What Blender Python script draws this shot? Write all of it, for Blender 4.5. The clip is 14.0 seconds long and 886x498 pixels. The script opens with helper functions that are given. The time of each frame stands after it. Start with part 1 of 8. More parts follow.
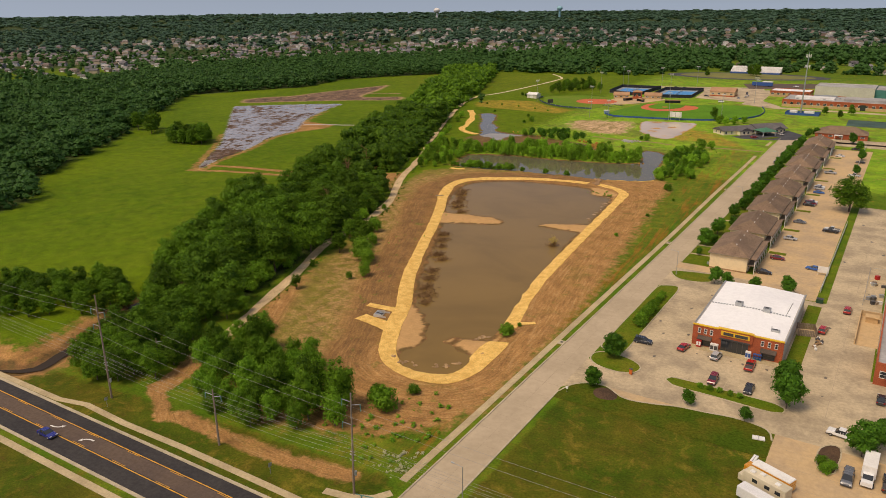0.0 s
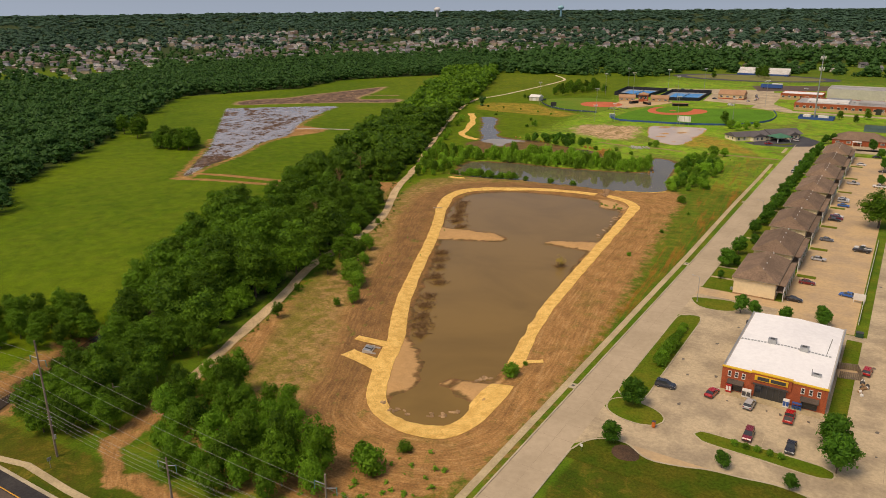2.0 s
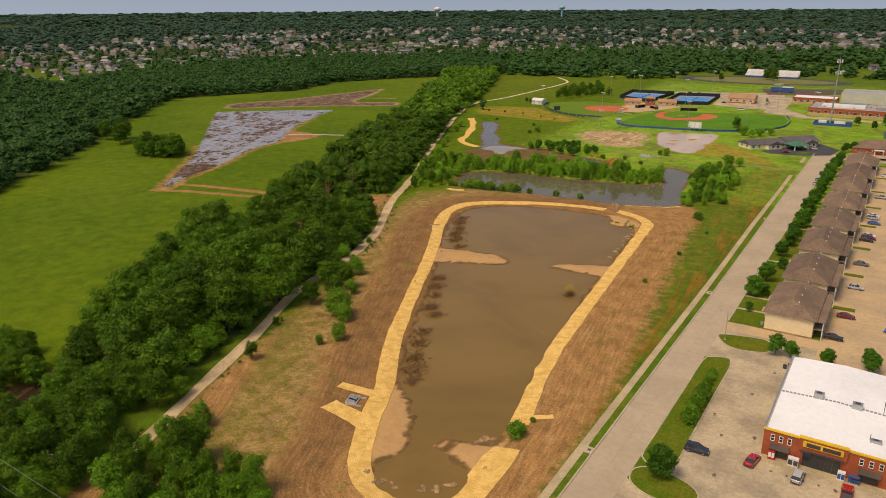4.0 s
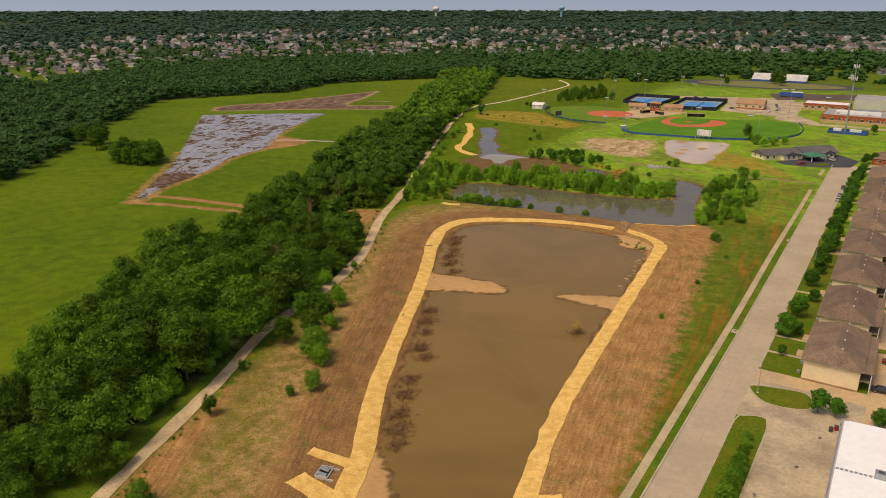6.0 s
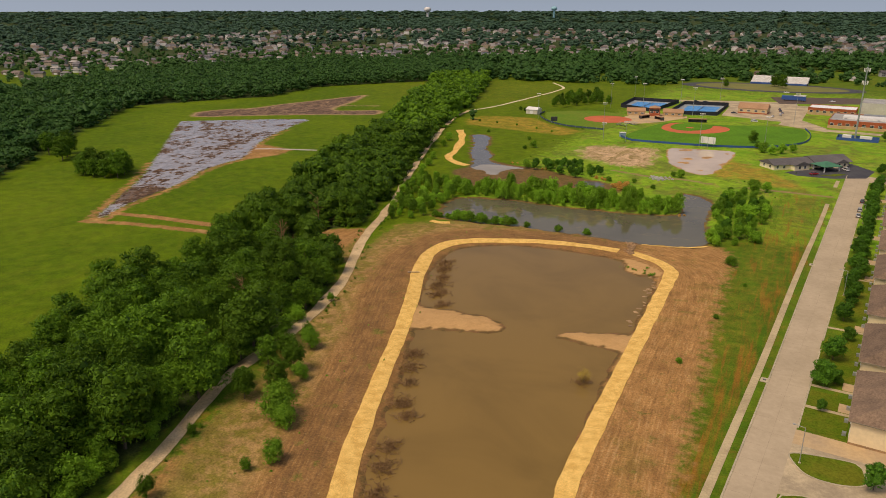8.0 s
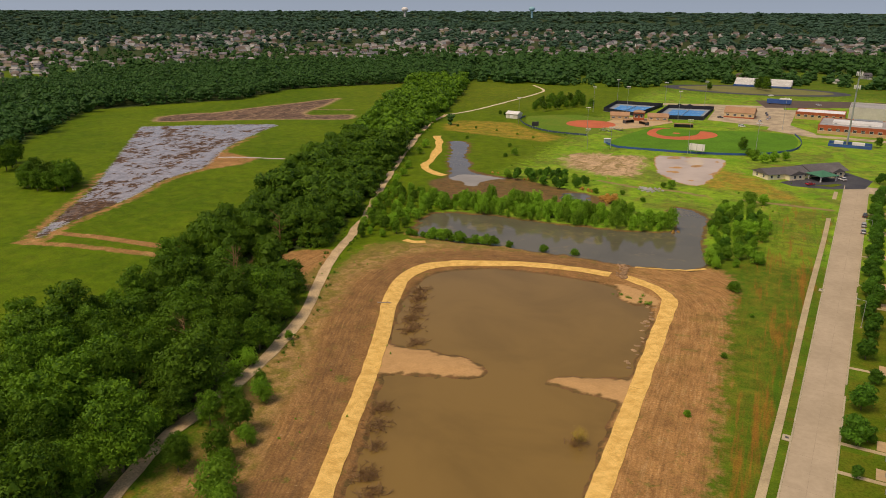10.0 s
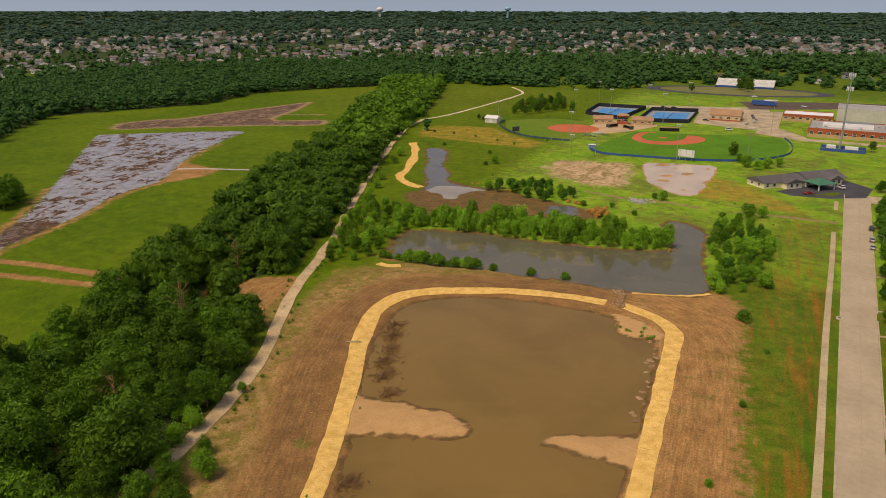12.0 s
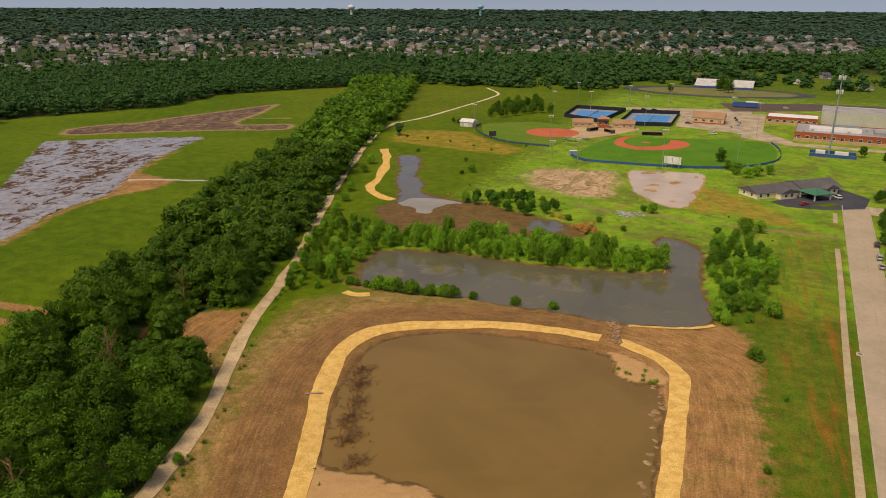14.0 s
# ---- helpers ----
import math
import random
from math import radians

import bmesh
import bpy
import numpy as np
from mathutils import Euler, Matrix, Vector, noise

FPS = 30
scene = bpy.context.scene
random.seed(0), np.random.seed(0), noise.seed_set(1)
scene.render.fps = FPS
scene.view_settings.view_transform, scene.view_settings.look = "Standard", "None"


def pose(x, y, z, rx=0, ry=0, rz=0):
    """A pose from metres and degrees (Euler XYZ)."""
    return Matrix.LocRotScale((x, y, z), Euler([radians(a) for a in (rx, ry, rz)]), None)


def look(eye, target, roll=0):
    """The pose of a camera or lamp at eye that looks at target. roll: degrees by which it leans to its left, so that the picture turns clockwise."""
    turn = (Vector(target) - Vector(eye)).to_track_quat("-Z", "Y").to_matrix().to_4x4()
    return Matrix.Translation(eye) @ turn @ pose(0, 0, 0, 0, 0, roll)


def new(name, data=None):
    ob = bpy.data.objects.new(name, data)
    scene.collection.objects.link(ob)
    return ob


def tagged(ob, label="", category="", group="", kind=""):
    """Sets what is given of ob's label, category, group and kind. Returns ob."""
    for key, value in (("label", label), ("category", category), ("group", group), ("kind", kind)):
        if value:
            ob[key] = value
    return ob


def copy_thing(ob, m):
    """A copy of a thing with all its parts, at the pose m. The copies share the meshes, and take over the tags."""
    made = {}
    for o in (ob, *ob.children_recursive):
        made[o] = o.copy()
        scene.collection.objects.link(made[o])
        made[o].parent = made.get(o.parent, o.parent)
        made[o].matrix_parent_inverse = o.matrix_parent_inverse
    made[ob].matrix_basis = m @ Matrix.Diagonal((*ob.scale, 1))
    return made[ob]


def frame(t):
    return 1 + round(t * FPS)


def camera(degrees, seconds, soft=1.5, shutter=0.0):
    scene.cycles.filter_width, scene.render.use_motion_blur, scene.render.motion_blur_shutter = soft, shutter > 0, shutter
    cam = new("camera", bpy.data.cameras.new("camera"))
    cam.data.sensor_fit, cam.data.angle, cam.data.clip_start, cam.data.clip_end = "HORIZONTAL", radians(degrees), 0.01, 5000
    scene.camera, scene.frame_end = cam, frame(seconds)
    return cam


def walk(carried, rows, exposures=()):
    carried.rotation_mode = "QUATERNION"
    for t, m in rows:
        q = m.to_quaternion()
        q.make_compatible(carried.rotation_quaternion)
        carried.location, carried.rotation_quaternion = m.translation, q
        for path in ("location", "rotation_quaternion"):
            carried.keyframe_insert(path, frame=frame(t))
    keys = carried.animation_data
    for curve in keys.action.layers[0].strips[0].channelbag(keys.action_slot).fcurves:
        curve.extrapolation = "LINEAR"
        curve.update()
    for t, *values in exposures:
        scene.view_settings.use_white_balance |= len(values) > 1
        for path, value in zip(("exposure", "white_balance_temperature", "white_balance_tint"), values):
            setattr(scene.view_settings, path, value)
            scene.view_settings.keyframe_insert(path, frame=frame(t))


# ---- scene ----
# ---------------------------------------------------------------- camera
cam = camera(62.9, 14.0, soft=0.9)
PATH = [
    (0, (1.444, 3.14, 84.749), (0.579, 4.825, 84.108), -0.6),
    (0.5, (-0.854, 8.098, 84.737), (-1.719, 9.783, 84.095), -0.6),
    (1, (-3.212, 13.235, 84.73), (-4.078, 14.919, 84.087), -0.6),
    (1.5, (-5.727, 18.609, 84.743), (-6.592, 20.293, 84.1), -0.6),
    (2, (-8.274, 24.083, 84.789), (-9.139, 25.767, 84.146), -0.5),
    (2.5, (-10.869, 29.694, 84.861), (-11.735, 31.378, 84.218), -0.5),
    (3, (-13.55, 35.339, 84.92), (-14.415, 37.023, 84.277), -0.4),
    (3.2, (-14.619, 37.663, 84.928), (-15.484, 39.347, 84.283), -0.4),
    (5.5, (-27.05, 65.691, 84.865), (-27.911, 67.378, 84.222), -0.2),
    (6, (-29.752, 71.947, 84.848), (-30.611, 73.634, 84.203), -0.0),
    (6.5, (-32.502, 78.303, 84.836), (-33.36, 79.99, 84.191), -0.0),
    (7, (-35.265, 84.677, 84.822), (-36.122, 86.365, 84.178), -0.1),
    (7.5, (-38.022, 90.986, 84.785), (-38.874, 92.677, 84.141), -0.0),
    (8, (-40.74, 97.235, 84.755), (-41.582, 98.932, 84.111), -0.0),
    (10.5, (-53.604, 127.544, 84.241), (-54.381, 129.271, 83.597), 0.2),
    (11, (-56.231, 133.537, 84.154), (-56.996, 135.27, 83.509), 0.1),
    (11.5, (-58.901, 139.54, 84.062), (-59.652, 141.278, 83.418), 0.1),
    (12, (-61.53, 145.589, 84.011), (-62.265, 147.334, 83.368), 0.1),
    (12.5, (-64.162, 151.634, 83.993), (-64.88, 153.386, 83.348), 0.2),
    (13, (-66.724, 157.708, 83.995), (-67.425, 159.467, 83.35), 0.2),
    (13.5, (-69.182, 163.865, 84.024), (-69.867, 165.629, 83.377), 0.3),
    (14, (-71.597, 170.038, 84.037), (-72.266, 171.808, 83.389), 0.3),
]
walk(cam, [(t, look(eye, aim, roll)) for t, eye, aim, roll in PATH], exposures=[(0.0, 0.13, 8550, 15.5), (14.0, 0.02, 8550, 15.5)])

# ---------------------------------------------------------------- sky and sun
SUN_FROM = 208.0      # compass bearing the sun shines from, clockwise from +y
SUN_HEIGHT = 60.0
world = bpy.data.worlds.new("sky")
scene.world = world
world.use_nodes = True
wn = world.node_tree.nodes
sky = wn.new("ShaderNodeTexSky")
sky.sky_type = "NISHITA"
sky.sun_disc = False
sky.sun_elevation = radians(SUN_HEIGHT)
sky.sun_rotation = radians(SUN_FROM)
sky.air_density, sky.dust_density, sky.ozone_density = 1.0, 1.2, 2.5
wn["Background"].inputs["Strength"].default_value = 0.125
way = wn.new("ShaderNodeTexCoord")
lift = wn.new("ShaderNodeMapping")
lift.inputs["Location"].default_value = (0, 0, 0.30)
haze = wn.new("ShaderNodeHueSaturation")
haze.inputs["Saturation"].default_value = 0.85
for a, b in ((way.outputs["Generated"], lift.inputs["Vector"]), (lift.outputs[0], sky.inputs["Vector"]), (sky.outputs[0], haze.inputs["Color"]), (haze.outputs[0], wn["Background"].inputs["Color"])):
    world.node_tree.links.new(a, b)
sun_data = bpy.data.lights.new("sun", "SUN")
sun_data.energy, sun_data.angle, sun_data.color = 2.2, radians(24.0), (1.0, 0.93, 0.82)
sun = new("sun", sun_data)
b_, e_ = radians(SUN_FROM), radians(SUN_HEIGHT)
sun.matrix_world = look((0, 0, 300), (-math.sin(b_) * math.cos(e_), -math.cos(b_) * math.cos(e_), 300 - math.sin(e_)))

# ---------------------------------------------------------------- small tools
RNG = np.random.default_rng(11)


def raw_mesh(name, verts, faces, mats=(), index=None, smooth=False):
    """A mesh out of arrays; faces all have the same number of corners."""
    me = bpy.data.meshes.new(name)
    verts, faces = np.asarray(verts, np.float32), np.asarray(faces, np.int32)
    n, k = faces.shape
    me.vertices.add(len(verts))
    me.vertices.foreach_set("co", verts.ravel())
    me.loops.add(n * k)
    me.loops.foreach_set("vertex_index", faces.ravel())
    me.polygons.add(n)
    me.polygons.foreach_set("loop_start", np.arange(0, n * k, k, dtype=np.int32))
    me.polygons.foreach_set("loop_total", np.full(n, k, np.int32))
    if index is not None:
        me.polygons.foreach_set("material_index", np.asarray(index, np.int32))
    me.polygons.foreach_set("use_smooth", np.full(n, smooth))
    me.update(calc_edges=True)
    me.validate()
    for m in mats:
        me.materials.append(m)
    return me


def part(name, bm, material, parent=None, label=""):
    """Links a bmesh as one mesh object, under a thing where one is given."""
    me = bpy.data.meshes.new(name)
    bm.normal_update()
    bm.to_mesh(me)
    bm.free()
    for m in material if isinstance(material, (list, tuple)) else [material]:
        me.materials.append(m)
    ob = new(name, me)
    if parent:
        ob.parent = parent
    if label:
        ob["label"] = label
    return ob


def share(name, me, parent, m, label=""):
    ob = new(name, me)
    ob.parent = parent
    ob.matrix_basis = m
    if label:
        ob["label"] = label
    return ob


def empty(name, m, label, category, group="", kind=""):
    ob = new(name)
    ob.empty_display_size = 0.5
    ob.matrix_basis = m
    return tagged(ob, label, category, group, kind)


def box(bm, x0, x1, y0, y1, z0, z1, bevel=0.0):
    vs = [bm.verts.new((x, y, z)) for z in (z0, z1) for y in (y0, y1) for x in (x0, x1)]
    fs = [bm.faces.new([vs[i] for i in q]) for q in ((0, 2, 3, 1), (4, 5, 7, 6), (0, 1, 5, 4), (1, 3, 7, 5), (3, 2, 6, 7), (2, 0, 4, 6))]
    if bevel:
        edges = list({e for f in fs for e in f.edges})
        bmesh.ops.bevel(bm, geom=edges, offset=bevel, segments=2, affect="EDGES", profile=0.5)
    return bm


def boxes(*args, bevel=0.0):
    bm = bmesh.new()
    for a in args:
        box(bm, *a, bevel=bevel)
    return bm


def tube(bm, p, q, r0, r1=None, n=8):
    p, q = Vector(p), Vector(q)
    r1 = r0 if r1 is None else r1
    turn = (q - p).to_track_quat("Z", "Y").to_matrix()
    rings = []
    for c, r in ((p, r0), (q, r1)):
        rings.append([bm.verts.new(c + turn @ Vector((r * math.cos(a), r * math.sin(a), 0))) for a in (2 * math.pi * i / n for i in range(n))])
    for i in range(n):
        bm.faces.new((rings[0][i], rings[0][(i + 1) % n], rings[1][(i + 1) % n], rings[1][i]))
    bm.faces.new(rings[0][::-1]), bm.faces.new(rings[1])
    return bm


def prism(bm, outline, z0, z1):
    """An upright prism over a plan outline, counter-clockwise."""
    area = sum(a[0] * b[1] - b[0] * a[1] for a, b in zip(outline, list(outline[1:]) + [outline[0]]))
    if area < 0:
        outline = list(outline)[::-1]
    lo = [bm.verts.new((x, y, z0)) for x, y in outline]
    hi = [bm.verts.new((x, y, z1)) for x, y in outline]
    n = len(lo)
    for i in range(n):
        bm.faces.new((lo[i], lo[(i + 1) % n], hi[(i + 1) % n], hi[i]))
    bm.faces.new(hi)
    bm.faces.new(lo[::-1])
    return bm


def side_prism(bm, profile, y0, y1, inset=0.0):
    """A side profile in x, z drawn across from y0 to y1; inset narrows it by height."""
    top = max(z for _, z in profile)
    low = min(z for _, z in profile)
    rings = []
    for y, s in ((y0, 1), (y1, -1)):
        rings.append([bm.verts.new((x, y + s * inset * (z - low) / max(top - low, 1e-3), z)) for x, z in profile])
    n = len(profile)
    fs = [bm.faces.new((rings[0][i], rings[0][(i + 1) % n], rings[1][(i + 1) % n], rings[1][i])) for i in range(n)]
    fs += [bm.faces.new(rings[0][::-1]), bm.faces.new(rings[1])]
    bmesh.ops.recalc_face_normals(bm, faces=fs)
    return bm


def curve_through(points, step=2.0, closed=False):
    """A smooth line through a few plan points, cut into even steps."""
    p = np.array(points, float)
    n = len(p)
    out = []
    for i in range(n if closed else n - 1):
        if closed:
            a, b, c, d = p[(i - 1) % n], p[i], p[(i + 1) % n], p[(i + 2) % n]
        else:
            a, b, c, d = p[max(i - 1, 0)], p[i], p[i + 1], p[min(i + 2, n - 1)]
        k = max(2, int(np.linalg.norm(c - b) / step))
        for t in np.arange(k) / k:
            out.append(0.5 * (2 * b + (c - a) * t + (2 * a - 5 * b + 4 * c - d) * t ** 2 + (3 * b - a - 3 * c + d) * t ** 3))
    if not closed:
        out.append(p[-1])
    return np.array(out)


def sd_poly(x, y, poly):
    """Signed distance to a plan outline, negative inside."""
    poly = np.asarray(poly, float)
    d = np.full(x.shape, 1e12)
    inside = np.zeros(x.shape, bool)
    for (ax, ay), (bx, by) in zip(poly, np.roll(poly, -1, 0)):
        ex, ey = bx - ax, by - ay
        t = np.clip(((x - ax) * ex + (y - ay) * ey) / (ex * ex + ey * ey + 1e-9), 0, 1)
        d = np.minimum(d, (x - ax - t * ex) ** 2 + (y - ay - t * ey) ** 2)
        cross = ((ay > y) != (by > y)) & (x < (bx - ax) * (y - ay) / (by - ay + 1e-12) + ax)
        inside ^= cross
    d = np.sqrt(d)
    return np.where(inside, -d, d)


def sd_line(x, y, line):
    line = np.asarray(line, float)
    d = np.full(x.shape, 1e12)
    for (ax, ay), (bx, by) in zip(line[:-1], line[1:]):
        ex, ey = bx - ax, by - ay
        t = np.clip(((x - ax) * ex + (y - ay) * ey) / (ex * ex + ey * ey + 1e-9), 0, 1)
        d = np.minimum(d, (x - ax - t * ex) ** 2 + (y - ay - t * ey) ** 2)
    return np.sqrt(d)


def waves(x, y, size, seed=0):
    """Cheap smooth noise from crossed sine waves, about -1 to 1."""
    r = np.random.default_rng(seed)
    out = np.zeros(np.shape(x))
    for _ in range(7):
        a, ph, s = r.uniform(0, 6.28), r.uniform(0, 6.28), r.uniform(0.6, 1.8)
        out = out + np.sin((np.cos(a) * x + np.sin(a) * y) * 6.28 / (size * s) + ph + 1.3 * np.sin((np.sin(a) * x - np.cos(a) * y) * 4.1 / size + ph * 2))
    return out / 4.0


def step01(lo, hi, v):
    t = np.clip((v - lo) / (hi - lo), 0, 1)
    return t * t * (3 - 2 * t)


# the street's own frame: u runs along it, v to its right
ORIGIN, TURN = (-51.2, 97.0), -5.595
AX, AY = 0.0975, 0.9952


def sp(u, v):
    return (ORIGIN[0] + u * AX + v * AY, ORIGIN[1] + u * AY - v * AX)


def spose(u, v, z=0.0, turn=0.0):
    x, y = sp(u, v)
    return pose(x, y, z, 0, 0, TURN + turn)


def uv_of(x, y):
    dx, dy = x - ORIGIN[0], y - ORIGIN[1]
    return dx * AX + dy * AY, dx * AY - dy * AX


# ---------------------------------------------------------------- materials
def nodes_of(name):
    m = bpy.data.materials.new(name)
    m.use_nodes = True
    nt = m.node_tree
    return m, nt, nt.nodes, nt.links, nt.nodes["Principled BSDF"]


def noise_node(nt, vec, scale, detail=4.0, rough=0.6, distortion=0.0):
    n = nt.nodes.new("ShaderNodeTexNoise")
    n.inputs["Scale"].default_value = scale
    n.inputs["Detail"].default_value = detail
    n.inputs["Roughness"].default_value = rough
    n.inputs["Distortion"].default_value = distortion
    nt.links.new(vec, n.inputs["Vector"])
    return n.outputs["Fac"]


def ramp(nt, fac, lo, hi, to0=0.0, to1=1.0):
    r = nt.nodes.new("ShaderNodeMapRange")
    r.interpolation_type = "SMOOTHSTEP"
    for key, v in (("From Min", lo), ("From Max", hi), ("To Min", to0), ("To Max", to1)):
        r.inputs[key].default_value = v
    nt.links.new(fac, r.inputs["Value"])
    return r.outputs[0]


def calc(nt, op, a, b):
    n = nt.nodes.new("ShaderNodeMath")
    n.operation = op
    for i, v in enumerate((a, b)):
        if isinstance(v, (int, float)):
            n.inputs[i].default_value = v
        else:
            nt.links.new(v, n.inputs[i])
    return n.outputs[0]


def mix(nt, fac, a, b, mode="MIX"):
    n = nt.nodes.new("ShaderNodeMix")
    n.data_type, n.blend_type = "RGBA", mode
    for sock, v in ((n.inputs[0], fac), (n.inputs[6], a), (n.inputs[7], b)):
        if isinstance(v, (int, float)):
            sock.default_value = v
        elif isinstance(v, tuple):
            sock.default_value = (*v, 1.0)
        else:
            nt.links.new(v, sock)
    return n.outputs[2]


def bumped(nt, p, height, strength, distance):
    b = nt.nodes.new("ShaderNodeBump")
    b.inputs["Strength"].default_value = strength
    b.inputs["Distance"].default_value = distance
    nt.links.new(height, b.inputs["Height"])
    nt.links.new(b.outputs[0], p.inputs["Normal"])


def surface(name, base, worn=None, rough=0.8, size=1.0, grain=0.25, bump=0.15, metal=0.0, spec=0.4, each=0.0, island=0.0, coat=0.0, streak=(1, 1, 1)):
    """A surface with stains at a large scale and grain at a small one."""
    m, nt, n, l, p = nodes_of(name)
    geo = n.new("ShaderNodeNewGeometry")
    vec = geo.outputs["Position"]
    if streak != (1, 1, 1):
        mp = n.new("ShaderNodeMapping")
        mp.inputs["Scale"].default_value = streak
        l.new(vec, mp.inputs["Vector"])
        vec = mp.outputs[0]
    big = noise_node(nt, vec, 0.22 / size, 5, 0.62)
    small = noise_node(nt, vec, 2.6 / size, 4, 0.7)
    worn = worn or tuple(c * 0.72 for c in base)
    col = mix(nt, ramp(nt, big, 0.36, 0.66), base, worn)
    shade = ramp(nt, small, 0.25, 0.75, 1 - grain, 1 + grain)
    if each:
        info = n.new("ShaderNodeObjectInfo")
        shade = calc(nt, "MULTIPLY", shade, ramp(nt, info.outputs["Random"], 0, 1, 1 - each, 1 + each))
    if island:
        shade = calc(nt, "MULTIPLY", shade, ramp(nt, geo.outputs["Random Per Island"], 0, 1, 1 - island, 1 + island))
    v = n.new("ShaderNodeCombineColor")
    for i in range(3):
        l.new(shade, v.inputs[i])
    l.new(mix(nt, 1.0, col, v.outputs[0], "MULTIPLY"), p.inputs["Base Color"])
    l.new(ramp(nt, small, 0.2, 0.8, min(1, rough + 0.08), max(0.02, rough - 0.1)), p.inputs["Roughness"])
    p.inputs["Metallic"].default_value = metal
    p.inputs["Specular IOR Level"].default_value = spec
    p.inputs["Coat Weight"].default_value = coat
    if bump:
        bumped(nt, p, small, bump, 0.05 * size)
    return m


def foliage(name, base, light, each=0.3):
    """Leaves: every clump its own tint, every tree its own shade, light coming through."""
    m, nt, n, l, p = nodes_of(name)
    geo, info = n.new("ShaderNodeNewGeometry"), n.new("ShaderNodeObjectInfo")
    col = mix(nt, geo.outputs["Random Per Island"], base, light)
    patch = noise_node(nt, geo.outputs["Position"], 0.045, 3, 0.6)
    col = mix(nt, ramp(nt, patch, 0.35, 0.7, 0.0, 0.45), col, light)
    shade = ramp(nt, info.outputs["Random"], 0, 1, 1 - each, 1 + each)
    v = n.new("ShaderNodeCombineColor")
    for i in range(3):
        l.new(shade, v.inputs[i])
    col = mix(nt, 1.0, col, v.outputs[0], "MULTIPLY")
    l.new(col, p.inputs["Base Color"])
    p.inputs["Roughness"].default_value = 0.55
    p.inputs["Specular IOR Level"].default_value = 0.1
    tr = n.new("ShaderNodeBsdfTranslucent")
    l.new(mix(nt, 1.0, col, (1.0, 1.0, 0.45), "MULTIPLY"), tr.inputs["Color"])
    ms = n.new("ShaderNodeMixShader")
    ms.inputs[0].default_value = 0.25
    l.new(p.outputs[0], ms.inputs[1])
    l.new(tr.outputs[0], ms.inputs[2])
    l.new(ms.outputs[0], n["Material Output"].inputs["Surface"])
    return m


def glass_dark(name, tint=(0.03, 0.035, 0.04)):
    m, nt, n, l, p = nodes_of(name)
    p.inputs["Base Color"].default_value = (*tint, 1)
    p.inputs["Roughness"].default_value = 0.06
    p.inputs["Specular IOR Level"].default_value = 0.7
    return m


def water(name, tint, rough, ripple, spec=0.5, weed=None):
    m, nt, n, l, p = nodes_of(name)
    geo = n.new("ShaderNodeNewGeometry")
    big = noise_node(nt, geo.outputs["Position"], 0.035, 4, 0.6, 0.6)
    col = mix(nt, ramp(nt, big, 0.35, 0.7), tint, tuple(c * 0.8 for c in tint))
    if weed:
        spots = noise_node(nt, geo.outputs["Position"], 0.09, 6, 0.65, 0.8)
        col = mix(nt, ramp(nt, spots, 0.52, 0.66, 0, 0.8), col, weed)
    l.new(col, p.inputs["Base Color"])
    p.inputs["Roughness"].default_value = rough
    p.inputs["IOR"].default_value = 1.33
    p.inputs["Specular IOR Level"].default_value = spec
    bumped(nt, p, noise_node(nt, geo.outputs["Position"], 0.9, 3, 0.5), ripple, 0.06)
    return m


ASPHALT = surface("asphalt", (0.030, 0.027, 0.028), (0.045, 0.040, 0.038), 0.85, 2.0, 0.2, 0.2)
ASPHALT_OLD = surface("asphalt_old", (0.115, 0.078, 0.056), (0.09, 0.062, 0.05), 0.85, 2.0, 0.15, 0.2)
BLACKTOP = surface("blacktop", (0.045, 0.045, 0.055), (0.07, 0.07, 0.075), 0.8, 2.0, 0.15, 0.15)
CONCRETE = surface("street_concrete", (0.47, 0.372, 0.258), (0.405, 0.32, 0.218), 0.85, 4.0, 0.06, 0.06)
LOT = surface("lot_concrete", (0.52, 0.41, 0.265), (0.33, 0.26, 0.175), 0.85, 2.2, 0.16, 0.1)
LOT_TAN = surface("lot_concrete_tan", (0.56, 0.385, 0.205), (0.43, 0.31, 0.19), 0.85, 3.0, 0.1, 0.1)
KERB = surface("kerb_concrete", (0.50, 0.42, 0.29), (0.38, 0.32, 0.22), 0.85, 1.0, 0.15, 0.1)
WALK = surface("walk_concrete", (0.50, 0.395, 0.235), (0.39, 0.305, 0.18), 0.85, 1.5, 0.15, 0.1)
GRAVEL = surface("trail_gravel", (0.62, 0.455, 0.265), (0.43, 0.305, 0.17), 0.95, 1.1, 0.3, 0.3)
YELLOW_PAINT = surface("yellow_paint", (0.75, 0.36, 0.03), (0.5, 0.26, 0.05), 0.7, 0.6, 0.25, 0.0)
WHITE_PAINT = surface("white_paint", (0.8, 0.79, 0.76), (0.6, 0.58, 0.54), 0.7, 0.6, 0.15, 0.0)
GRASS_ISLE = surface("lawn_grass", (0.080, 0.135, 0.008), (0.135, 0.145, 0.014), 0.95, 1.5, 0.3, 0.4, spec=0.1)
MULCH = surface("mulch", (0.10, 0.055, 0.03), (0.06, 0.035, 0.02), 0.95, 0.8, 0.35, 0.5)
STRAW = surface("straw_blanket", (0.80, 0.52, 0.17), (0.64, 0.38, 0.11), 0.95, 0.5, 0.30, 0.4, spec=0.1)
STRAW_DARK = surface("straw_seam", (0.62, 0.38, 0.12), (0.53, 0.32, 0.10), 0.95, 0.6, 0.3, 0.4, spec=0.1)
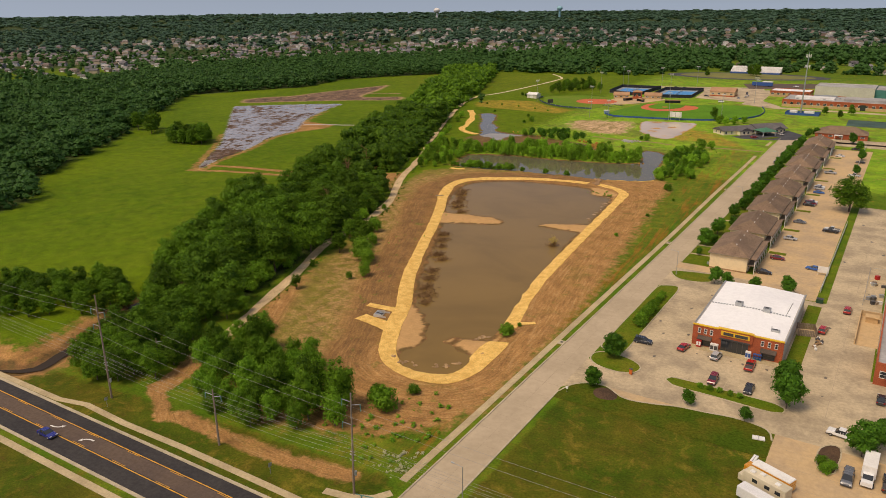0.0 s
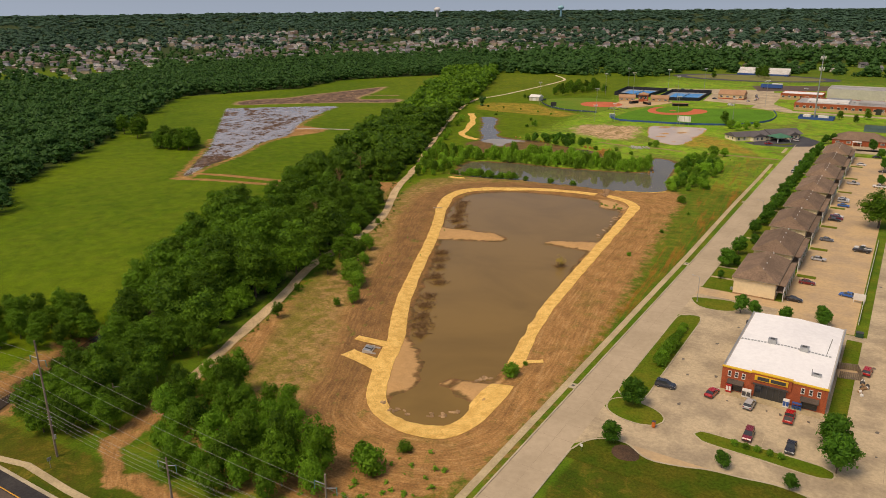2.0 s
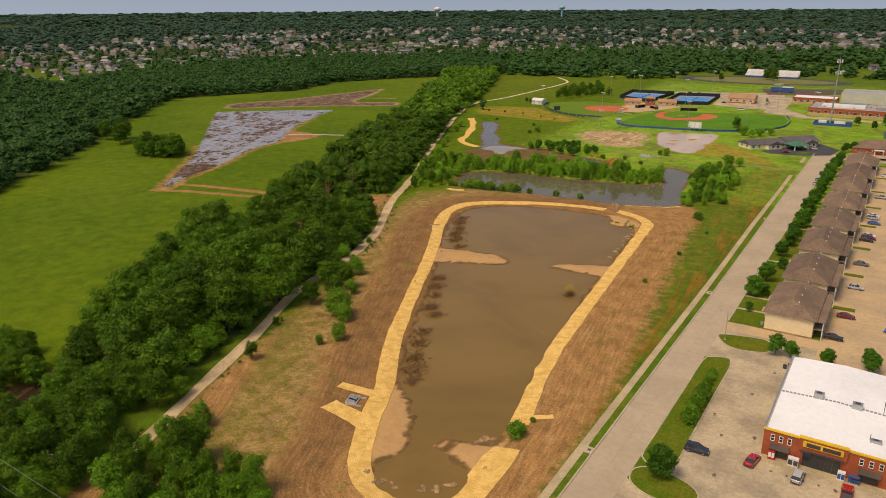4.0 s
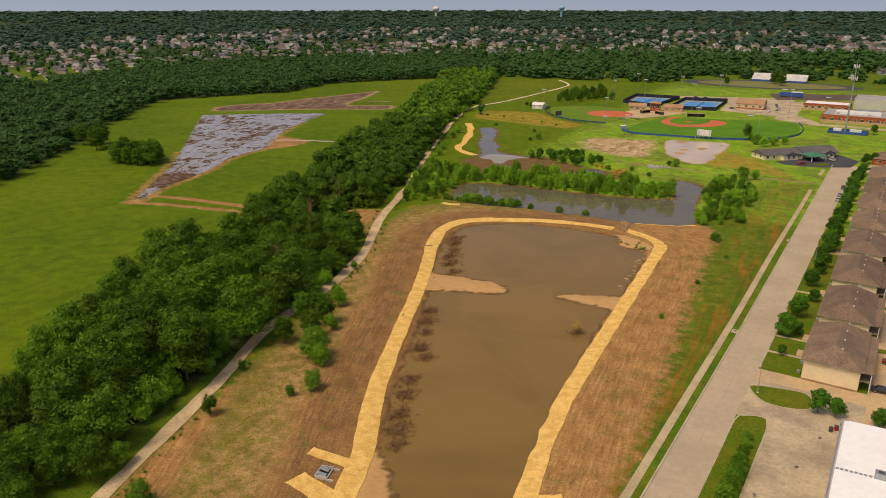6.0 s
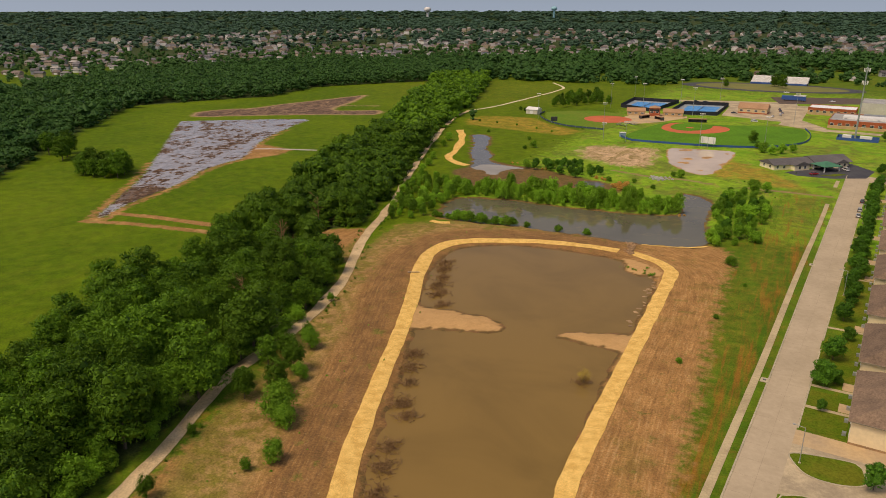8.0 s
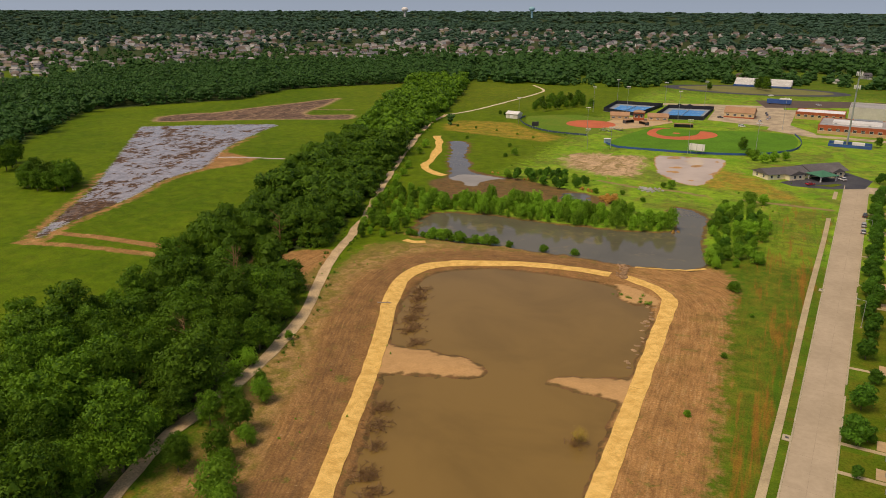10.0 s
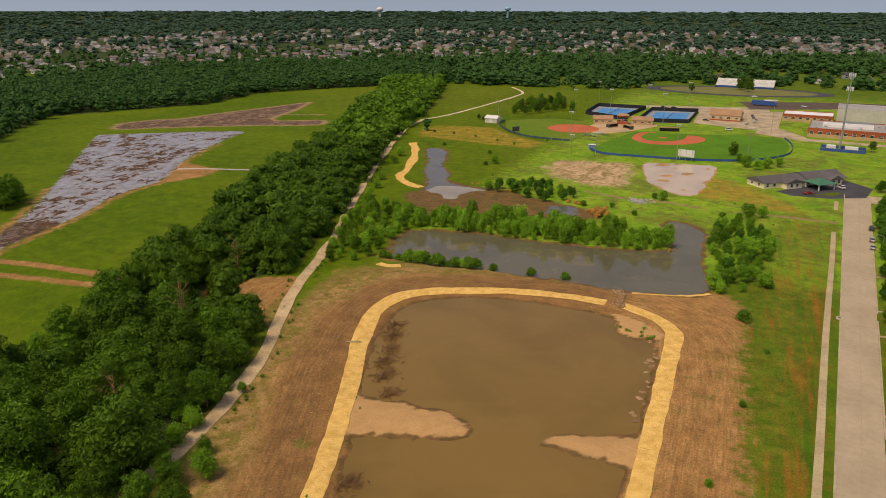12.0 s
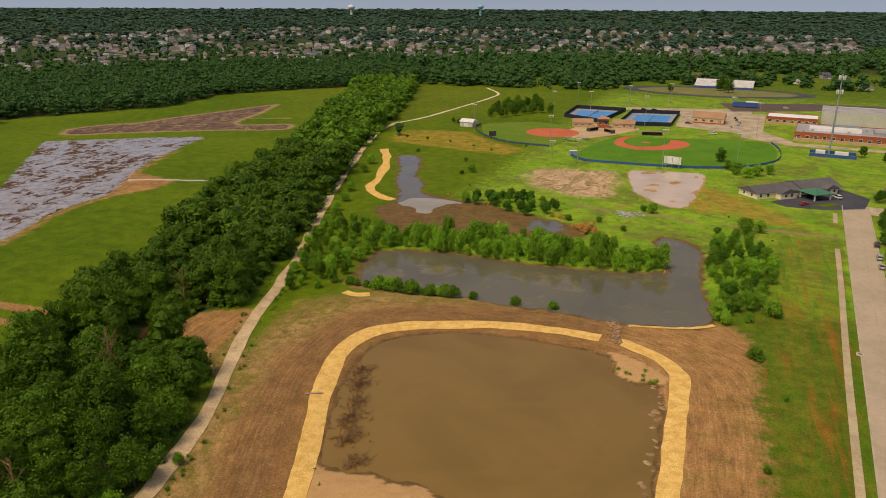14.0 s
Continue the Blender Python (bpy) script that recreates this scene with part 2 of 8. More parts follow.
BRICK = surface("brick", (0.42, 0.10, 0.04), (0.33, 0.08, 0.035), 0.85, 0.7, 0.2, 0.2)
ROOF_WHITE = surface("roof_membrane", (0.88, 0.88, 0.88), (0.80, 0.80, 0.81), 0.5, 3.0, 0.05, 0.05)
SHINGLE = surface("roof_shingles", (0.205, 0.135, 0.09), (0.15, 0.10, 0.068), 0.9, 1.2, 0.3, 0.4, each=0.18)
SIDING = surface("cream_siding", (0.82, 0.67, 0.43), (0.74, 0.60, 0.38), 0.7, 2.0, 0.06, 0.05)
METAL = surface("galvanised_metal", (0.45, 0.47, 0.47), (0.35, 0.36, 0.36), 0.45, 0.8, 0.15, 0.05, metal=0.6)
WHITE = surface("white_metal", (0.78, 0.77, 0.74), (0.68, 0.66, 0.62), 0.5, 1.0, 0.08, 0.02)
DARK = surface("dark_metal", (0.05, 0.05, 0.055), (0.08, 0.075, 0.07), 0.5, 0.8, 0.2, 0.05)
TIMBER = surface("pole_timber", (0.20, 0.15, 0.11), (0.28, 0.22, 0.17), 0.9, 0.6, 0.3, 0.3, streak=(4, 4, 0.4))
BARK = surface("bark", (0.10, 0.075, 0.055), (0.14, 0.11, 0.085), 0.95, 0.5, 0.35, 0.5, streak=(3, 3, 0.5))
DEADWOOD = surface("dead_wood", (0.17, 0.090, 0.036), (0.27, 0.16, 0.072), 0.95, 0.5, 0.35, 0.3)
GLASS = glass_dark("window_glass")
YELLOW = surface("sign_yellow", (0.80, 0.50, 0.04), (0.70, 0.42, 0.04), 0.5, 1.0, 0.06, 0.0)
RUBBER = surface("rubber", (0.03, 0.03, 0.03), None, 0.9, 0.5, 0.2, 0.1)
CLAY = surface("red_clay", (0.58, 0.135, 0.055), (0.50, 0.115, 0.05), 0.95, 3.0, 0.12, 0.2)
TURF = surface("ballfield_turf", (0.095, 0.235, 0.018), (0.075, 0.19, 0.016), 0.95, 4.0, 0.14, 0.2, spec=0.1)
COURT_BLUE = surface("court_blue", (0.045, 0.27, 0.62), (0.04, 0.24, 0.55), 0.6, 3.0, 0.06, 0.0)
COURT_GREY = surface("court_grey", (0.30, 0.33, 0.36), (0.26, 0.29, 0.32), 0.7, 3.0, 0.06, 0.0)
BLUE = surface("blue_panel", (0.03, 0.10, 0.32), (0.03, 0.085, 0.26), 0.6, 2.0, 0.1, 0.0)
BLACK_MESH = surface("windscreen_cloth", (0.022, 0.025, 0.035), None, 0.9, 1.0, 0.2, 0.0)
ROOF_GREY = surface("roof_grey", (0.38, 0.37, 0.36), (0.30, 0.29, 0.28), 0.8, 3.0, 0.12, 0.1)
ROOF_SLATE = surface("roof_slate_grey", (0.105, 0.095, 0.098), (0.13, 0.12, 0.12), 0.85, 1.5, 0.2, 0.3)
ROOF_TAN = surface("roof_tan", (0.42, 0.24, 0.13), (0.36, 0.2, 0.11), 0.8, 2.0, 0.12, 0.2)
GREEN_METAL = surface("roof_green", (0.05, 0.20, 0.11), (0.045, 0.17, 0.095), 0.45, 2.0, 0.08, 0.0)
TEAL = surface("roof_teal", (0.05, 0.20, 0.19), (0.045, 0.17, 0.16), 0.5, 2.0, 0.08, 0.0)
TAN_WALL = surface("tan_block", (0.55, 0.37, 0.19), (0.48, 0.32, 0.17), 0.85, 2.0, 0.1, 0.1)
CLOD = surface("soil_clod", (0.38, 0.24, 0.125), (0.26, 0.16, 0.08), 0.95, 0.6, 0.25, 0.3, each=0.25)
STONE = surface("limestone", (0.36, 0.22, 0.115), (0.24, 0.145, 0.075), 0.9, 0.8, 0.25, 0.3, each=0.2)
CREEK_WATER = water("creek_water", (0.045, 0.030, 0.017), 0.25, 0.15, spec=0.2)
POND = water("pond_water", (0.232, 0.141, 0.040), 0.10, 0.12, spec=0.45)
# Suspended clay, with the paleness of reflected sky mixed into the tint.
CLAY_SKY_WATER = water("clay_sky_water", (0.62, 0.49, 0.38), 0.06, 0.08)
MARSH_WATER = water("marsh_water", (0.15, 0.145, 0.135), 0.05, 0.08)
# Tint lightened in place of reflected sky; the weed patches are algae.
LAGOON = water("lagoon_water", (0.140, 0.126, 0.084), 0.03, 0.03, spec=0.9, weed=(0.205, 0.165, 0.085))
LEAF = foliage("leaves_broad", (0.030, 0.092, 0.010), (0.118, 0.238, 0.018))
LEAF_LIGHT = foliage("leaves_light", (0.065, 0.180, 0.013), (0.155, 0.310, 0.028), 0.25)
LEAF_WILLOW = foliage("leaves_willow", (0.105, 0.260, 0.018), (0.240, 0.450, 0.045), 0.28)
LEAF_WOOD = foliage("leaves_west_wood", (0.036, 0.108, 0.028), (0.062, 0.150, 0.036), 0.0)
LEAF_PARK = foliage("leaves_planted", (0.030, 0.110, 0.012), (0.085, 0.215, 0.02), 0.2)
# Blue-shifted and lightened leaves: distance haze painted into the far woods' base colour.
LEAF_FAR_HAZED = foliage("leaves_far_wood_hazed", (0.047, 0.103, 0.066), (0.065, 0.130, 0.082), 0.0)
# ---------------------------------------------------------------- plan outlines
POND_SHORE = curve_through([(-84, 143), (-77, 141), (-69.5, 143), (-67, 149), (-68, 162), (-68.5, 178), (-72, 212), (-74.5, 250), (-75, 285), (-76.5, 322), (-81, 333), (-93, 339),
                            (-115, 340.5), (-136, 335.5), (-147, 325), (-147.5, 308), (-141, 286), (-131, 262), (-120, 235), (-108, 200), (-98, 178), (-92, 165), (-87, 152)], 3, True)
SAND_WEST = curve_through([(-140, 255), (-140, 271), (-130, 272.9), (-122.9, 273.3), (-113.5, 273.6), (-108.2, 270.8), (-106.8, 268), (-109, 265.2), (-118.9, 261), (-128.4, 258.2), (-134, 255)], 2, True)
SAND_EAST = curve_through([(-88.6, 275.8), (-91.2, 272.6), (-91.6, 270), (-87.1, 269), (-80.9, 268.3), (-76, 268.8), (-70, 268), (-70, 282), (-75, 280.5), (-82, 277.6)], 2, True)
SAND_SOUTH = curve_through([(-75.8, 160), (-75.5, 162.9), (-69.5, 164.8), (-62, 167), (-64, 152), (-69.5, 155.2), (-73.7, 156.8)], 2, True)
SAND_ISLET = curve_through([(-79, 158.6), (-78.2, 160.8), (-77, 161.9), (-76.4, 160.6), (-76.9, 158.4)], 1, True)
SAND_BOX = curve_through([(-92, 148), (-96, 160), (-100, 176), (-97, 176.2), (-93.2, 173.6), (-89.4, 168.5), (-86.6, 164), (-84.6, 158), (-83.6, 154.2), (-86, 149.8)], 2, True)
SAND_WEIR = curve_through([(-93, 346), (-90, 338), (-87.8, 330), (-84, 327.6), (-80.5, 327), (-74, 330), (-74, 338), (-82, 346)], 2, True)
LAGOON_SHORE = curve_through([(-171, 360), (-179, 380), (-175, 392), (-154, 397), (-133, 396), (-114, 398), (-99, 399), (-86, 404), (-81, 410), (-88, 436), (-82, 444), (-72, 430), (-71, 400),
                              (-67, 372), (-70, 364), (-82, 361), (-93, 359), (-106, 361), (-122, 360), (-137, 361), (-154, 358)], 3, True)
DIRT_OUT = curve_through([(-137, 158), (-146, 205), (-156, 243), (-171, 292), (-180, 333), (-172, 347), (-150, 355), (-119, 358.5), (-97, 358.5), (-65, 367), (-57, 352), (-57, 322), (-55, 270), (-53, 225), (-53, 188),
                          (-54, 160), (-56, 132), (-63, 120), (-76, 112), (-100, 108), (-118, 120), (-130, 140)], 4, True)
MUD = curve_through([(-462, 500), (-458, 506), (-426, 528.5), (-406, 542), (-381, 552), (-373, 524), (-359, 478), (-347, 452), (-340, 440), (-327, 415), (-326.6, 397), (-323, 379), (-313.6, 354.5), (-307, 329.5), (-304, 314), (-300, 303), (-295.6, 294.8), (-298.5, 292), (-304, 297.6), (-311, 308.7), (-317, 317), (-325, 329), (-335, 344.4), (-355, 370.5), (-376, 395.7), (-401, 425.5), (-431, 461.3)], 6, True)
MUD_APRON = [(-352, 455), (-338, 452), (-318, 447), (-316, 432), (-325, 412), (-340, 436)]
BELT_SOIL = [(-201, 313), (-204, 321), (-191, 328), (-186, 318), (-178, 300), (-181, 298), (-190, 305)]
BARE = curve_through([(-474, 521), (-489, 543), (-479, 569), (-465, 583), (-459, 612), (-447, 648), (-436, 683), (-424, 709), (-413, 680), (-405, 655), (-392, 607), (-357, 621), (-347, 595), (-384, 576), (-414, 558), (-447, 536), (-458, 526)], 6, True)
WET_POOL = curve_through([(-240, 544), (-229, 546), (-218, 520), (-213, 504), (-203, 489), (-198, 474), (-187, 467), (-171, 463), (-180, 457), (-182, 441), (-190, 448), (-200, 452), (-204, 464), (-217, 490), (-226, 515)], 3, True)
WET_FLAT = curve_through([(-197, 428), (-205, 442), (-192, 460), (-172, 466), (-153, 460), (-136, 452), (-118, 445), (-114, 432), (-136, 422), (-151, 424), (-165, 418), (-188, 413)], 4, True)
WET_SMALL = curve_through([(-138, 445), (-128, 449), (-124, 441), (-126, 432), (-134, 431)], 3, True)
CLAY_POOL = curve_through([(-113, 552), (-107, 558), (-90, 561), (-75, 559), (-76, 522), (-81, 489), (-92, 492), (-105, 512)], 4, True)
DRY_FIELD = [(-272, 606), (-268, 628), (-248, 634), (-229, 634), (-210, 612), (-178, 590), (-186, 571), (-224, 578), (-261, 584)]
DRY_BANK = [(-81, 500), (-77, 540), (-71, 528), (-56, 518), (-45, 494), (-36, 479), (-50, 476), (-61, 487), (-79, 486)]
TRACKS = [[(-112, 473), (-90, 472.6), (-78, 469)], [(-60, 468), (-45, 467.5), (-24, 466.6)], [(-128, 478), (-112, 473)]]
BARE_PATCH = curve_through([(-158, 512), (-160, 540), (-140, 548), (-119, 548), (-113, 500), (-124, 490), (-145, 500)], 4, True)
TRAIL = curve_through([(-129.8, 121.5), (-131, 127), (-134.5, 141), (-139.5, 159), (-143, 172), (-147, 186), (-151.5, 199), (-155, 212), (-157, 230), (-159, 250), (-165, 273), (-171.5, 290), (-182, 313), (-190.5, 338), (-202, 373), (-229, 442), (-262, 535), (-285, 610), (-291, 651)], 4)
TRAIL_FAR = curve_through([(-291, 651), (-281, 689), (-273, 775), (-270.5, 820), (-273, 852), (-298, 894)], 6)
WOOD_WEST = [(-312, 186), (-318, 207), (-356, 234), (-420, 341), (-455, 388), (-505, 455), (-565, 545), (-530, 612), (-500, 655), (-512, 738), (-480, 790), (-420, 860), (-380, 980),
             (-520, 1080), (-660, 1000), (-760, 850), (-745, 640), (-690, 545), (-740, 420), (-700, 250), (-480, 150)]
BELT_W = [(-164, 134), (-183, 156), (-200, 182), (-207, 203), (-211, 226), (-217, 262), (-225, 296), (-237, 329), (-258, 380), (-268, 407), (-278, 437), (-290, 485), (-302, 536), (-340, 635), (-377, 740), (-430, 860)]
BELT_E = [(-145, 142), (-147.5, 162), (-151, 186), (-156.5, 214), (-161, 252), (-168, 274), (-184, 297), (-198, 303), (-207, 316), (-199, 328), (-196, 336), (-208, 372), (-219.5, 405), (-237, 455), (-267, 540), (-292, 625), (-318, 720), (-372, 880)]
BELT = BELT_W + BELT_E[::-1]
CREEK = curve_through([(-196, 99), (-182, 97.5), (-172, 98.5), (-166, 103), (-167.5, 110), (-169, 119.5), (-172, 129), (-175.5, 139), (-179, 165), (-182, 215), (-190, 262), (-206, 305), (-222, 355), (-240, 410), (-275, 505)], 6)
POND_LEVEL, LAGOON_LEVEL, WET_LEVEL = -0.8, -0.55, -0.12


def axis(breaks):
    out = [breaks[0][0]]
    for (a, _), (b, s) in zip(breaks[:-1], breaks[1:]):
        k = max(1, round((b - a) / s))
        out += [a + (b - a) * i / k for i in range(1, k + 1)]
    return np.array(out)


def land(x, y):
    """Height of the ground: level valley floor, cut by ponds and the creek, hills rising far off."""
    x, y = np.asarray(x, float), np.asarray(y, float)
    d = np.hypot(x + 100, y - 100)
    far = np.clip((d - 950) / 3850, 0, 1)
    z = 25 * far ** 0.8 + step01(900, 1700, d) * (1 - 0.75 * far) * (5.5 * waves(x, y, 1500, 3) + 2.0 * waves(x, y, 500, 4))
    return z


xs = axis([(-6200, 0), (-2000, 350), (-900, 60), (-500, 14), (-330, 5), (-240, 3), (-175, 2), (-40, 1.1), (60, 3), (200, 9), (700, 40), (2500, 200), (6200, 500)])
ys = axis([(-900, 0), (-100, 80), (60, 10), (90, 3), (130, 1.6), (360, 1.1), (470, 1.5), (600, 1.8), (640, 3), (800, 7), (1200, 20), (2200, 60), (6200, 300)])
gx, gy = np.meshgrid(xs, ys)
gz = land(gx, gy)
edge = 0.9 * waves(gx, gy, 9, 5) + 0.5 * waves(gx, gy, 3.5, 6)
sand = np.minimum.reduce([sd_poly(gx, gy, s) for s in (SAND_WEST, SAND_EAST, SAND_SOUTH, SAND_ISLET, SAND_BOX, SAND_WEIR)])
pond = sd_poly(gx, gy, POND_SHORE) + 0.55 * edge
pond_d = np.maximum(pond, -(sand + 0.9 * edge + 0.4 * waves(gx, gy, 2.6, 12)))
lagoon_d = sd_poly(gx, gy, LAGOON_SHORE) + 1.1 * edge
wet_d = np.minimum(sd_poly(gx, gy, WET_POOL), sd_poly(gx, gy, WET_SMALL)) + 1.5 * edge
clay_d = sd_poly(gx, gy, CLAY_POOL) + 0.45 * edge
creek_d = sd_line(gx, gy, CREEK)
dirt_d = sd_poly(gx, gy, DIRT_OUT)
wild = (1 - step01(-66, -52, gx)) * step01(100, 112, gy)
gz += wild * (0.10 * waves(gx, gy, 14, 7) + 0.05 * waves(gx, gy, 5, 8) - 0.1)
gz = np.where(pond_d < 7, np.minimum(gz, np.where(pond_d > 0, POND_LEVEL + 0.06 + 0.15 * pond_d, POND_LEVEL + 0.06 + 0.22 * np.maximum(pond_d, -6))), gz)
gz = np.where(lagoon_d < 5, np.minimum(gz, LAGOON_LEVEL + 0.05 + 0.22 * np.maximum(lagoon_d, -5)), gz)
gz = np.where(wet_d < 3, np.minimum(gz, WET_LEVEL + 0.02 + 0.06 * np.maximum(wet_d, -4)), gz)
gz = np.where(clay_d < 3, np.minimum(gz, WET_LEVEL + 0.03 + 0.05 * np.maximum(clay_d, -2) + 0.13 * np.maximum(waves(gx, gy, 17, 9) - 0.1, 0)), gz)
gz = np.where((clay_d > 0.3) & (clay_d < 9), np.maximum(gz, WET_LEVEL + 0.04 + 0.02 * np.minimum(clay_d, 4)), gz)
gz = np.where((wet_d > 0.3) & (wet_d < 9), np.maximum(gz, WET_LEVEL + 0.03 + 0.02 * np.minimum(wet_d, 4)), gz)
gz -= 2.6 * np.exp(-(creek_d / 5.5) ** 2)
bar = sd_poly(gx, gy, BELT)
nx_, ny_ = len(xs), len(ys)
grid_i = np.arange(nx_ * ny_).reshape(ny_, nx_)
quads = np.stack([grid_i[:-1, :-1], grid_i[:-1, 1:], grid_i[1:, 1:], grid_i[1:, :-1]], -1).reshape(-1, 4)
u_, v_ = uv_of(gx, gy)
masks = {
    "bare": np.maximum(step01(4, -9, sd_poly(gx, gy, BARE)), step01(2.2, 0.4, sd_line(gx, gy, [(-404, 630), (-368, 643)]))),
    "verge": step01(-6, -9, v_) * step01(-36, -26, v_) * step01(0, 20, u_) * step01(400, 340, u_),
    "dirt": np.maximum.reduce([step01(8, -6, dirt_d), step01(3.2, 0.9, sd_line(gx, gy, [(-299, 301), (-278, 304.4), (-240, 307)])), 0.75 * step01(3.2, 1.2, sd_line(gx, gy, [(-300, 287), (-279, 293.3), (-238, 299)])), 0.75 * step01(5, 0, np.abs(sd_poly(gx, gy, MUD) - 1)) * (gx > -370), step01(6, -4, sd_poly(gx, gy, MUD_APRON)), step01(4, -1, sd_poly(gx, gy, BELT_SOIL)), 0.9 * step01(9, 0, np.minimum(lagoon_d, 9) + 200 * (gy > 363)), step01(6 + 9 * step01(150, 120, gy), 1, creek_d), step01(3.4, 0.6, sd_line(gx, gy, [(-114, 100.0), (-98, 98.0), (-82, 97.5), (-68, 98.5)])), step01(4.2, 1.6, sd_line(gx, gy, [(-131, 123), (-127.5, 114), (-127, 106.5)])), step01(2.6, 0.8, sd_line(gx, gy, [(-127.6, 106), (-120.5, 101.5), (-116, 97.5)])), step01(7, 3, np.hypot(gx + 178, (gy - 300) / 1.6))]),
    "sand": step01(0.6, -0.6, np.maximum(sand + 0.3 * edge, pond - 2.5)),
    "mud": np.maximum.reduce([step01(3, -5, sd_poly(gx, gy, MUD)), 0.0 * gx]),
    "wet": np.maximum.reduce([step01(5.5, 2.0, creek_d),step01(4, -4, sd_poly(gx, gy, WET_FLAT)), step01(1.6, 0.0, np.abs(pond_d)), step01(2.5, 0, np.abs(lagoon_d)), step01(3, 0, wet_d)]),
    "clay": np.maximum(step01(2, -2, clay_d), 0.0),
    "bank": np.clip(pond_d, -10, 60),
    "shore": np.clip(sd_poly(gx, gy, POND_SHORE), -10, 60),
    "pale": step01(10, -12, sd_poly(gx, gy, BARE_PATCH)),
    "lush": step01(370, 395, gy) * step01(1000, 800, gy) * step01(-300, -255, gx),
    # Rough field grass; the highway's north verge joins it to paint in lens vignette.
    "field": 0.8 * step01(104, 100, gy) * (gx < -60) * (gy > 80) + step01(4, 7, v_) * step01(59, 55, u_) * step01(52, 46, v_) + step01(-6, -11, gy - (83.9 - 0.076 * (gx + 115))),
    "dry": np.clip(step01(5, -3, sd_poly(gx, gy, DRY_FIELD)) + step01(5, -4, sd_poly(gx, gy, DRY_BANK)) + 0.3 * step01(12, 2, np.abs(v_ + 20)) * (u_ > -10) * (u_ < 380) + 0.25 * step01(200, 60, np.hypot(gx + 330, gy - 800)), 0, 1),
    "rust": step01(3.6, 1.0, np.abs(v_ + 11.4)) * step01(20, 60, u_) * step01(330, 260, u_),
    "track": np.maximum.reduce([step01(2.6, 0.6, sd_line(gx, gy, q)) for q in TRACKS]),
    "meadow": step01(-150, -200, gx) * step01(1000, 900, gy) * step01(90, 110, gy),
    # Litter under the woods; past 1 km the same dark green, by distance alone.
    "litter_and_far": np.maximum.reduce([step01(4, -4, bar), step01(10, -10, sd_poly(gx, gy, WOOD_WEST)), 0.85 * step01(1000, 1200, np.hypot(gx + 40, gy - 90))]),
}
ground_mesh = raw_mesh("ground", np.stack([gx, gy, gz], -1).reshape(-1, 3), quads, smooth=True)
for key, val in masks.items():
    at = ground_mesh.attributes.new(key, "FLOAT", "POINT")
    at.data.foreach_set("value", np.ascontiguousarray(val, np.float32).ravel())


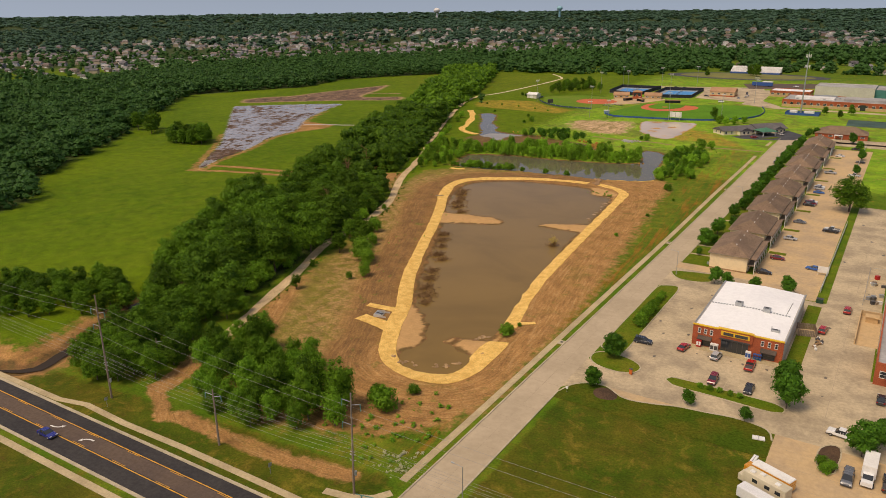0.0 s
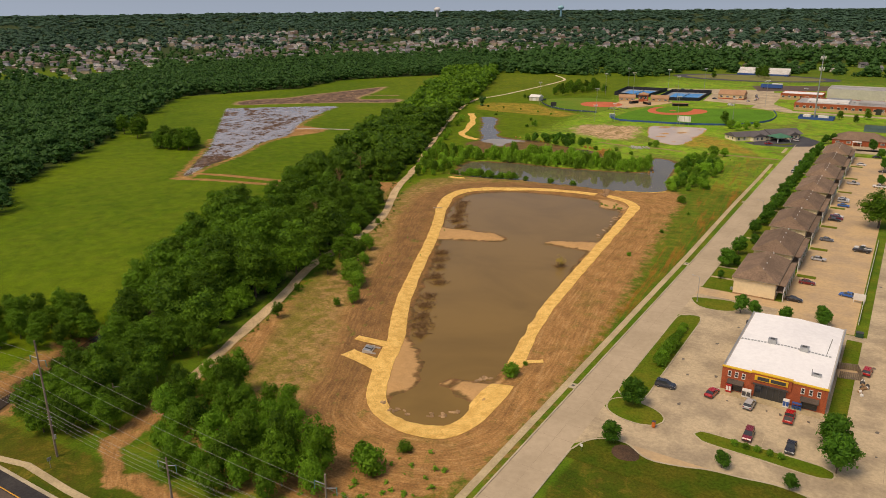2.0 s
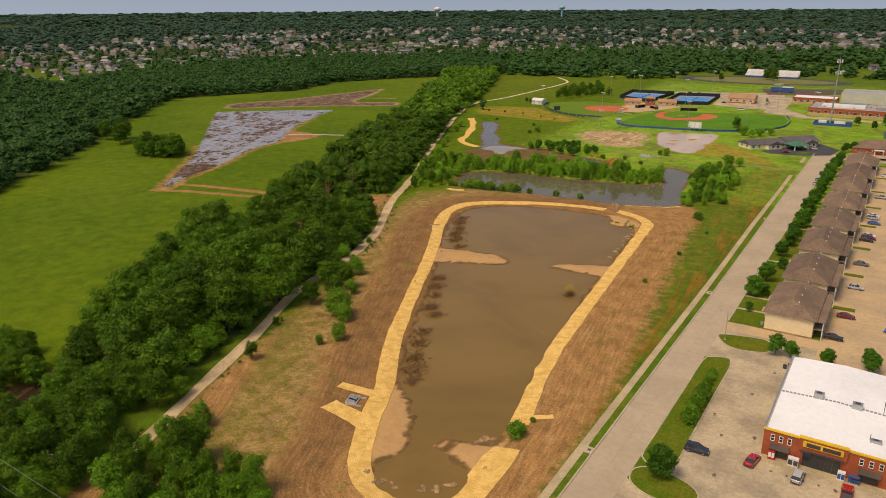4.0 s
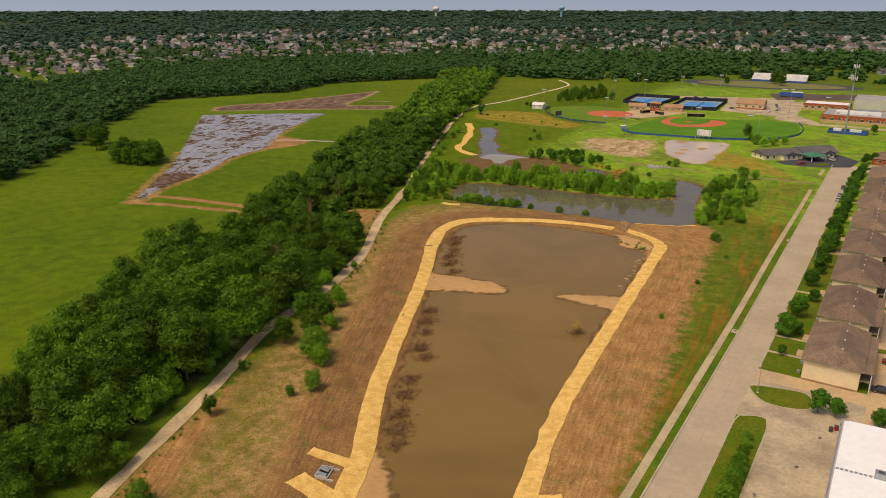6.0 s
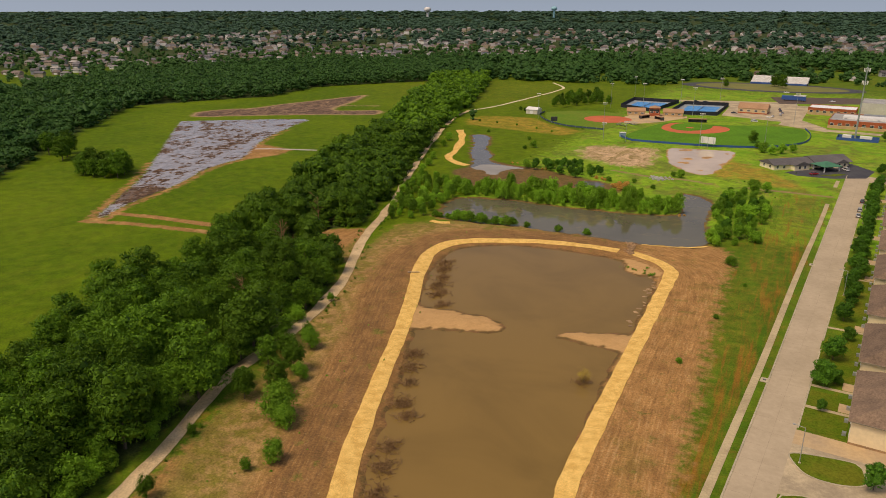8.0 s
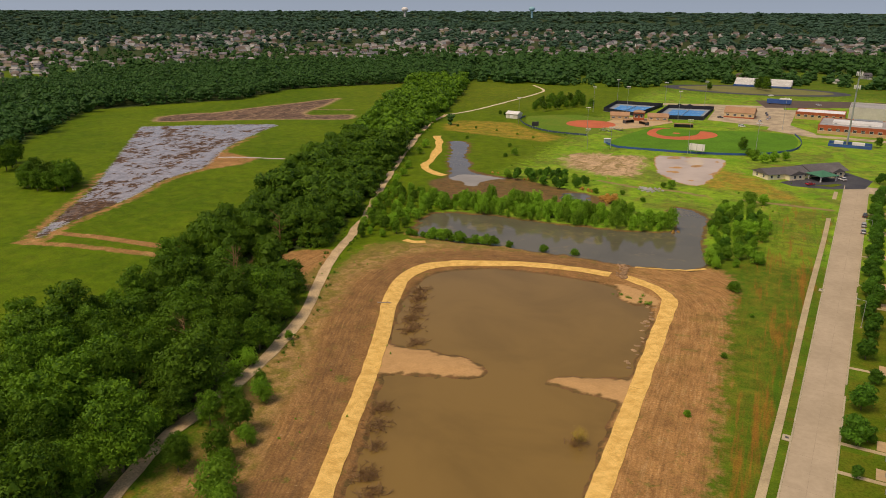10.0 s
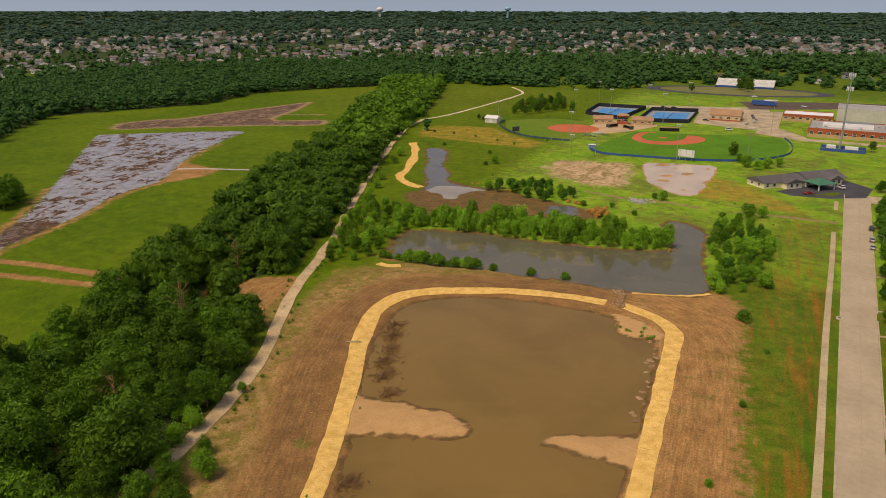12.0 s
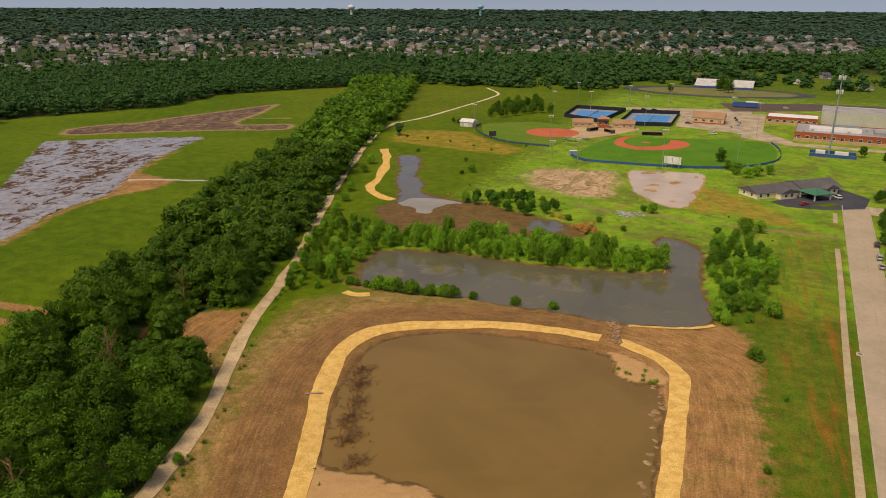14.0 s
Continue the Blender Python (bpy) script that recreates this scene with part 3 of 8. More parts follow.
def ground_material():
    m, nt, n, l, p = nodes_of("ground")
    pos = n.new("ShaderNodeNewGeometry").outputs["Position"]
    huge, big, mid, fine = (noise_node(nt, pos, s, d, 0.65) for s, d in ((0.012, 4), (0.06, 5), (0.35, 5), (2.2, 4)))
    mp = n.new("ShaderNodeMapping")
    mp.inputs["Rotation"].default_value = (0, 0, radians(5.6))
    mp.inputs["Scale"].default_value = (0.42, 0.035, 1)
    l.new(pos, mp.inputs["Vector"])
    lines = noise_node(nt, mp.outputs[0], 1.0, 6, 0.68)
    bank = n.new("ShaderNodeAttribute")
    bank.attribute_name = "bank"
    xyz = n.new("ShaderNodeSeparateXYZ")
    l.new(pos, xyz.inputs[0])
    along = n.new("ShaderNodeCombineXYZ")
    for i, v_in in enumerate((calc(nt, "MULTIPLY", bank.outputs["Fac"], 1.0), calc(nt, "MULTIPLY", xyz.outputs[0], 0.16), calc(nt, "MULTIPLY", xyz.outputs[1], 0.12))):
        l.new(v_in, along.inputs[i])
    rows = noise_node(nt, along.outputs[0], 1.0, 5, 0.62)
    mp2 = n.new("ShaderNodeMapping")
    mp2.inputs["Rotation"].default_value = (0, 0, radians(62))
    mp2.inputs["Scale"].default_value = (0.075, 0.045, 1)
    l.new(pos, mp2.inputs["Vector"])
    swirl = noise_node(nt, mp2.outputs[0], 1.0, 5, 0.62, 2.4)

    def zone(key, blur=0.35, speck=0.8, source=mid):
        a = n.new("ShaderNodeAttribute")
        a.attribute_name = key
        jig = calc(nt, "MULTIPLY", calc(nt, "SUBTRACT", source, 0.5), speck * 2)
        band = calc(nt, "MULTIPLY", a.outputs["Fac"], calc(nt, "SUBTRACT", 1.0, a.outputs["Fac"]))
        return ramp(nt, calc(nt, "ADD", a.outputs["Fac"], calc(nt, "MULTIPLY", jig, calc(nt, "MULTIPLY", band, 4.0))), 0.5 - blur, 0.5 + blur)

    grass = mix(nt, ramp(nt, big, 0.35, 0.68), (0.066, 0.138, 0.008), (0.112, 0.165, 0.012))
    grass = mix(nt, ramp(nt, mid, 0.48, 0.75, 0, 0.45), grass, (0.19, 0.145, 0.022))
    grass = mix(nt, ramp(nt, noise_node(nt, pos, 0.16, 5, 0.7, 0.5), 0.56, 0.70, 0, 0.5), grass, (0.27, 0.15, 0.026))
    lush = mix(nt, ramp(nt, big, 0.32, 0.66), (0.125, 0.280, 0.016), (0.225, 0.350, 0.027))
    lush = mix(nt, ramp(nt, noise_node(nt, pos, 0.045, 6, 0.7, 1.0), 0.48, 0.60, 0, 0.8), lush, (0.145, 0.175, 0.030))
    lush = mix(nt, ramp(nt, noise_node(nt, pos, 0.10, 6, 0.72, 0.8), 0.55, 0.67, 0, 0.7), lush, (0.33, 0.24, 0.070))
    lush = mix(nt, ramp(nt, noise_node(nt, pos, 0.28, 5, 0.72, 0.4), 0.54, 0.68, 0, 0.65), lush, (0.045, 0.115, 0.010))
    grass = mix(nt, zone("lush"), grass, lush)
    grass = mix(nt, ramp(nt, noise_node(nt, pos, 0.055, 6, 0.68, 0.6), 0.54, 0.69, 0, 0.25), grass, (0.27, 0.175, 0.03))
    grass = mix(nt, calc(nt, "MULTIPLY", zone("verge"), 0.35), grass, (0.060, 0.098, 0.008))
    grass = mix(nt, calc(nt, "MULTIPLY", zone("verge"), ramp(nt, lines, 0.52, 0.64, 0, 0.7)), grass, (0.25, 0.115, 0.020))
    grass = mix(nt, calc(nt, "MULTIPLY", zone("rust", 0.45, 1.0), ramp(nt, lines, 0.42, 0.60, 0.05, 0.7)), grass, (0.27, 0.120, 0.020))
    grass = mix(nt, calc(nt, "MULTIPLY", zone("verge"), ramp(nt, lines, 0.46, 0.36, 0, 0.7)), grass, (0.050, 0.135, 0.007))
    rough = mix(nt, ramp(nt, big, 0.3, 0.68), (0.046, 0.082, 0.005), (0.092, 0.090, 0.009))
    rough = mix(nt, ramp(nt, mid, 0.5, 0.72, 0, 0.75), rough, (0.15, 0.115, 0.016))
    rough = mix(nt, ramp(nt, noise_node(nt, pos, 0.11, 6, 0.72, 1.4), 0.52, 0.68, 0, 0.7), rough, (0.20, 0.145, 0.022))
    rough = mix(nt, ramp(nt, noise_node(nt, pos, 0.5, 5, 0.7, 0.4), 0.56, 0.70, 0, 0.6), rough, (0.10, 0.062, 0.014))
    grass = mix(nt, zone("field", 0.3, 0.5), grass, rough)
    meadow = mix(nt, ramp(nt, huge, 0.35, 0.68), (0.068, 0.128, 0.003), (0.105, 0.165, 0.005))
    meadow = mix(nt, ramp(nt, swirl, 0.42, 0.7, 0, 0.5), meadow, (0.125, 0.165, 0.010))
    col = mix(nt, zone("meadow"), grass, meadow)
    col = mix(nt, calc(nt, "MULTIPLY", zone("dry", 0.5, 1.0), ramp(nt, noise_node(nt, pos, 0.13, 5, 0.7, 0.6), 0.38, 0.58, 0.35, 0.9)), col, mix(nt, ramp(nt, mid, 0.35, 0.65), (0.42, 0.25, 0.045), (0.24, 0.20, 0.025)))
    col = mix(nt, calc(nt, "MULTIPLY", zone("track", 0.4, 1.0), 0.8), col, mix(nt, fine, (0.34, 0.24, 0.12), (0.26, 0.17, 0.075)))
    col = mix(nt, zone("litter_and_far"), col, mix(nt, fine, (0.030, 0.055, 0.014), (0.05, 0.065, 0.02)))
    soil = mix(nt, ramp(nt, rows, 0.36, 0.64), (0.390, 0.205, 0.076), (0.310, 0.158, 0.059))
    soil = mix(nt, ramp(nt, big, 0.54, 0.68, 0, 0.4), soil, (0.17, 0.135, 0.028))
    soil = mix(nt, ramp(nt, mid, 0.55, 0.8, 0, 0.7), soil, (0.42, 0.24, 0.09))
    soil = mix(nt, ramp(nt, noise_node(nt, pos, 0.9, 4, 0.7), 0.56, 0.7, 0, 0.45), soil, (0.11, 0.10, 0.025))
    shore = n.new("ShaderNodeAttribute")
    shore.attribute_name = "shore"
    track = n.new("ShaderNodeCombineXYZ")
    for i, v_in in enumerate((calc(nt, "MULTIPLY", shore.outputs["Fac"], 1.7), calc(nt, "MULTIPLY", xyz.outputs[0], 0.16), calc(nt, "MULTIPLY", xyz.outputs[1], 0.12))):
        l.new(v_in, track.inputs[i])
    fine_rows = noise_node(nt, track.outputs[0], 1.0, 4, 0.65)
    soil = mix(nt, ramp(nt, fine_rows, 0.50, 0.68, 0, 0.6), soil, (0.46, 0.275, 0.120))
    soil = mix(nt, ramp(nt, fine_rows, 0.48, 0.32, 0, 0.5), soil, (0.190, 0.100, 0.042))
    west = ramp(nt, xyz.outputs[0], -84, -100)
    soil = mix(nt, calc(nt, "MULTIPLY", west, ramp(nt, calc(nt, "ADD", calc(nt, "MULTIPLY", bank.outputs["Fac"], -0.03), calc(nt, "ADD", calc(nt, "MULTIPLY", rows, 0.8), big)), 0.05, 0.55, 0.05, 0.7)), soil, (0.225, 0.115, 0.043))
    green = calc(nt, "MULTIPLY", calc(nt, "MULTIPLY", west, ramp(nt, xyz.outputs[1], 112, 132)), ramp(nt, calc(nt, "ADD", calc(nt, "MULTIPLY", bank.outputs["Fac"], 0.022), calc(nt, "ADD", mid, big)), 1.44, 1.80, 0, 0.6))
    worn = calc(nt, "MULTIPLY", calc(nt, "MULTIPLY", west, ramp(nt, bank.outputs["Fac"], 7, 9)), ramp(nt, calc(nt, "ADD", bank.outputs["Fac"], calc(nt, "MULTIPLY", rows, 10)), 26, 20))
    soil = mix(nt, calc(nt, "MULTIPLY", worn, ramp(nt, fine_rows, 0.38, 0.58, 0.65, 0.15)), soil, (0.170, 0.096, 0.045))
    outer = calc(nt, "MULTIPLY", west, ramp(nt, calc(nt, "ADD", bank.outputs["Fac"], calc(nt, "MULTIPLY", big, 12)), 22, 29))
    near_pond = ramp(nt, bank.outputs["Fac"], 39, 34)
    outer = calc(nt, "MULTIPLY", outer, near_pond)
    green = calc(nt, "MULTIPLY", green, near_pond)
    soil = mix(nt, calc(nt, "MULTIPLY", outer, 0.75), soil, mix(nt, ramp(nt, mid, 0.42, 0.60), (0.35, 0.225, 0.090), (0.190, 0.155, 0.036)))
    soil = mix(nt, ramp(nt, noise_node(nt, pos, 1.3, 5, 0.75), 0.58, 0.70, 0, 0.6), soil, (0.47, 0.33, 0.17))
    soil = mix(nt, ramp(nt, noise_node(nt, pos, 0.21, 6, 0.75, 0.6), 0.56, 0.68, 0, 0.6), soil, mix(nt, fine, (0.085, 0.125, 0.016), (0.15, 0.16, 0.03)))
    soil = mix(nt, green, soil, mix(nt, fine, (0.105, 0.115, 0.014), (0.21, 0.175, 0.03)))
    dirt = zone("dirt", 0.3, 0.9)
    col = mix(nt, dirt, col, soil)
    col = mix(nt, zone("pale", 0.3, 1.0, swirl), col, mix(nt, ramp(nt, noise_node(nt, mp2.outputs[0], 2.2, 6, 0.7, 1.2), 0.40, 0.62), (0.54, 0.365, 0.215), mix(nt, mid, (0.31, 0.205, 0.10), (0.22, 0.18, 0.055))))
    sandc = mix(nt, ramp(nt, mid, 0.3, 0.7), (0.53, 0.315, 0.140), (0.47, 0.275, 0.118))
    sand_zone = zone("sand", 0.3, 0.4)
    col = mix(nt, sand_zone, col, sandc)
    wet = zone("wet", 0.35, 0.8)
    col = mix(nt, calc(nt, "MULTIPLY", wet, 0.95), col, mix(nt, ramp(nt, mid, 0.35, 0.65), (0.200, 0.100, 0.042), (0.120, 0.080, 0.028)))
    col = mix(nt, zone("clay", 0.3, 0.6), col, mix(nt, ramp(nt, big, 0.3, 0.7), (0.50, 0.27, 0.10), (0.36, 0.22, 0.12)))
    barec = mix(nt, ramp(nt, swirl, 0.38, 0.62), (0.20, 0.125, 0.085), mix(nt, ramp(nt, mid, 0.4, 0.6), (0.13, 0.085, 0.06), (0.075, 0.05, 0.04)))
    bare_zone = n.new("ShaderNodeAttribute")
    bare_zone.attribute_name = "bare"
    barec = mix(nt, ramp(nt, calc(nt, "ADD", bare_zone.outputs["Fac"], calc(nt, "MULTIPLY", mid, 0.5)), 1.2, 0.9, 0, 0.85), barec, (0.42, 0.27, 0.15))
    barec = mix(nt, ramp(nt, noise_node(nt, mp2.outputs[0], 1.6, 6, 0.7, 1.6), 0.56, 0.64, 0, 0.8), barec, (0.38, 0.25, 0.15))
    col = mix(nt, zone("bare", 0.3, 0.6), col, barec)
    mud = zone("mud", 0.2, 0.6)
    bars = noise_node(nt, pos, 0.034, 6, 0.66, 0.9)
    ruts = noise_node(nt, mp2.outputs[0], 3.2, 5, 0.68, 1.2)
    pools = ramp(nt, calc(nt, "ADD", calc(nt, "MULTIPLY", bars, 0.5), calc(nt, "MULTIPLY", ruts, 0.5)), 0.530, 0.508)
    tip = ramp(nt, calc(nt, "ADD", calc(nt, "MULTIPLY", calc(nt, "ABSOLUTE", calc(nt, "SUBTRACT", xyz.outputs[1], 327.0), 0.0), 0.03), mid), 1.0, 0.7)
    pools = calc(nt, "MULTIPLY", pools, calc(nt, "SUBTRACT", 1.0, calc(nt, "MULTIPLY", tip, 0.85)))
    # Pools: their pale grey puts the reflected sky into the wet mud's colour.
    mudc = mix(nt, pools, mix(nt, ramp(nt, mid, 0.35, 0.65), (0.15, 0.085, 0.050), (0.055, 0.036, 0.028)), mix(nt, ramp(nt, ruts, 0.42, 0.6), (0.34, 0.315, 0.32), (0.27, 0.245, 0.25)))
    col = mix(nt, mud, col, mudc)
    shade = calc(nt, "MULTIPLY", ramp(nt, fine, 0.2, 0.8, 0.68, 1.32), ramp(nt, noise_node(nt, pos, 0.18, 6, 0.7), 0.3, 0.7, 0.8, 1.2))
    smooth = calc(nt, "SUBTRACT", 1.0, calc(nt, "MULTIPLY", sand_zone, 0.7))
    shade = calc(nt, "ADD", 1.0, calc(nt, "MULTIPLY", calc(nt, "SUBTRACT", shade, 1.0), smooth))
    v = n.new("ShaderNodeCombineColor")
    for i in range(3):
        l.new(shade, v.inputs[i])
    l.new(mix(nt, 1.0, col, v.outputs[0], "MULTIPLY"), p.inputs["Base Color"])
    gloss = calc(nt, "MULTIPLY", mud, pools)
    l.new(calc(nt, "SUBTRACT", 0.95, calc(nt, "ADD", calc(nt, "MULTIPLY", gloss, 0.83), calc(nt, "MULTIPLY", wet, 0.25))), p.inputs["Roughness"])
    l.new(calc(nt, "ADD", 0.12, calc(nt, "MULTIPLY", gloss, 0.6)), p.inputs["Specular IOR Level"])
    h = calc(nt, "ADD", calc(nt, "MULTIPLY", fine, 0.5), calc(nt, "ADD", mid, calc(nt, "MULTIPLY", rows, 0.3)))
    b = n.new("ShaderNodeBump")
    b.inputs["Distance"].default_value = 0.25
    l.new(h, b.inputs["Height"])
    l.new(calc(nt, "SUBTRACT", 0.5, calc(nt, "MULTIPLY", gloss, 0.5)), b.inputs["Strength"])
    l.new(b.outputs[0], p.inputs["Normal"])
    return m


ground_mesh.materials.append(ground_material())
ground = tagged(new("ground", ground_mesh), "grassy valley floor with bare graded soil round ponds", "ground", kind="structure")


def ground_z(x, y):
    """Height of the ground sheet at a plan point."""
    i = int(np.clip(np.searchsorted(xs, x) - 1, 0, nx_ - 2))
    j = int(np.clip(np.searchsorted(ys, y) - 1, 0, ny_ - 2))
    a = (x - xs[i]) / (xs[i + 1] - xs[i])
    b = (y - ys[j]) / (ys[j + 1] - ys[j])
    return float((gz[j, i] * (1 - a) + gz[j, i + 1] * a) * (1 - b) + (gz[j + 1, i] * (1 - a) + gz[j + 1, i + 1] * a) * b)


def sheet(name, outline, z, material, label, category, kind="structure", thick=0.3, drop=True):
    bm = prism(bmesh.new(), [tuple(p) for p in outline], z - thick, z)
    return tagged(part(name, bm, material), label, category, kind=kind)


def grow(outline, d):
    o = np.asarray(outline, float)
    c = o.mean(0)
    r = np.linalg.norm(o - c, axis=1, keepdims=True)
    return c + (o - c) * (r + d) / r


sheet("water", [(-160, 132), (-58, 132), (-58, 350), (-160, 350)], POND_LEVEL, POND, "still muddy brown water in the new pond", "pond", thick=0.02)
sheet("water", [(-184, 352), (-62, 352), (-62, 450), (-184, 450)], LAGOON_LEVEL, LAGOON, "dark still water of the older pond", "pond", thick=0.02)
for ring in (WET_POOL, WET_SMALL):
    sheet("water", grow(ring, 3.0), WET_LEVEL, MARSH_WATER, "shallow pale marsh water", "marsh", thick=0.02)
MARSH_FLAT = curve_through([(-199, 446), (-198, 455), (-196, 461), (-184, 464), (-171, 460), (-179, 453), (-181, 447), (-178, 440), (-185, 439), (-189, 446)], 2, True)
sheet("water", MARSH_FLAT, WET_LEVEL + 0.06, water("pale_marsh_water", (0.36, 0.32, 0.26), 0.08, 0.05), "pale silty water on the marsh flat", "marsh", thick=0.05)
sheet("water", grow(CLAY_POOL, 3.0), WET_LEVEL - 0.01, CLAY_SKY_WATER, "shallow rain water lying on orange clay", "pool", thick=0.02)
sheet("water", [(x + dx, y) for x, y, dx in [(*p, -1.7) for p in CREEK[:]] + [(*p, 1.7) for p in CREEK[::-1]]], -2.25, CREEK_WATER, "dark creek water between wooded banks", "creek", thick=0.02)


def ribbon(name, line, width, z, material, label, category, kind="structure", thick=0.25, drape=False, ragged=0.0, seed=1):
    """A band of even width along a plan line, with real thickness."""
    p = np.asarray(line, float)
    t = np.gradient(p, axis=0)
    t /= np.linalg.norm(t, axis=1, keepdims=True)
    nrm = np.stack([t[:, 1], -t[:, 0]], 1)
    r = np.random.default_rng(seed)
    soft = np.ones(3) / 3
    w0 = width / 2 + ragged * np.convolve(r.uniform(-1.5, 1.5, len(p) + 2), soft, 'valid')
    w1 = width / 2 + ragged * np.convolve(r.uniform(-1.5, 1.5, len(p) + 2), soft, 'valid')
    cross = (-1.0, -0.5, 0.0, 0.5, 1.0) if drape else (-1.0, 1.0)
    bm = bmesh.new()
    tops, lows = [], []
    for i in range(len(p)):
        row_t, row_l = [], []
        for c in cross:
            q = p[i] + nrm[i] * (c * (w0[i] if c < 0 else w1[i]))
            h = ground_z(*q) + z if drape else z
            row_t.append(bm.verts.new((q[0], q[1], h)))
            row_l.append(bm.verts.new((q[0], q[1], h - thick)))
        tops.append(row_t), lows.append(row_l)
    k = len(cross)
    for i in range(len(p) - 1):
        for j in range(k - 1):
            bm.faces.new((tops[i][j], tops[i][j + 1], tops[i + 1][j + 1], tops[i + 1][j]))
        bm.faces.new((tops[i][0], tops[i + 1][0], lows[i + 1][0], lows[i][0]))
        bm.faces.new((tops[i][k - 1], lows[i][k - 1], lows[i + 1][k - 1], tops[i + 1][k - 1]))
    for i in (0, len(p) - 1):
        for j in range(k - 1):
            bm.faces.new((tops[i][j], lows[i][j], lows[i][j + 1], tops[i][j + 1]))
    bmesh.ops.recalc_face_normals(bm, faces=bm.faces)
    return tagged(part(name, bm, material), label, category, kind=kind)


ribbon("trail", TRAIL, 3.4, 0.13, GRAVEL, "pale gravel trail beside the trees", "trail", drape=True, ragged=0.55)
ribbon("trail", TRAIL_FAR, 2.6, 0.06, surface("far_trail_gravel", (0.68, 0.58, 0.40), (0.58, 0.49, 0.33), 0.95, 2.0, 0.15, 0.1), "pale gravel trail across the far meadow", "trail", drape=True, ragged=0.1)

# straw erosion blankets round the new pond
RING = curve_through([(-94, 347.1, 4.2), (-105.7, 347.5, 4.3), (-121.8, 345.2, 4.2), (-133.6, 340.9, 4.4), (-145.2, 335.4, 4.8), (-152.6, 327, 5.2), (-153.9, 314.5, 5.0), (-148.4, 296, 4.8), (-142.3, 281.6, 4.4), (-133.8, 260.4, 4.3), (-129.4, 248.5, 4.2), (-118.8, 218, 4.2), (-109.4, 193.8, 4.4), (-100, 174.5, 4.6), (-94.6, 158.9, 4.6),
                      (-88.4, 146.3, 4.6), (-82.3, 141.1, 4.6), (-75.2, 139.2, 5.2), (-69, 140.8, 6.0), (-66.2, 146, 6.4), (-65.4, 154, 6.4), (-65, 163.1, 5.6), (-66.3, 176, 4.2), (-70, 201.3, 4.5), (-71, 221.4, 4.3), (-71.4, 250.6, 4.3), (-72, 284.5, 4.2), (-72.3, 305.4, 4.3), (-72.6, 329.2, 4.6), (-74.2, 335.5, 4.4), (-78.5, 341, 4.1), (-86.7, 345.9, 4.0), (-88.8, 346.6, 4.0)], 1.6)
RING_WEST, RING_WIDE = RING[:, :2], RING[:, 2]
gap_at = [k for k in range(len(RING)) if RING[k, 0] > -68 and 164.5 < RING[k, 1] < 174.5]
for a_, b_, seed_ in ((0, gap_at[0], 2), (gap_at[-1], len(RING), 8)):
    ribbon("erosion_blanket", RING_WEST[a_:b_], RING_WIDE[a_:b_], 0.10, STRAW, "straw-coloured erosion blanket laid round the pond bank", "erosion blanket", "", 0.08, True, 0.2, seed_)
for k_ in range(6, len(RING_WEST) - 6, 27):
    if gap_at[0] - 2 < k_ < gap_at[-1] + 2:
        continue
    q_ = RING_WEST[k_]
    d_ = RING_WEST[k_ + 1] - RING_WEST[k_ - 1]
    d_ = np.array([d_[1], -d_[0]]) / np.linalg.norm(d_) * 1.9
    ribbon("blanket_seam", [q_ - d_, q_ - d_ / 2, q_, q_ + d_ / 2, q_ + d_], 0.14, 0.128, STRAW_DARK, "darker joint between two straw blankets", "blanket seam", "structure", 0.03, True, 0.02, 9)
ribbon("erosion_blanket", curve_through([(-65.9, 176.2), (-63, 178), (-60.3, 179.6)], 1.5), 1.6, 0.13, STRAW, "short straw mat beside the pond shrub", "erosion blanket", "", 0.08, True, 0.25, 10)
ribbon("erosion_blanket", curve_through([(-97, 171), (-100.4, 170.4), (-109.7, 170.5)], 1.5), 2.6, 0.14, STRAW, "straw erosion blanket arm beside the drain box", "erosion blanket", "", 0.08, True, 0.25, 3)
ribbon("erosion_blanket", curve_through([(-93, 158), (-97, 159.6), (-107, 162.2)], 1.5), 4.2, 0.14, STRAW, "straw erosion blanket arm beside the drain box", "erosion blanket", "", 0.08, True, 0.25, 4)
ribbon("erosion_blanket", curve_through([(-88, 358), (-80, 360), (-72, 363), (-66, 367)], 2), 1.6, 0.12, STRAW, "narrow straw erosion strip along the older pond", "erosion blanket", "", 0.08, True, 0.2, 5)
ribbon("erosion_blanket", curve_through([(-172, 351), (-168, 350), (-164, 352)], 2), 3.0, 0.12, STRAW, "small straw erosion mat beside the trees", "erosion blanket", "", 0.08, True, 0.25, 6)
ribbon("erosion_blanket", curve_through([(-257, 560), (-246, 540), (-238, 521), (-227, 490), (-224, 474), (-214, 461), (-203, 455)], 3), 4.6, 0.12, STRAW, "long straw erosion blanket beside the marsh", "erosion blanket", "", 0.08, True, 0.9, 7)
ribbon("rain_pool", curve_through([(-340, 441), (-326, 447), (-312, 451), (-303, 454)], 2), 2.6, 0.04, CLAY_SKY_WATER, "thin strip of pale rain water in the meadow", "pool", "structure", 0.03, True, 0.5, 12)
# ---------------------------------------------------------------- roads and paved ground
def srect(u0, u1, v0, v1):
    return [sp(u0, v0), sp(u0, v1), sp(u1, v1), sp(u1, v0)]


def sround(points, step=1.5):
    return [sp(u, v) for u, v in curve_through(points, step, True)]


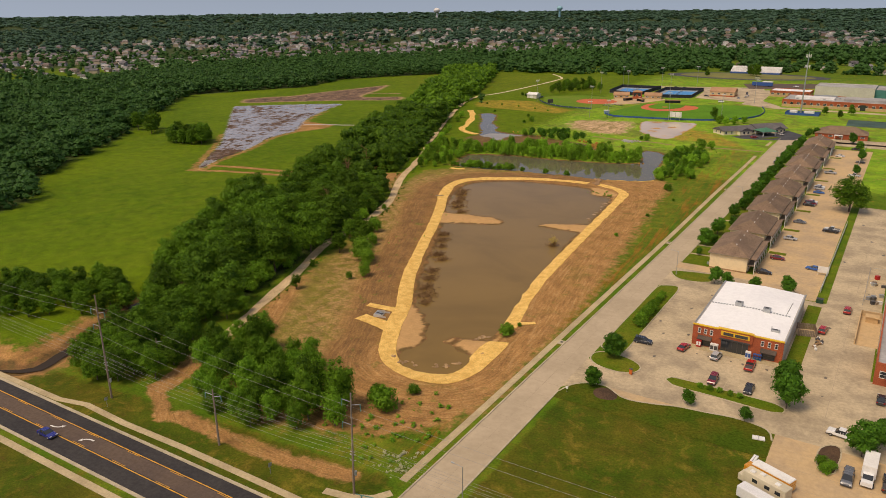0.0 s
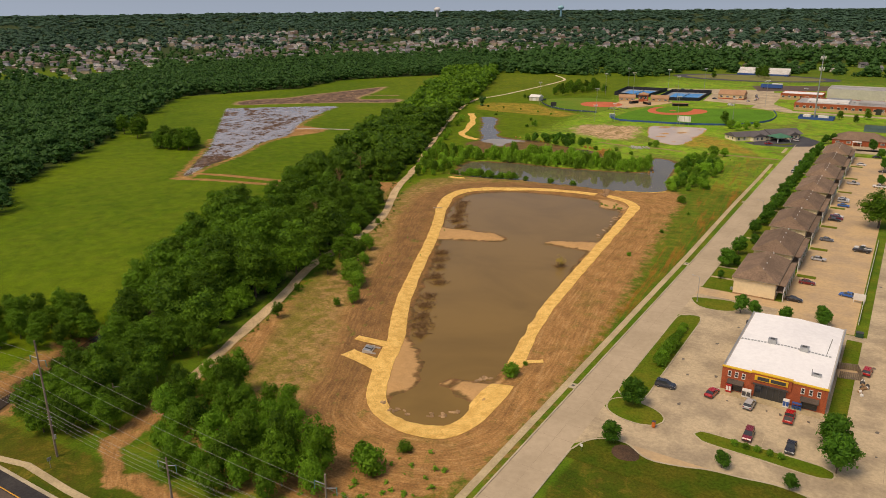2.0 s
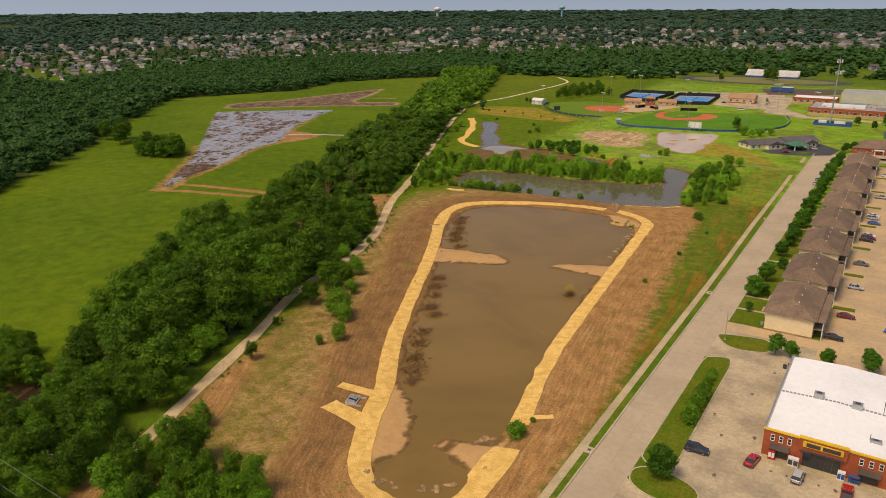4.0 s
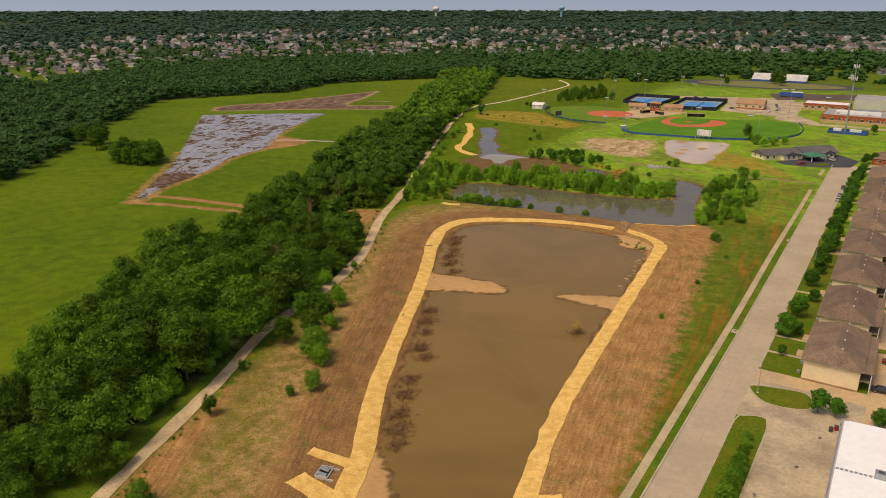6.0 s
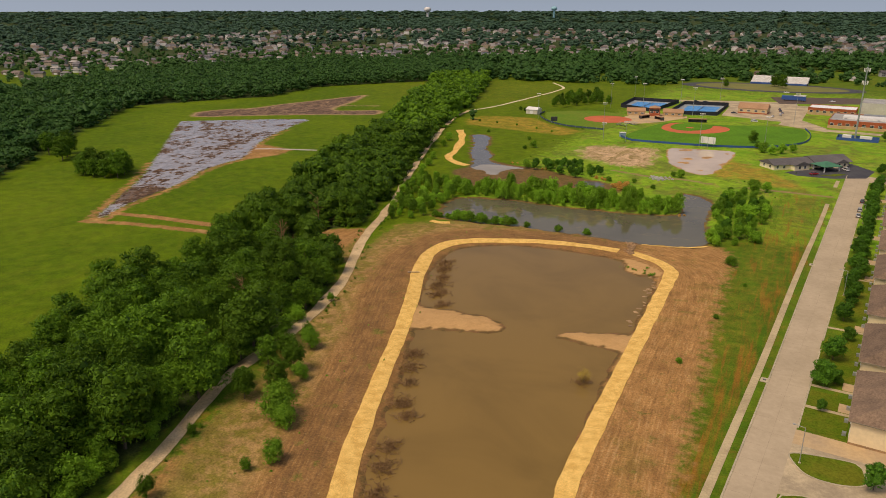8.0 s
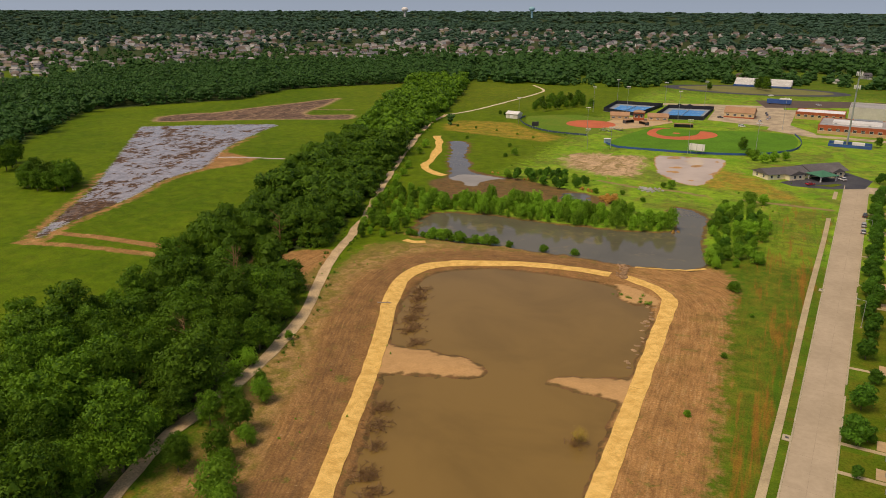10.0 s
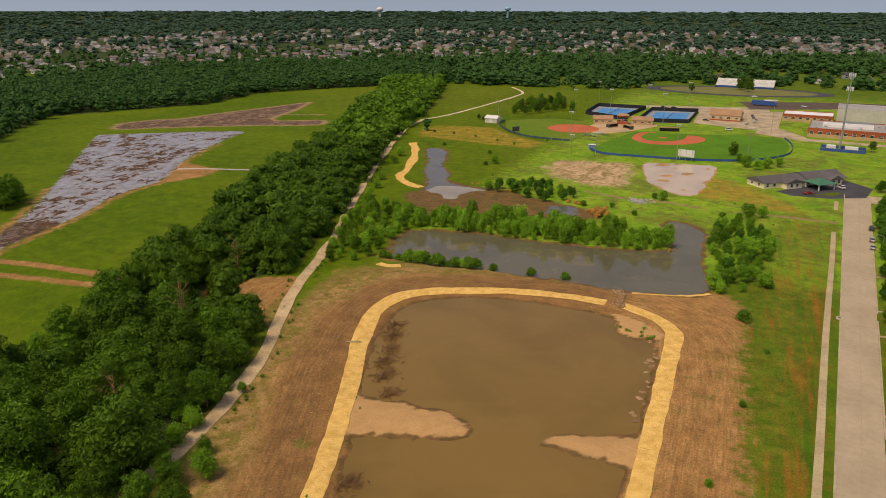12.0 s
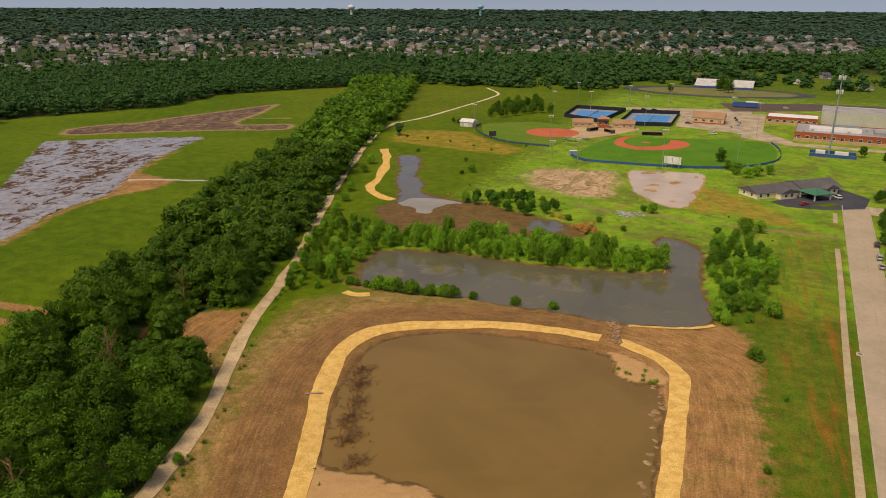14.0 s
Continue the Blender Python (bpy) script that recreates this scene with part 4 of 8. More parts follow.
def kerb(outline_uv, label="pale concrete kerb", closed=True, width=0.35, z=0.16):
    pts = [sp(u, v) for u, v in outline_uv]
    if closed:
        pts = pts + [pts[0]]
    return ribbon("kerb", pts, width, z, KERB, label, "kerb", thick=0.4)


STREET_LEFT = [(-11.5, -4.8), (60, -4.8), (172, -4.8), (234, -5.2), (330, -5.9), (426, -6.5)]
sheet("road", [sp(u, v) for u, v in STREET_LEFT] + [sp(426, 3.5), sp(-11.5, 3.5)], 0.024, CONCRETE, "long worn concrete street", "road")
# slab joints of the street: shallow tar lines
tar = surface("joint_tar", (0.42, 0.33, 0.228), (0.35, 0.275, 0.19), 0.8, 0.5, 0.3, 0.0)
tar_bm = bmesh.new()
for i in range(-8, 426, 6):
    prism(tar_bm, srect(i, i + 0.09, -4.7, 3.4), 0.020, 0.029)
prism(tar_bm, srect(-9, 426, -0.7, -0.58), 0.020, 0.0315)
tagged(part("road_joint", tar_bm, tar), "dark tar joints between concrete street slabs", "road joint", kind="structure")
kerb([(-6, -5.0), (60, -5.0), (172, -5.0), (234, -5.4), (330, -6.1), (424, -6.7)], closed=False)
for a, b in ((-6, 50), (153, 196), (202, 268), (274, 426)):
    kerb([(a, 3.7), (b, 3.7)], closed=False)
ribbon("pavement", [sp(u, -7.4 + 0.15 * math.sin(u / 23) - 0.0088 * max(0, u - 110)) for u in range(4, 360, 4)], 1.7, 0.05, WALK, "narrow concrete pavement beside the street", "pavement")
ribbon("pavement", [sp(0, -7), sp(-3, -9), sp(-5, -13), sp(-6, -18)], 1.7, 0.05, WALK, "curved concrete pavement at the street corner", "pavement")
ribbon("pavement", [sp(u, -9.6) for u in range(392, 412, 4)], 1.7, 0.05, WALK, "short concrete pavement at the street end", "pavement")


def hx(x, off):
    """A plan point on the highway, off metres north of its middle."""
    return (x, 83.9 - 0.076 * (x + 115) + off)


def highway(name, lo, hi, z, material, label, x0=-700, x1=250):
    return sheet(name, [hx(x0, lo), hx(x1, lo), hx(x1, hi), hx(x0, hi)], z, material, label, "road")


highway("road", -6.1, 5.1, 0.03, ASPHALT, "dark asphalt highway with a turning lane")
highway("turning_lane", -1.8, 1.8, 0.037, ASPHALT_OLD, "brown worn asphalt middle turning lane")
for off in (-2.1, 2.1):
    highway("lane_line", off - 0.11, off + 0.11, 0.044, YELLOW_PAINT, "solid yellow lane line")
for off in (-1.75, 1.75):
    for i in range(14):
        x = -230 + i * 13
        highway("lane_line", off - 0.06, off + 0.06, 0.045, YELLOW_PAINT, "dashed yellow lane line", x, x + 4)
for off in (-6.4, 5.4):
    ribbon("kerb", [hx(-700, off), hx(-72 if off > 0 else 250, off)], 0.7, 0.14, KERB, "pale concrete kerb and gutter", "kerb", thick=0.4)
ribbon("pavement", [hx(-700, 6.6), hx(-168, 6.6), hx(-144, 6.8), hx(-136, 8.6), hx(-122, 8.0), hx(-104, 8.3), hx(-84, 8.1), hx(-68, 7.8)], 1.5, 0.05, WALK, "narrow concrete pavement beside the highway", "pavement")
ribbon("pavement", [hx(x, -8.9) for x in range(-300, 200, 20)], 1.5, 0.05, WALK, "narrow concrete pavement on the highway's near side", "pavement")


def turn_arrow(x, off, flip):
    bm = bmesh.new()
    shaft = curve_through([(-1.9, -0.5), (-0.6, -0.4), (0.5, 0.0), (1.0, 0.5)], 0.3)
    t = np.gradient(shaft, axis=0)
    t /= np.linalg.norm(t, axis=1, keepdims=True)
    L = shaft + np.stack([-t[:, 1], t[:, 0]], 1) * 0.17
    R = shaft - np.stack([-t[:, 1], t[:, 0]], 1) * 0.17
    prism(bm, [tuple(p) for p in list(R) + list(L[::-1])], 0.0, 0.006)
    prism(bm, [(0.55, 0.75), (1.35, 0.15), (1.6, 1.15)], 0.0, 0.006)
    ob = tagged(part("road_arrow", bm, WHITE_PAINT), "white painted left-turn arrow on the road", "road arrow", kind="structure")
    X, Y = hx(x, off)
    ob.matrix_basis = pose(X, Y, 0.046, 0, 0, 180 - 3 if flip else -3) @ Matrix.Diagonal((0.9, 0.95, 1, 1))


turn_arrow(-133.7, -0.1, False)
turn_arrow(-123.6, 0.0, True)

# store car park, service road and yards
sheet("parking_lot", srect(57, 137.5, 9.7, 50), 0.035, LOT, "stained concrete car park round the store", "car park")
sheet("parking_lot", [sp(52, 3.45), sp(57, 7), sp(58.2, 9.7), sp(72, 9.7), sp(67, 7), sp(69, 3.45)], 0.037, LOT, "concrete car park entrance", "car park")
sheet("parking_lot", srect(127.5, 137.5, 3.45, 9.7), 0.036, LOT, "concrete car park entrance", "car park")
sheet("parking_lot", [sp(52.5, 15), sp(53.5, 24), sp(55.5, 31), sp(57.6, 31), sp(57.6, 13)], 0.0365, LOT_TAN, "worn concrete apron beside the field", "car park")
sheet("road", srect(57, 262, 50, 64), 0.036, LOT, "wide stained concrete service road", "road")
sheet("parking_lot", srect(0, 57, 49, 100), 0.034, LOT_TAN, "tan concrete vehicle yard", "car park")
sheet("parking_lot", srect(57, 92, 64, 100), 0.033, LOT, "stained concrete forecourt of the shops", "car park")
sheet("parking_lot", srect(137.4, 146.5, 3.45, 27.1), 0.0355, LOT, "stained concrete beside the driveway", "car park")
sheet("driveway", srect(146.3, 152.2, 3.45, 27), 0.037, LOT_TAN, "tan concrete driveway to the apartments", "driveway")
sheet("parking_lot", srect(138, 400, 27, 47), 0.034, LOT_TAN, "tan concrete car park behind the apartments", "car park")
sheet("driveway", srect(412, 426, 3.45, 90), 0.034, LOT, "concrete cross street beyond the apartments", "road")
crack_bm = bmesh.new()
for i in range(60, 262, 7):
    prism(crack_bm, srect(i, i + 0.07, 50.2, 63.8), 0.035, 0.041)
for i in range(62, 130, 6):
    prism(crack_bm, srect(i, i + 0.07, 10, 23), 0.034, 0.040)
for v in (14, 18.5):
    prism(crack_bm, srect(73, 133, v, v + 0.06), 0.034, 0.041)
prism(crack_bm, srect(58, 260, 56.9, 57.0), 0.035, 0.042)
for i in range(4, 56, 6):
    prism(crack_bm, srect(i, i + 0.07, 49.2, 99), 0.033, 0.039)
for i in range(140, 400, 6):
    prism(crack_bm, srect(i, i + 0.06, 27.2, 46.8), 0.033, 0.039)
tagged(part("slab_joint", crack_bm, tar), "dark joints between the concrete slabs", "slab joint", kind="structure")
stall_bm = bmesh.new()
for i in range(9):
    v = 24.6 + i * 2.75
    prism(stall_bm, srect(83.5, 88.2, v, v + 0.1), 0.034, 0.042)
    prism(stall_bm, srect(70.6, 75.0, v, v + 0.1), 0.034, 0.042)
for i in range(16):
    u = 84 + i * 2.75
    prism(stall_bm, srect(u, u + 0.1, 10.2, 15), 0.034, 0.042)
faded = surface("faded_paint", (0.55, 0.45, 0.28), (0.40, 0.32, 0.22), 0.8, 0.5, 0.3, 0.0)
tagged(part("stall_line", stall_bm, faded), "faded painted parking stall lines", "stall line", kind="structure")
oil = surface("oil_stain", (0.10, 0.08, 0.06), (0.16, 0.13, 0.10), 0.5, 0.6, 0.3, 0.0)
stain_bm = bmesh.new()
for i in range(26):
    if i < 9:
        u, v = 85.5, 26 + i * 2.75
    else:
        u, v = RNG.uniform(60, 240), RNG.uniform(50.5, 63) if i % 3 else RNG.uniform(11, 22)
        if v < 30:
            u = RNG.uniform(75, 132)
    k = RNG.uniform(0.3, 0.9)
    prism(stain_bm, [sp(u + k * RNG.uniform(0.7, 1.2) * math.cos(a), v + 0.7 * k * RNG.uniform(0.6, 1.3) * math.sin(a)) for a in np.arange(10) * 0.628], 0.034, 0.0405)
tagged(part("oil_stain", stain_bm, oil), "dark oil stains on the concrete", "stain", kind="stuff")


def island(points, label="kerbed grass island", soil=GRASS_ISLE):
    line = curve_through(points, 1.2, True)
    sheet("grass_island", [sp(u, v) for u, v in line], 0.15, soil, label, "grass island", thick=0.3)
    kerb([tuple(p) for p in line], "pale concrete kerb round the island", True, 0.3, 0.17)


island([(77, 3.8), (75.6, 7), (76.5, 9.9), (90, 10.1), (110, 10.1), (126, 10), (129, 8.4), (127.6, 5), (125, 3.7), (110, 3.6), (90, 3.6)], "long kerbed grass verge between street and car park")
island([(72.5, 3.8), (68.6, 4.2), (66.2, 7.6), (65.8, 12.7), (67.6, 15.8), (70.6, 16.3), (73, 14), (74.3, 10), (74.6, 6.4)], "rounded kerbed grass island at the entrance")
island([(69.8, 24), (66.4, 25), (65.8, 36), (65.5, 47), (67.5, 49.2), (69.6, 47), (70, 36)], "long kerbed grass island with low shrubs")
island([(140.8, 3.7), (142.6, 4.2), (144.2, 9), (145, 15), (142, 16.6), (138, 16.6), (135.8, 12), (136.4, 7)], "kerbed grass island beside the driveway")
island([(49.2, 57.8), (53, 57.2), (56.2, 57.4), (58.5, 59), (58.3, 60.8), (55, 61.2), (52.2, 61), (48.7, 60.7), (47.8, 59.2)], "kerbed island with dark bark and shrubs in the yard", MULCH)
sheet("flower_bed", sround([(51.5, 13), (52.6, 16), (55, 16), (56.9, 13), (55.5, 10.8), (53, 11)]), 0.125, MULCH, "dark mulch bed round a young tree", "flower bed", thick=0.2)
edge_ = curve_through([(50, 3.9), (54, 5.2), (56.8, 8), (57.6, 12.4), (54.6, 17.6), (55.4, 23.4), (57.2, 28.7), (58, 34.5), (59, 41), (57.8, 47.2), (54, 48.8)], 1.2)
sheet("lawn", [sp(u, v) for u, v in edge_] + [sp(47, 48.8), sp(47, 3.9)], 0.10, surface("field_grass", (0.046, 0.082, 0.005), (0.092, 0.090, 0.009), 0.95, 1.6, 0.35, 0.4, spec=0.1), "curved edge of the rough grass field", "lawn", thick=0.3)
kerb([tuple(q) for q in edge_], "pale concrete kerb along the field", False, 0.35, 0.15)
sheet("lawn", srect(88, 134, 45.6, 49.2), 0.06, GRASS_ISLE, "narrow lawn beside the store", "lawn", thick=0.2)
for u0, u1 in ((153.2, 163), (164.4, 172), (178, 206), (214, 238), (246, 256.5), (258, 274)):
    sheet("lawn", srect(u0, u1, 4.1, 12.6), 0.05, GRASS_ISLE, "mown lawn before the apartments", "lawn", thick=0.2)
for u0 in (163.6, 174.5, 212, 257.2, 276, 308, 340, 372):
    ribbon("path", [sp(u0, 3.9), sp(u0 + 0.2, 13)], 1.1, 0.06, WALK, "concrete path to an apartment", "path")
    sheet("patio", srect(u0 + 1, u0 + 5, 10.2, 12.9), 0.065, LOT_TAN, "small concrete patio", "patio", thick=0.2)
for i in range(8):
    u0 = 152 + 32 * i
    sheet("grass_island", srect(u0 + 25.5, u0 + 28, 27.4, 33), 0.14, GRASS_ISLE, "small grass strip between parking bays", "grass island", thick=0.3)
# ---------------------------------------------------------------- trees
def crown_arrays(r, height, width, lobes, leaves, leaf, base=0.28, core=0.82, tilt=0.3):
    """A crown of overlapping lobes, each covered with small bent leaf clumps. Returns vertices and quads."""
    V, F, k = [], [], 0
    cen, rad = [], []
    for i in range(lobes):
        a = r.uniform(0, 6.283)
        t = r.uniform(0, 1)
        h = height * (base + (1 - base) * (0.12 + 0.74 * t))
        reach = width * 0.5 * (0.25 + 0.75 * math.sin(math.pi * min(0.95, 0.25 + 0.62 * t)))
        d = reach * math.sqrt(r.uniform(0.05, 0.62))
        cen.append((d * math.cos(a), d * math.sin(a), h))
        rad.append(width * r.uniform(0.17, 0.27) * (1.1 - 0.3 * t) * min(1.0, (20 / lobes) ** 0.45))
    for i in range(2):
        cen.append((r.normal() * width * 0.04, r.normal() * width * 0.04, height * (0.42 + 0.22 * i))), rad.append(width * (0.37 - 0.04 * i))
    cen, rad = np.array(cen), np.array(rad)
    share_ = rad ** 2 / (rad ** 2).sum()
    for c, q, s in zip(cen, rad, share_):
        n = max(3, int(leaves * s))
        d = r.normal(size=(n, 3))
        d[:, 2] = np.abs(d[:, 2]) * r.choice([1, 1, 1, 1, 1, -0.5], n)
        d /= np.linalg.norm(d, axis=1, keepdims=True)
        p = c + d * q * r.uniform(0.8, 1.0 + tilt * 0.45, (n, 1)) * np.array([1, 1, 0.85])
        nor = d + r.normal(size=(n, 3)) * tilt
        nor /= np.linalg.norm(nor, axis=1, keepdims=True)
        tan = np.cross(nor, r.normal(size=(n, 3)))
        tan /= np.linalg.norm(tan, axis=1, keepdims=True)
        bit = np.cross(nor, tan)
        sz = leaf * r.uniform(0.6, 1.3, (n, 1))
        leafs = np.stack([p - tan * sz * 1.1 - bit * sz * 0.55, p + tan * sz * 0.25 - bit * sz * 0.85 - nor * sz * 0.2, p + tan * sz * 0.75 + bit * sz * 1.05], 1)
        V.append(leafs.reshape(-1, 3))
        corner = np.arange(n * 3).reshape(-1, 3) + k
        F.append(corner[:, [0, 1, 2, 2]])
        k += n * 3
    if core:
        rad = np.array(rad)
        ico = np.array([(0, 0, 1), (1, 0, 0), (0, 1, 0), (-1, 0, 0), (0, -1, 0), (0, 0, -1)], float)
        tri = np.array([(0, 1, 2, 2), (0, 2, 3, 3), (0, 3, 4, 4), (0, 4, 1, 1), (5, 2, 1, 1), (5, 3, 2, 2), (5, 4, 3, 3), (5, 1, 4, 4)])
        for c, q in zip(cen, rad):
            V.append(c + ico * q * core)
            F.append(tri + k)
            k += 6
    return np.concatenate(V), np.concatenate(F)


def tri_mesh(name, V, F, material):
    """Quads, and quads folded to triangles, split into plain triangles."""
    a, b = F[:, [0, 1, 2]], F[:, [0, 2, 3]]
    b = b[b[:, 1] != b[:, 2]]
    return raw_mesh(name, V, np.concatenate([a, b]), [material])


def trunk_mesh(r, height, girth, limbs, material, spread):
    bm = bmesh.new()
    tip = Vector((r.uniform(-0.3, 0.3), r.uniform(-0.3, 0.3), height * 0.5))
    tube(bm, (0, 0, -0.5), (tip.x * 0.4, tip.y * 0.4, height * 0.28), girth, girth * 0.75, 7)
    tube(bm, (tip.x * 0.4, tip.y * 0.4, height * 0.26), tip, girth * 0.75, girth * 0.4, 6)
    for i in range(limbs):
        a = 6.283 * i / limbs + r.uniform(-0.4, 0.4)
        z = height * r.uniform(0.24, 0.48)
        end = (spread * math.cos(a), spread * math.sin(a), z + height * r.uniform(0.15, 0.32))
        tube(bm, (tip.x * 0.5, tip.y * 0.5, z), end, girth * 0.38, girth * 0.12, 5)
    me = bpy.data.meshes.new("trunk")
    bm.to_mesh(me)
    bm.free()
    me.materials.append(material)
    return me


def tree_kind(seed, height, width, lobes, leaves, leaf, material, girth=0.22, base=0.28, tilt=0.3, core=0.82):
    r = np.random.default_rng(seed)
    V, F = crown_arrays(r, height, width, lobes, leaves, leaf, base, core, tilt)
    return trunk_mesh(r, height, girth, 4, BARK, width * 0.28), tri_mesh("crown", V, F, material)


BIG = [tree_kind(100 + i, 14.5, 10.5, 40, 4700, 0.245, LEAF, 0.28, 0.06, 0.4, 0.55) for i in range(6)]
PALE = [tree_kind(120 + i, 10.5, 8.8, 32, 3000, 0.24, LEAF_LIGHT, 0.2, 0.04, 0.4, 0.55) for i in range(3)]
LIME = [tree_kind(130 + i, 10.5, 9.6, 28, 3000, 0.27, LEAF_WILLOW, 0.2, 0.02, 0.5, 0.55) for i in range(2)]
SMALL = [tree_kind(140 + i, 5.0, 4.2, 16, 1800, 0.19, LEAF_PARK, 0.10, 0.16, 0.4) for i in range(3)]
SHRUB = [tree_kind(160 + i, 2.6, 3.4, 12, 850, 0.19, LEAF_LIGHT, 0.05, 0.0, 0.8, 0.6) for i in range(3)]
LIGHT_SHRUB = [tree_kind(170 + i, 4.6, 4.2, 19, 1500, 0.175, LEAF_WILLOW, 0.07, 0.0, 0.7, 0.6) for i in range(4)]


def plant(kinds, x, y, scale=1.0, name="tree", label="tall dark-green broadleaf tree in the creek wood", category="tree", group="", z=None, wide=1.0):
    t, c = kinds[RNG.integers(len(kinds))]
    z = ground_z(x, y) if z is None else z
    root = new(name)
    root.matrix_basis = pose(x, y, z, 0, 0, RNG.uniform(0, 360)) @ Matrix.Diagonal((scale * wide, scale * wide, scale, 1))
    tagged(root, label, category, group)
    for nm, me in (("trunk", t), ("crown", c)):
        o = new(nm, me)
        o.parent = root
    return root


def scatter(outline, gap, seed, keep=None):
    """Plan points at least gap apart inside an outline."""
    r = np.random.default_rng(seed)
    o = np.asarray(outline, float)
    lo, hi = o.min(0), o.max(0)
    cell = gap / 1.42
    cols, rows_ = int((hi[0] - lo[0]) / cell) + 1, int((hi[1] - lo[1]) / cell) + 1
    n = int(cols * rows_ * 3.0)
    pts = r.uniform(lo, hi, (n, 2))
    pts = pts[sd_poly(pts[:, 0], pts[:, 1], o) < 0]
    if keep is not None:
        pts = pts[keep(pts[:, 0], pts[:, 1])]
    grid, out = {}, []
    for p in pts:
        k = (int((p[0] - lo[0]) / cell), int((p[1] - lo[1]) / cell))
        if k in grid:
            continue
        if all((grid[(k[0] + i, k[1] + j)][0] - p[0]) ** 2 + (grid[(k[0] + i, k[1] + j)][1] - p[1]) ** 2 >= gap * gap
               for i in (-2, -1, 0, 1, 2) for j in (-2, -1, 0, 1, 2) if (k[0] + i, k[1] + j) in grid):
            grid[k] = p
            out.append(p)
    return np.array(out)


# the wood along the creek
near_belt = [(x, y) for x, y in scatter(BELT, 6.6, 21) if y < 282 and math.hypot(x + 197, y - 317) > 8]
for x, y in near_belt:
    inner = -float(sd_poly(np.array([x]), np.array([y]), BELT)[0])
    if inner < 5 and RNG.random() < 0.45:
        plant(PALE, x, y, RNG.uniform(0.65, 0.95), label="mid-green tree at the edge of the creek wood", group="trees of the creek wood")
    else:
        plant(BIG, x, y, RNG.choice([0.75, 0.92, 1.08, 1.28]) * RNG.uniform(0.92, 1.08), group="trees of the creek wood", wide=RNG.uniform(0.95, 1.2))
# bushes along both edges of the wood
far_bushes = []
for line, side in ((BELT_E, -2.0), (BELT_W, 2.0)):
    for x, y in curve_through([q for q in line if q[1] < 420], 4.2):
        if y > 250 or side > 0:
            far_bushes.append((x + side + RNG.normal() * 1.3, y + RNG.normal(), RNG.uniform(0.3, 0.55)))
            continue
        plant(LIGHT_SHRUB, x + side + RNG.normal() * 1.3, y + RNG.normal(), RNG.uniform(0.7, 1.15), "shrub", "leafy green bush at the wood's edge", "shrub", "edge bushes")
# wood beyond the creek's bend, beside the highway
for x, y in scatter([(-275, 108), (-240, 112), (-204, 114), (-190, 122), (-179, 127), (-176, 142), (-190, 150), (-206, 140), (-225, 134), (-270, 128)], 4.6, 22):
    plant(BIG, x, y, RNG.uniform(0.45, 0.66), "young_tree", "dark-green tree on the creek bank", group="trees of the creek bank")
# grove between trail and highway
for x, y in scatter([(-126, 121), (-122, 135), (-108, 134), (-96, 130), (-84, 121), (-79, 110), (-92, 104), (-106, 103), (-118, 108)], 3.9, 23):
    plant(BIG if RNG.random() < 0.25 else PALE, x, y, RNG.uniform(0.62, 0.95), "young_tree", "slender green tree in a dense grove", group="trees of the grove", wide=0.8)
for x, y in scatter([(-150, 101), (-157, 112), (-163, 126), (-161, 138), (-150, 150), (-143, 140), (-138, 129), (-132, 117), (-129.5, 109), (-138, 104)], 4.2, 53):
    plant(BIG, x, y, RNG.uniform(0.48, 0.72), "young_tree", "dark-green tree beside the trail", group="trees of the grove")
for x, y in ((-127.5, 129.5), (-129, 136), (-124.5, 137.5), (-126, 143), (-140.5, 144), (-139.5, 150)):
    plant(PALE if RNG.random() < 0.6 else BIG, x, y, RNG.uniform(0.5, 0.7), label="green tree leaning over the trail's end", group="trees of the grove")
# single trees on the graded ground
for x, y, s, k in ((-132.7, 203.5, 0.92, LIME), (-129.5, 201, 0.55, LIME), (-123.8, 190.5, 0.5, LIME), (-127, 186, 0.28, PALE), (-137.3, 171.5, 0.36, BIG), (-145, 190.5, 0.27, PALE), (-145, 206.5, 0.56, BIG), (-149.5, 211, 0.5, PALE), (-143, 222, 0.62, BIG), (-150.5, 221.5, 0.6, BIG), (-147, 234, 0.62, PALE),
                   (-141, 213, 0.6, BIG), (-139, 219, 0.5, PALE), (-151, 229, 0.55, BIG), (-152, 240, 0.4, PALE), (-137.5, 211, 0.5, PALE), (-160, 262, 0.3, PALE)):
    plant(k, x, y, s, label="bushy bright-green tree on bare graded soil", group="trees on the graded bank")
for x, y, s in ((-64.9, 169.2, 1.3), (-63.6, 175.8, 0.4), (-75.1, 122, 1.9), (-72, 131, 0.9), (-78, 125, 1.3), (-56, 349, 1.2), (-51, 379, 1.6), (-121, 361, 1.0), (-110, 363, 1.0),
                (-140, 360, 1.3), (-134, 361, 0.9), (-147, 359, 1.2), (-153, 358, 1.5), (-158, 358, 1.6), (-163, 357, 1.6), (-55, 300, 0.5), (-60, 268, 0.5), (-50, 330, 0.4)):
    plant(SHRUB, x, y, s, "shrub", "leafy green shrub on the pond bank", "shrub", "bank shrubs")
# shrubs and young trees round the older pond and the marsh
for x, y in scatter([(-182, 394), (-170, 397), (-133, 396.5), (-98, 399.5), (-84, 405.5), (-82.5, 413), (-100, 414), (-135, 415), (-170, 411), (-188, 408)], 2.9, 24):
    plant(LIGHT_SHRUB, x, y, RNG.choice([0.7, 1.0, 1.3, 1.8]) * RNG.uniform(0.9, 1.1), "shrub", "light-green willow shrub on the pond shore", "shrub", "shore willows", wide=RNG.uniform(0.5, 0.85))
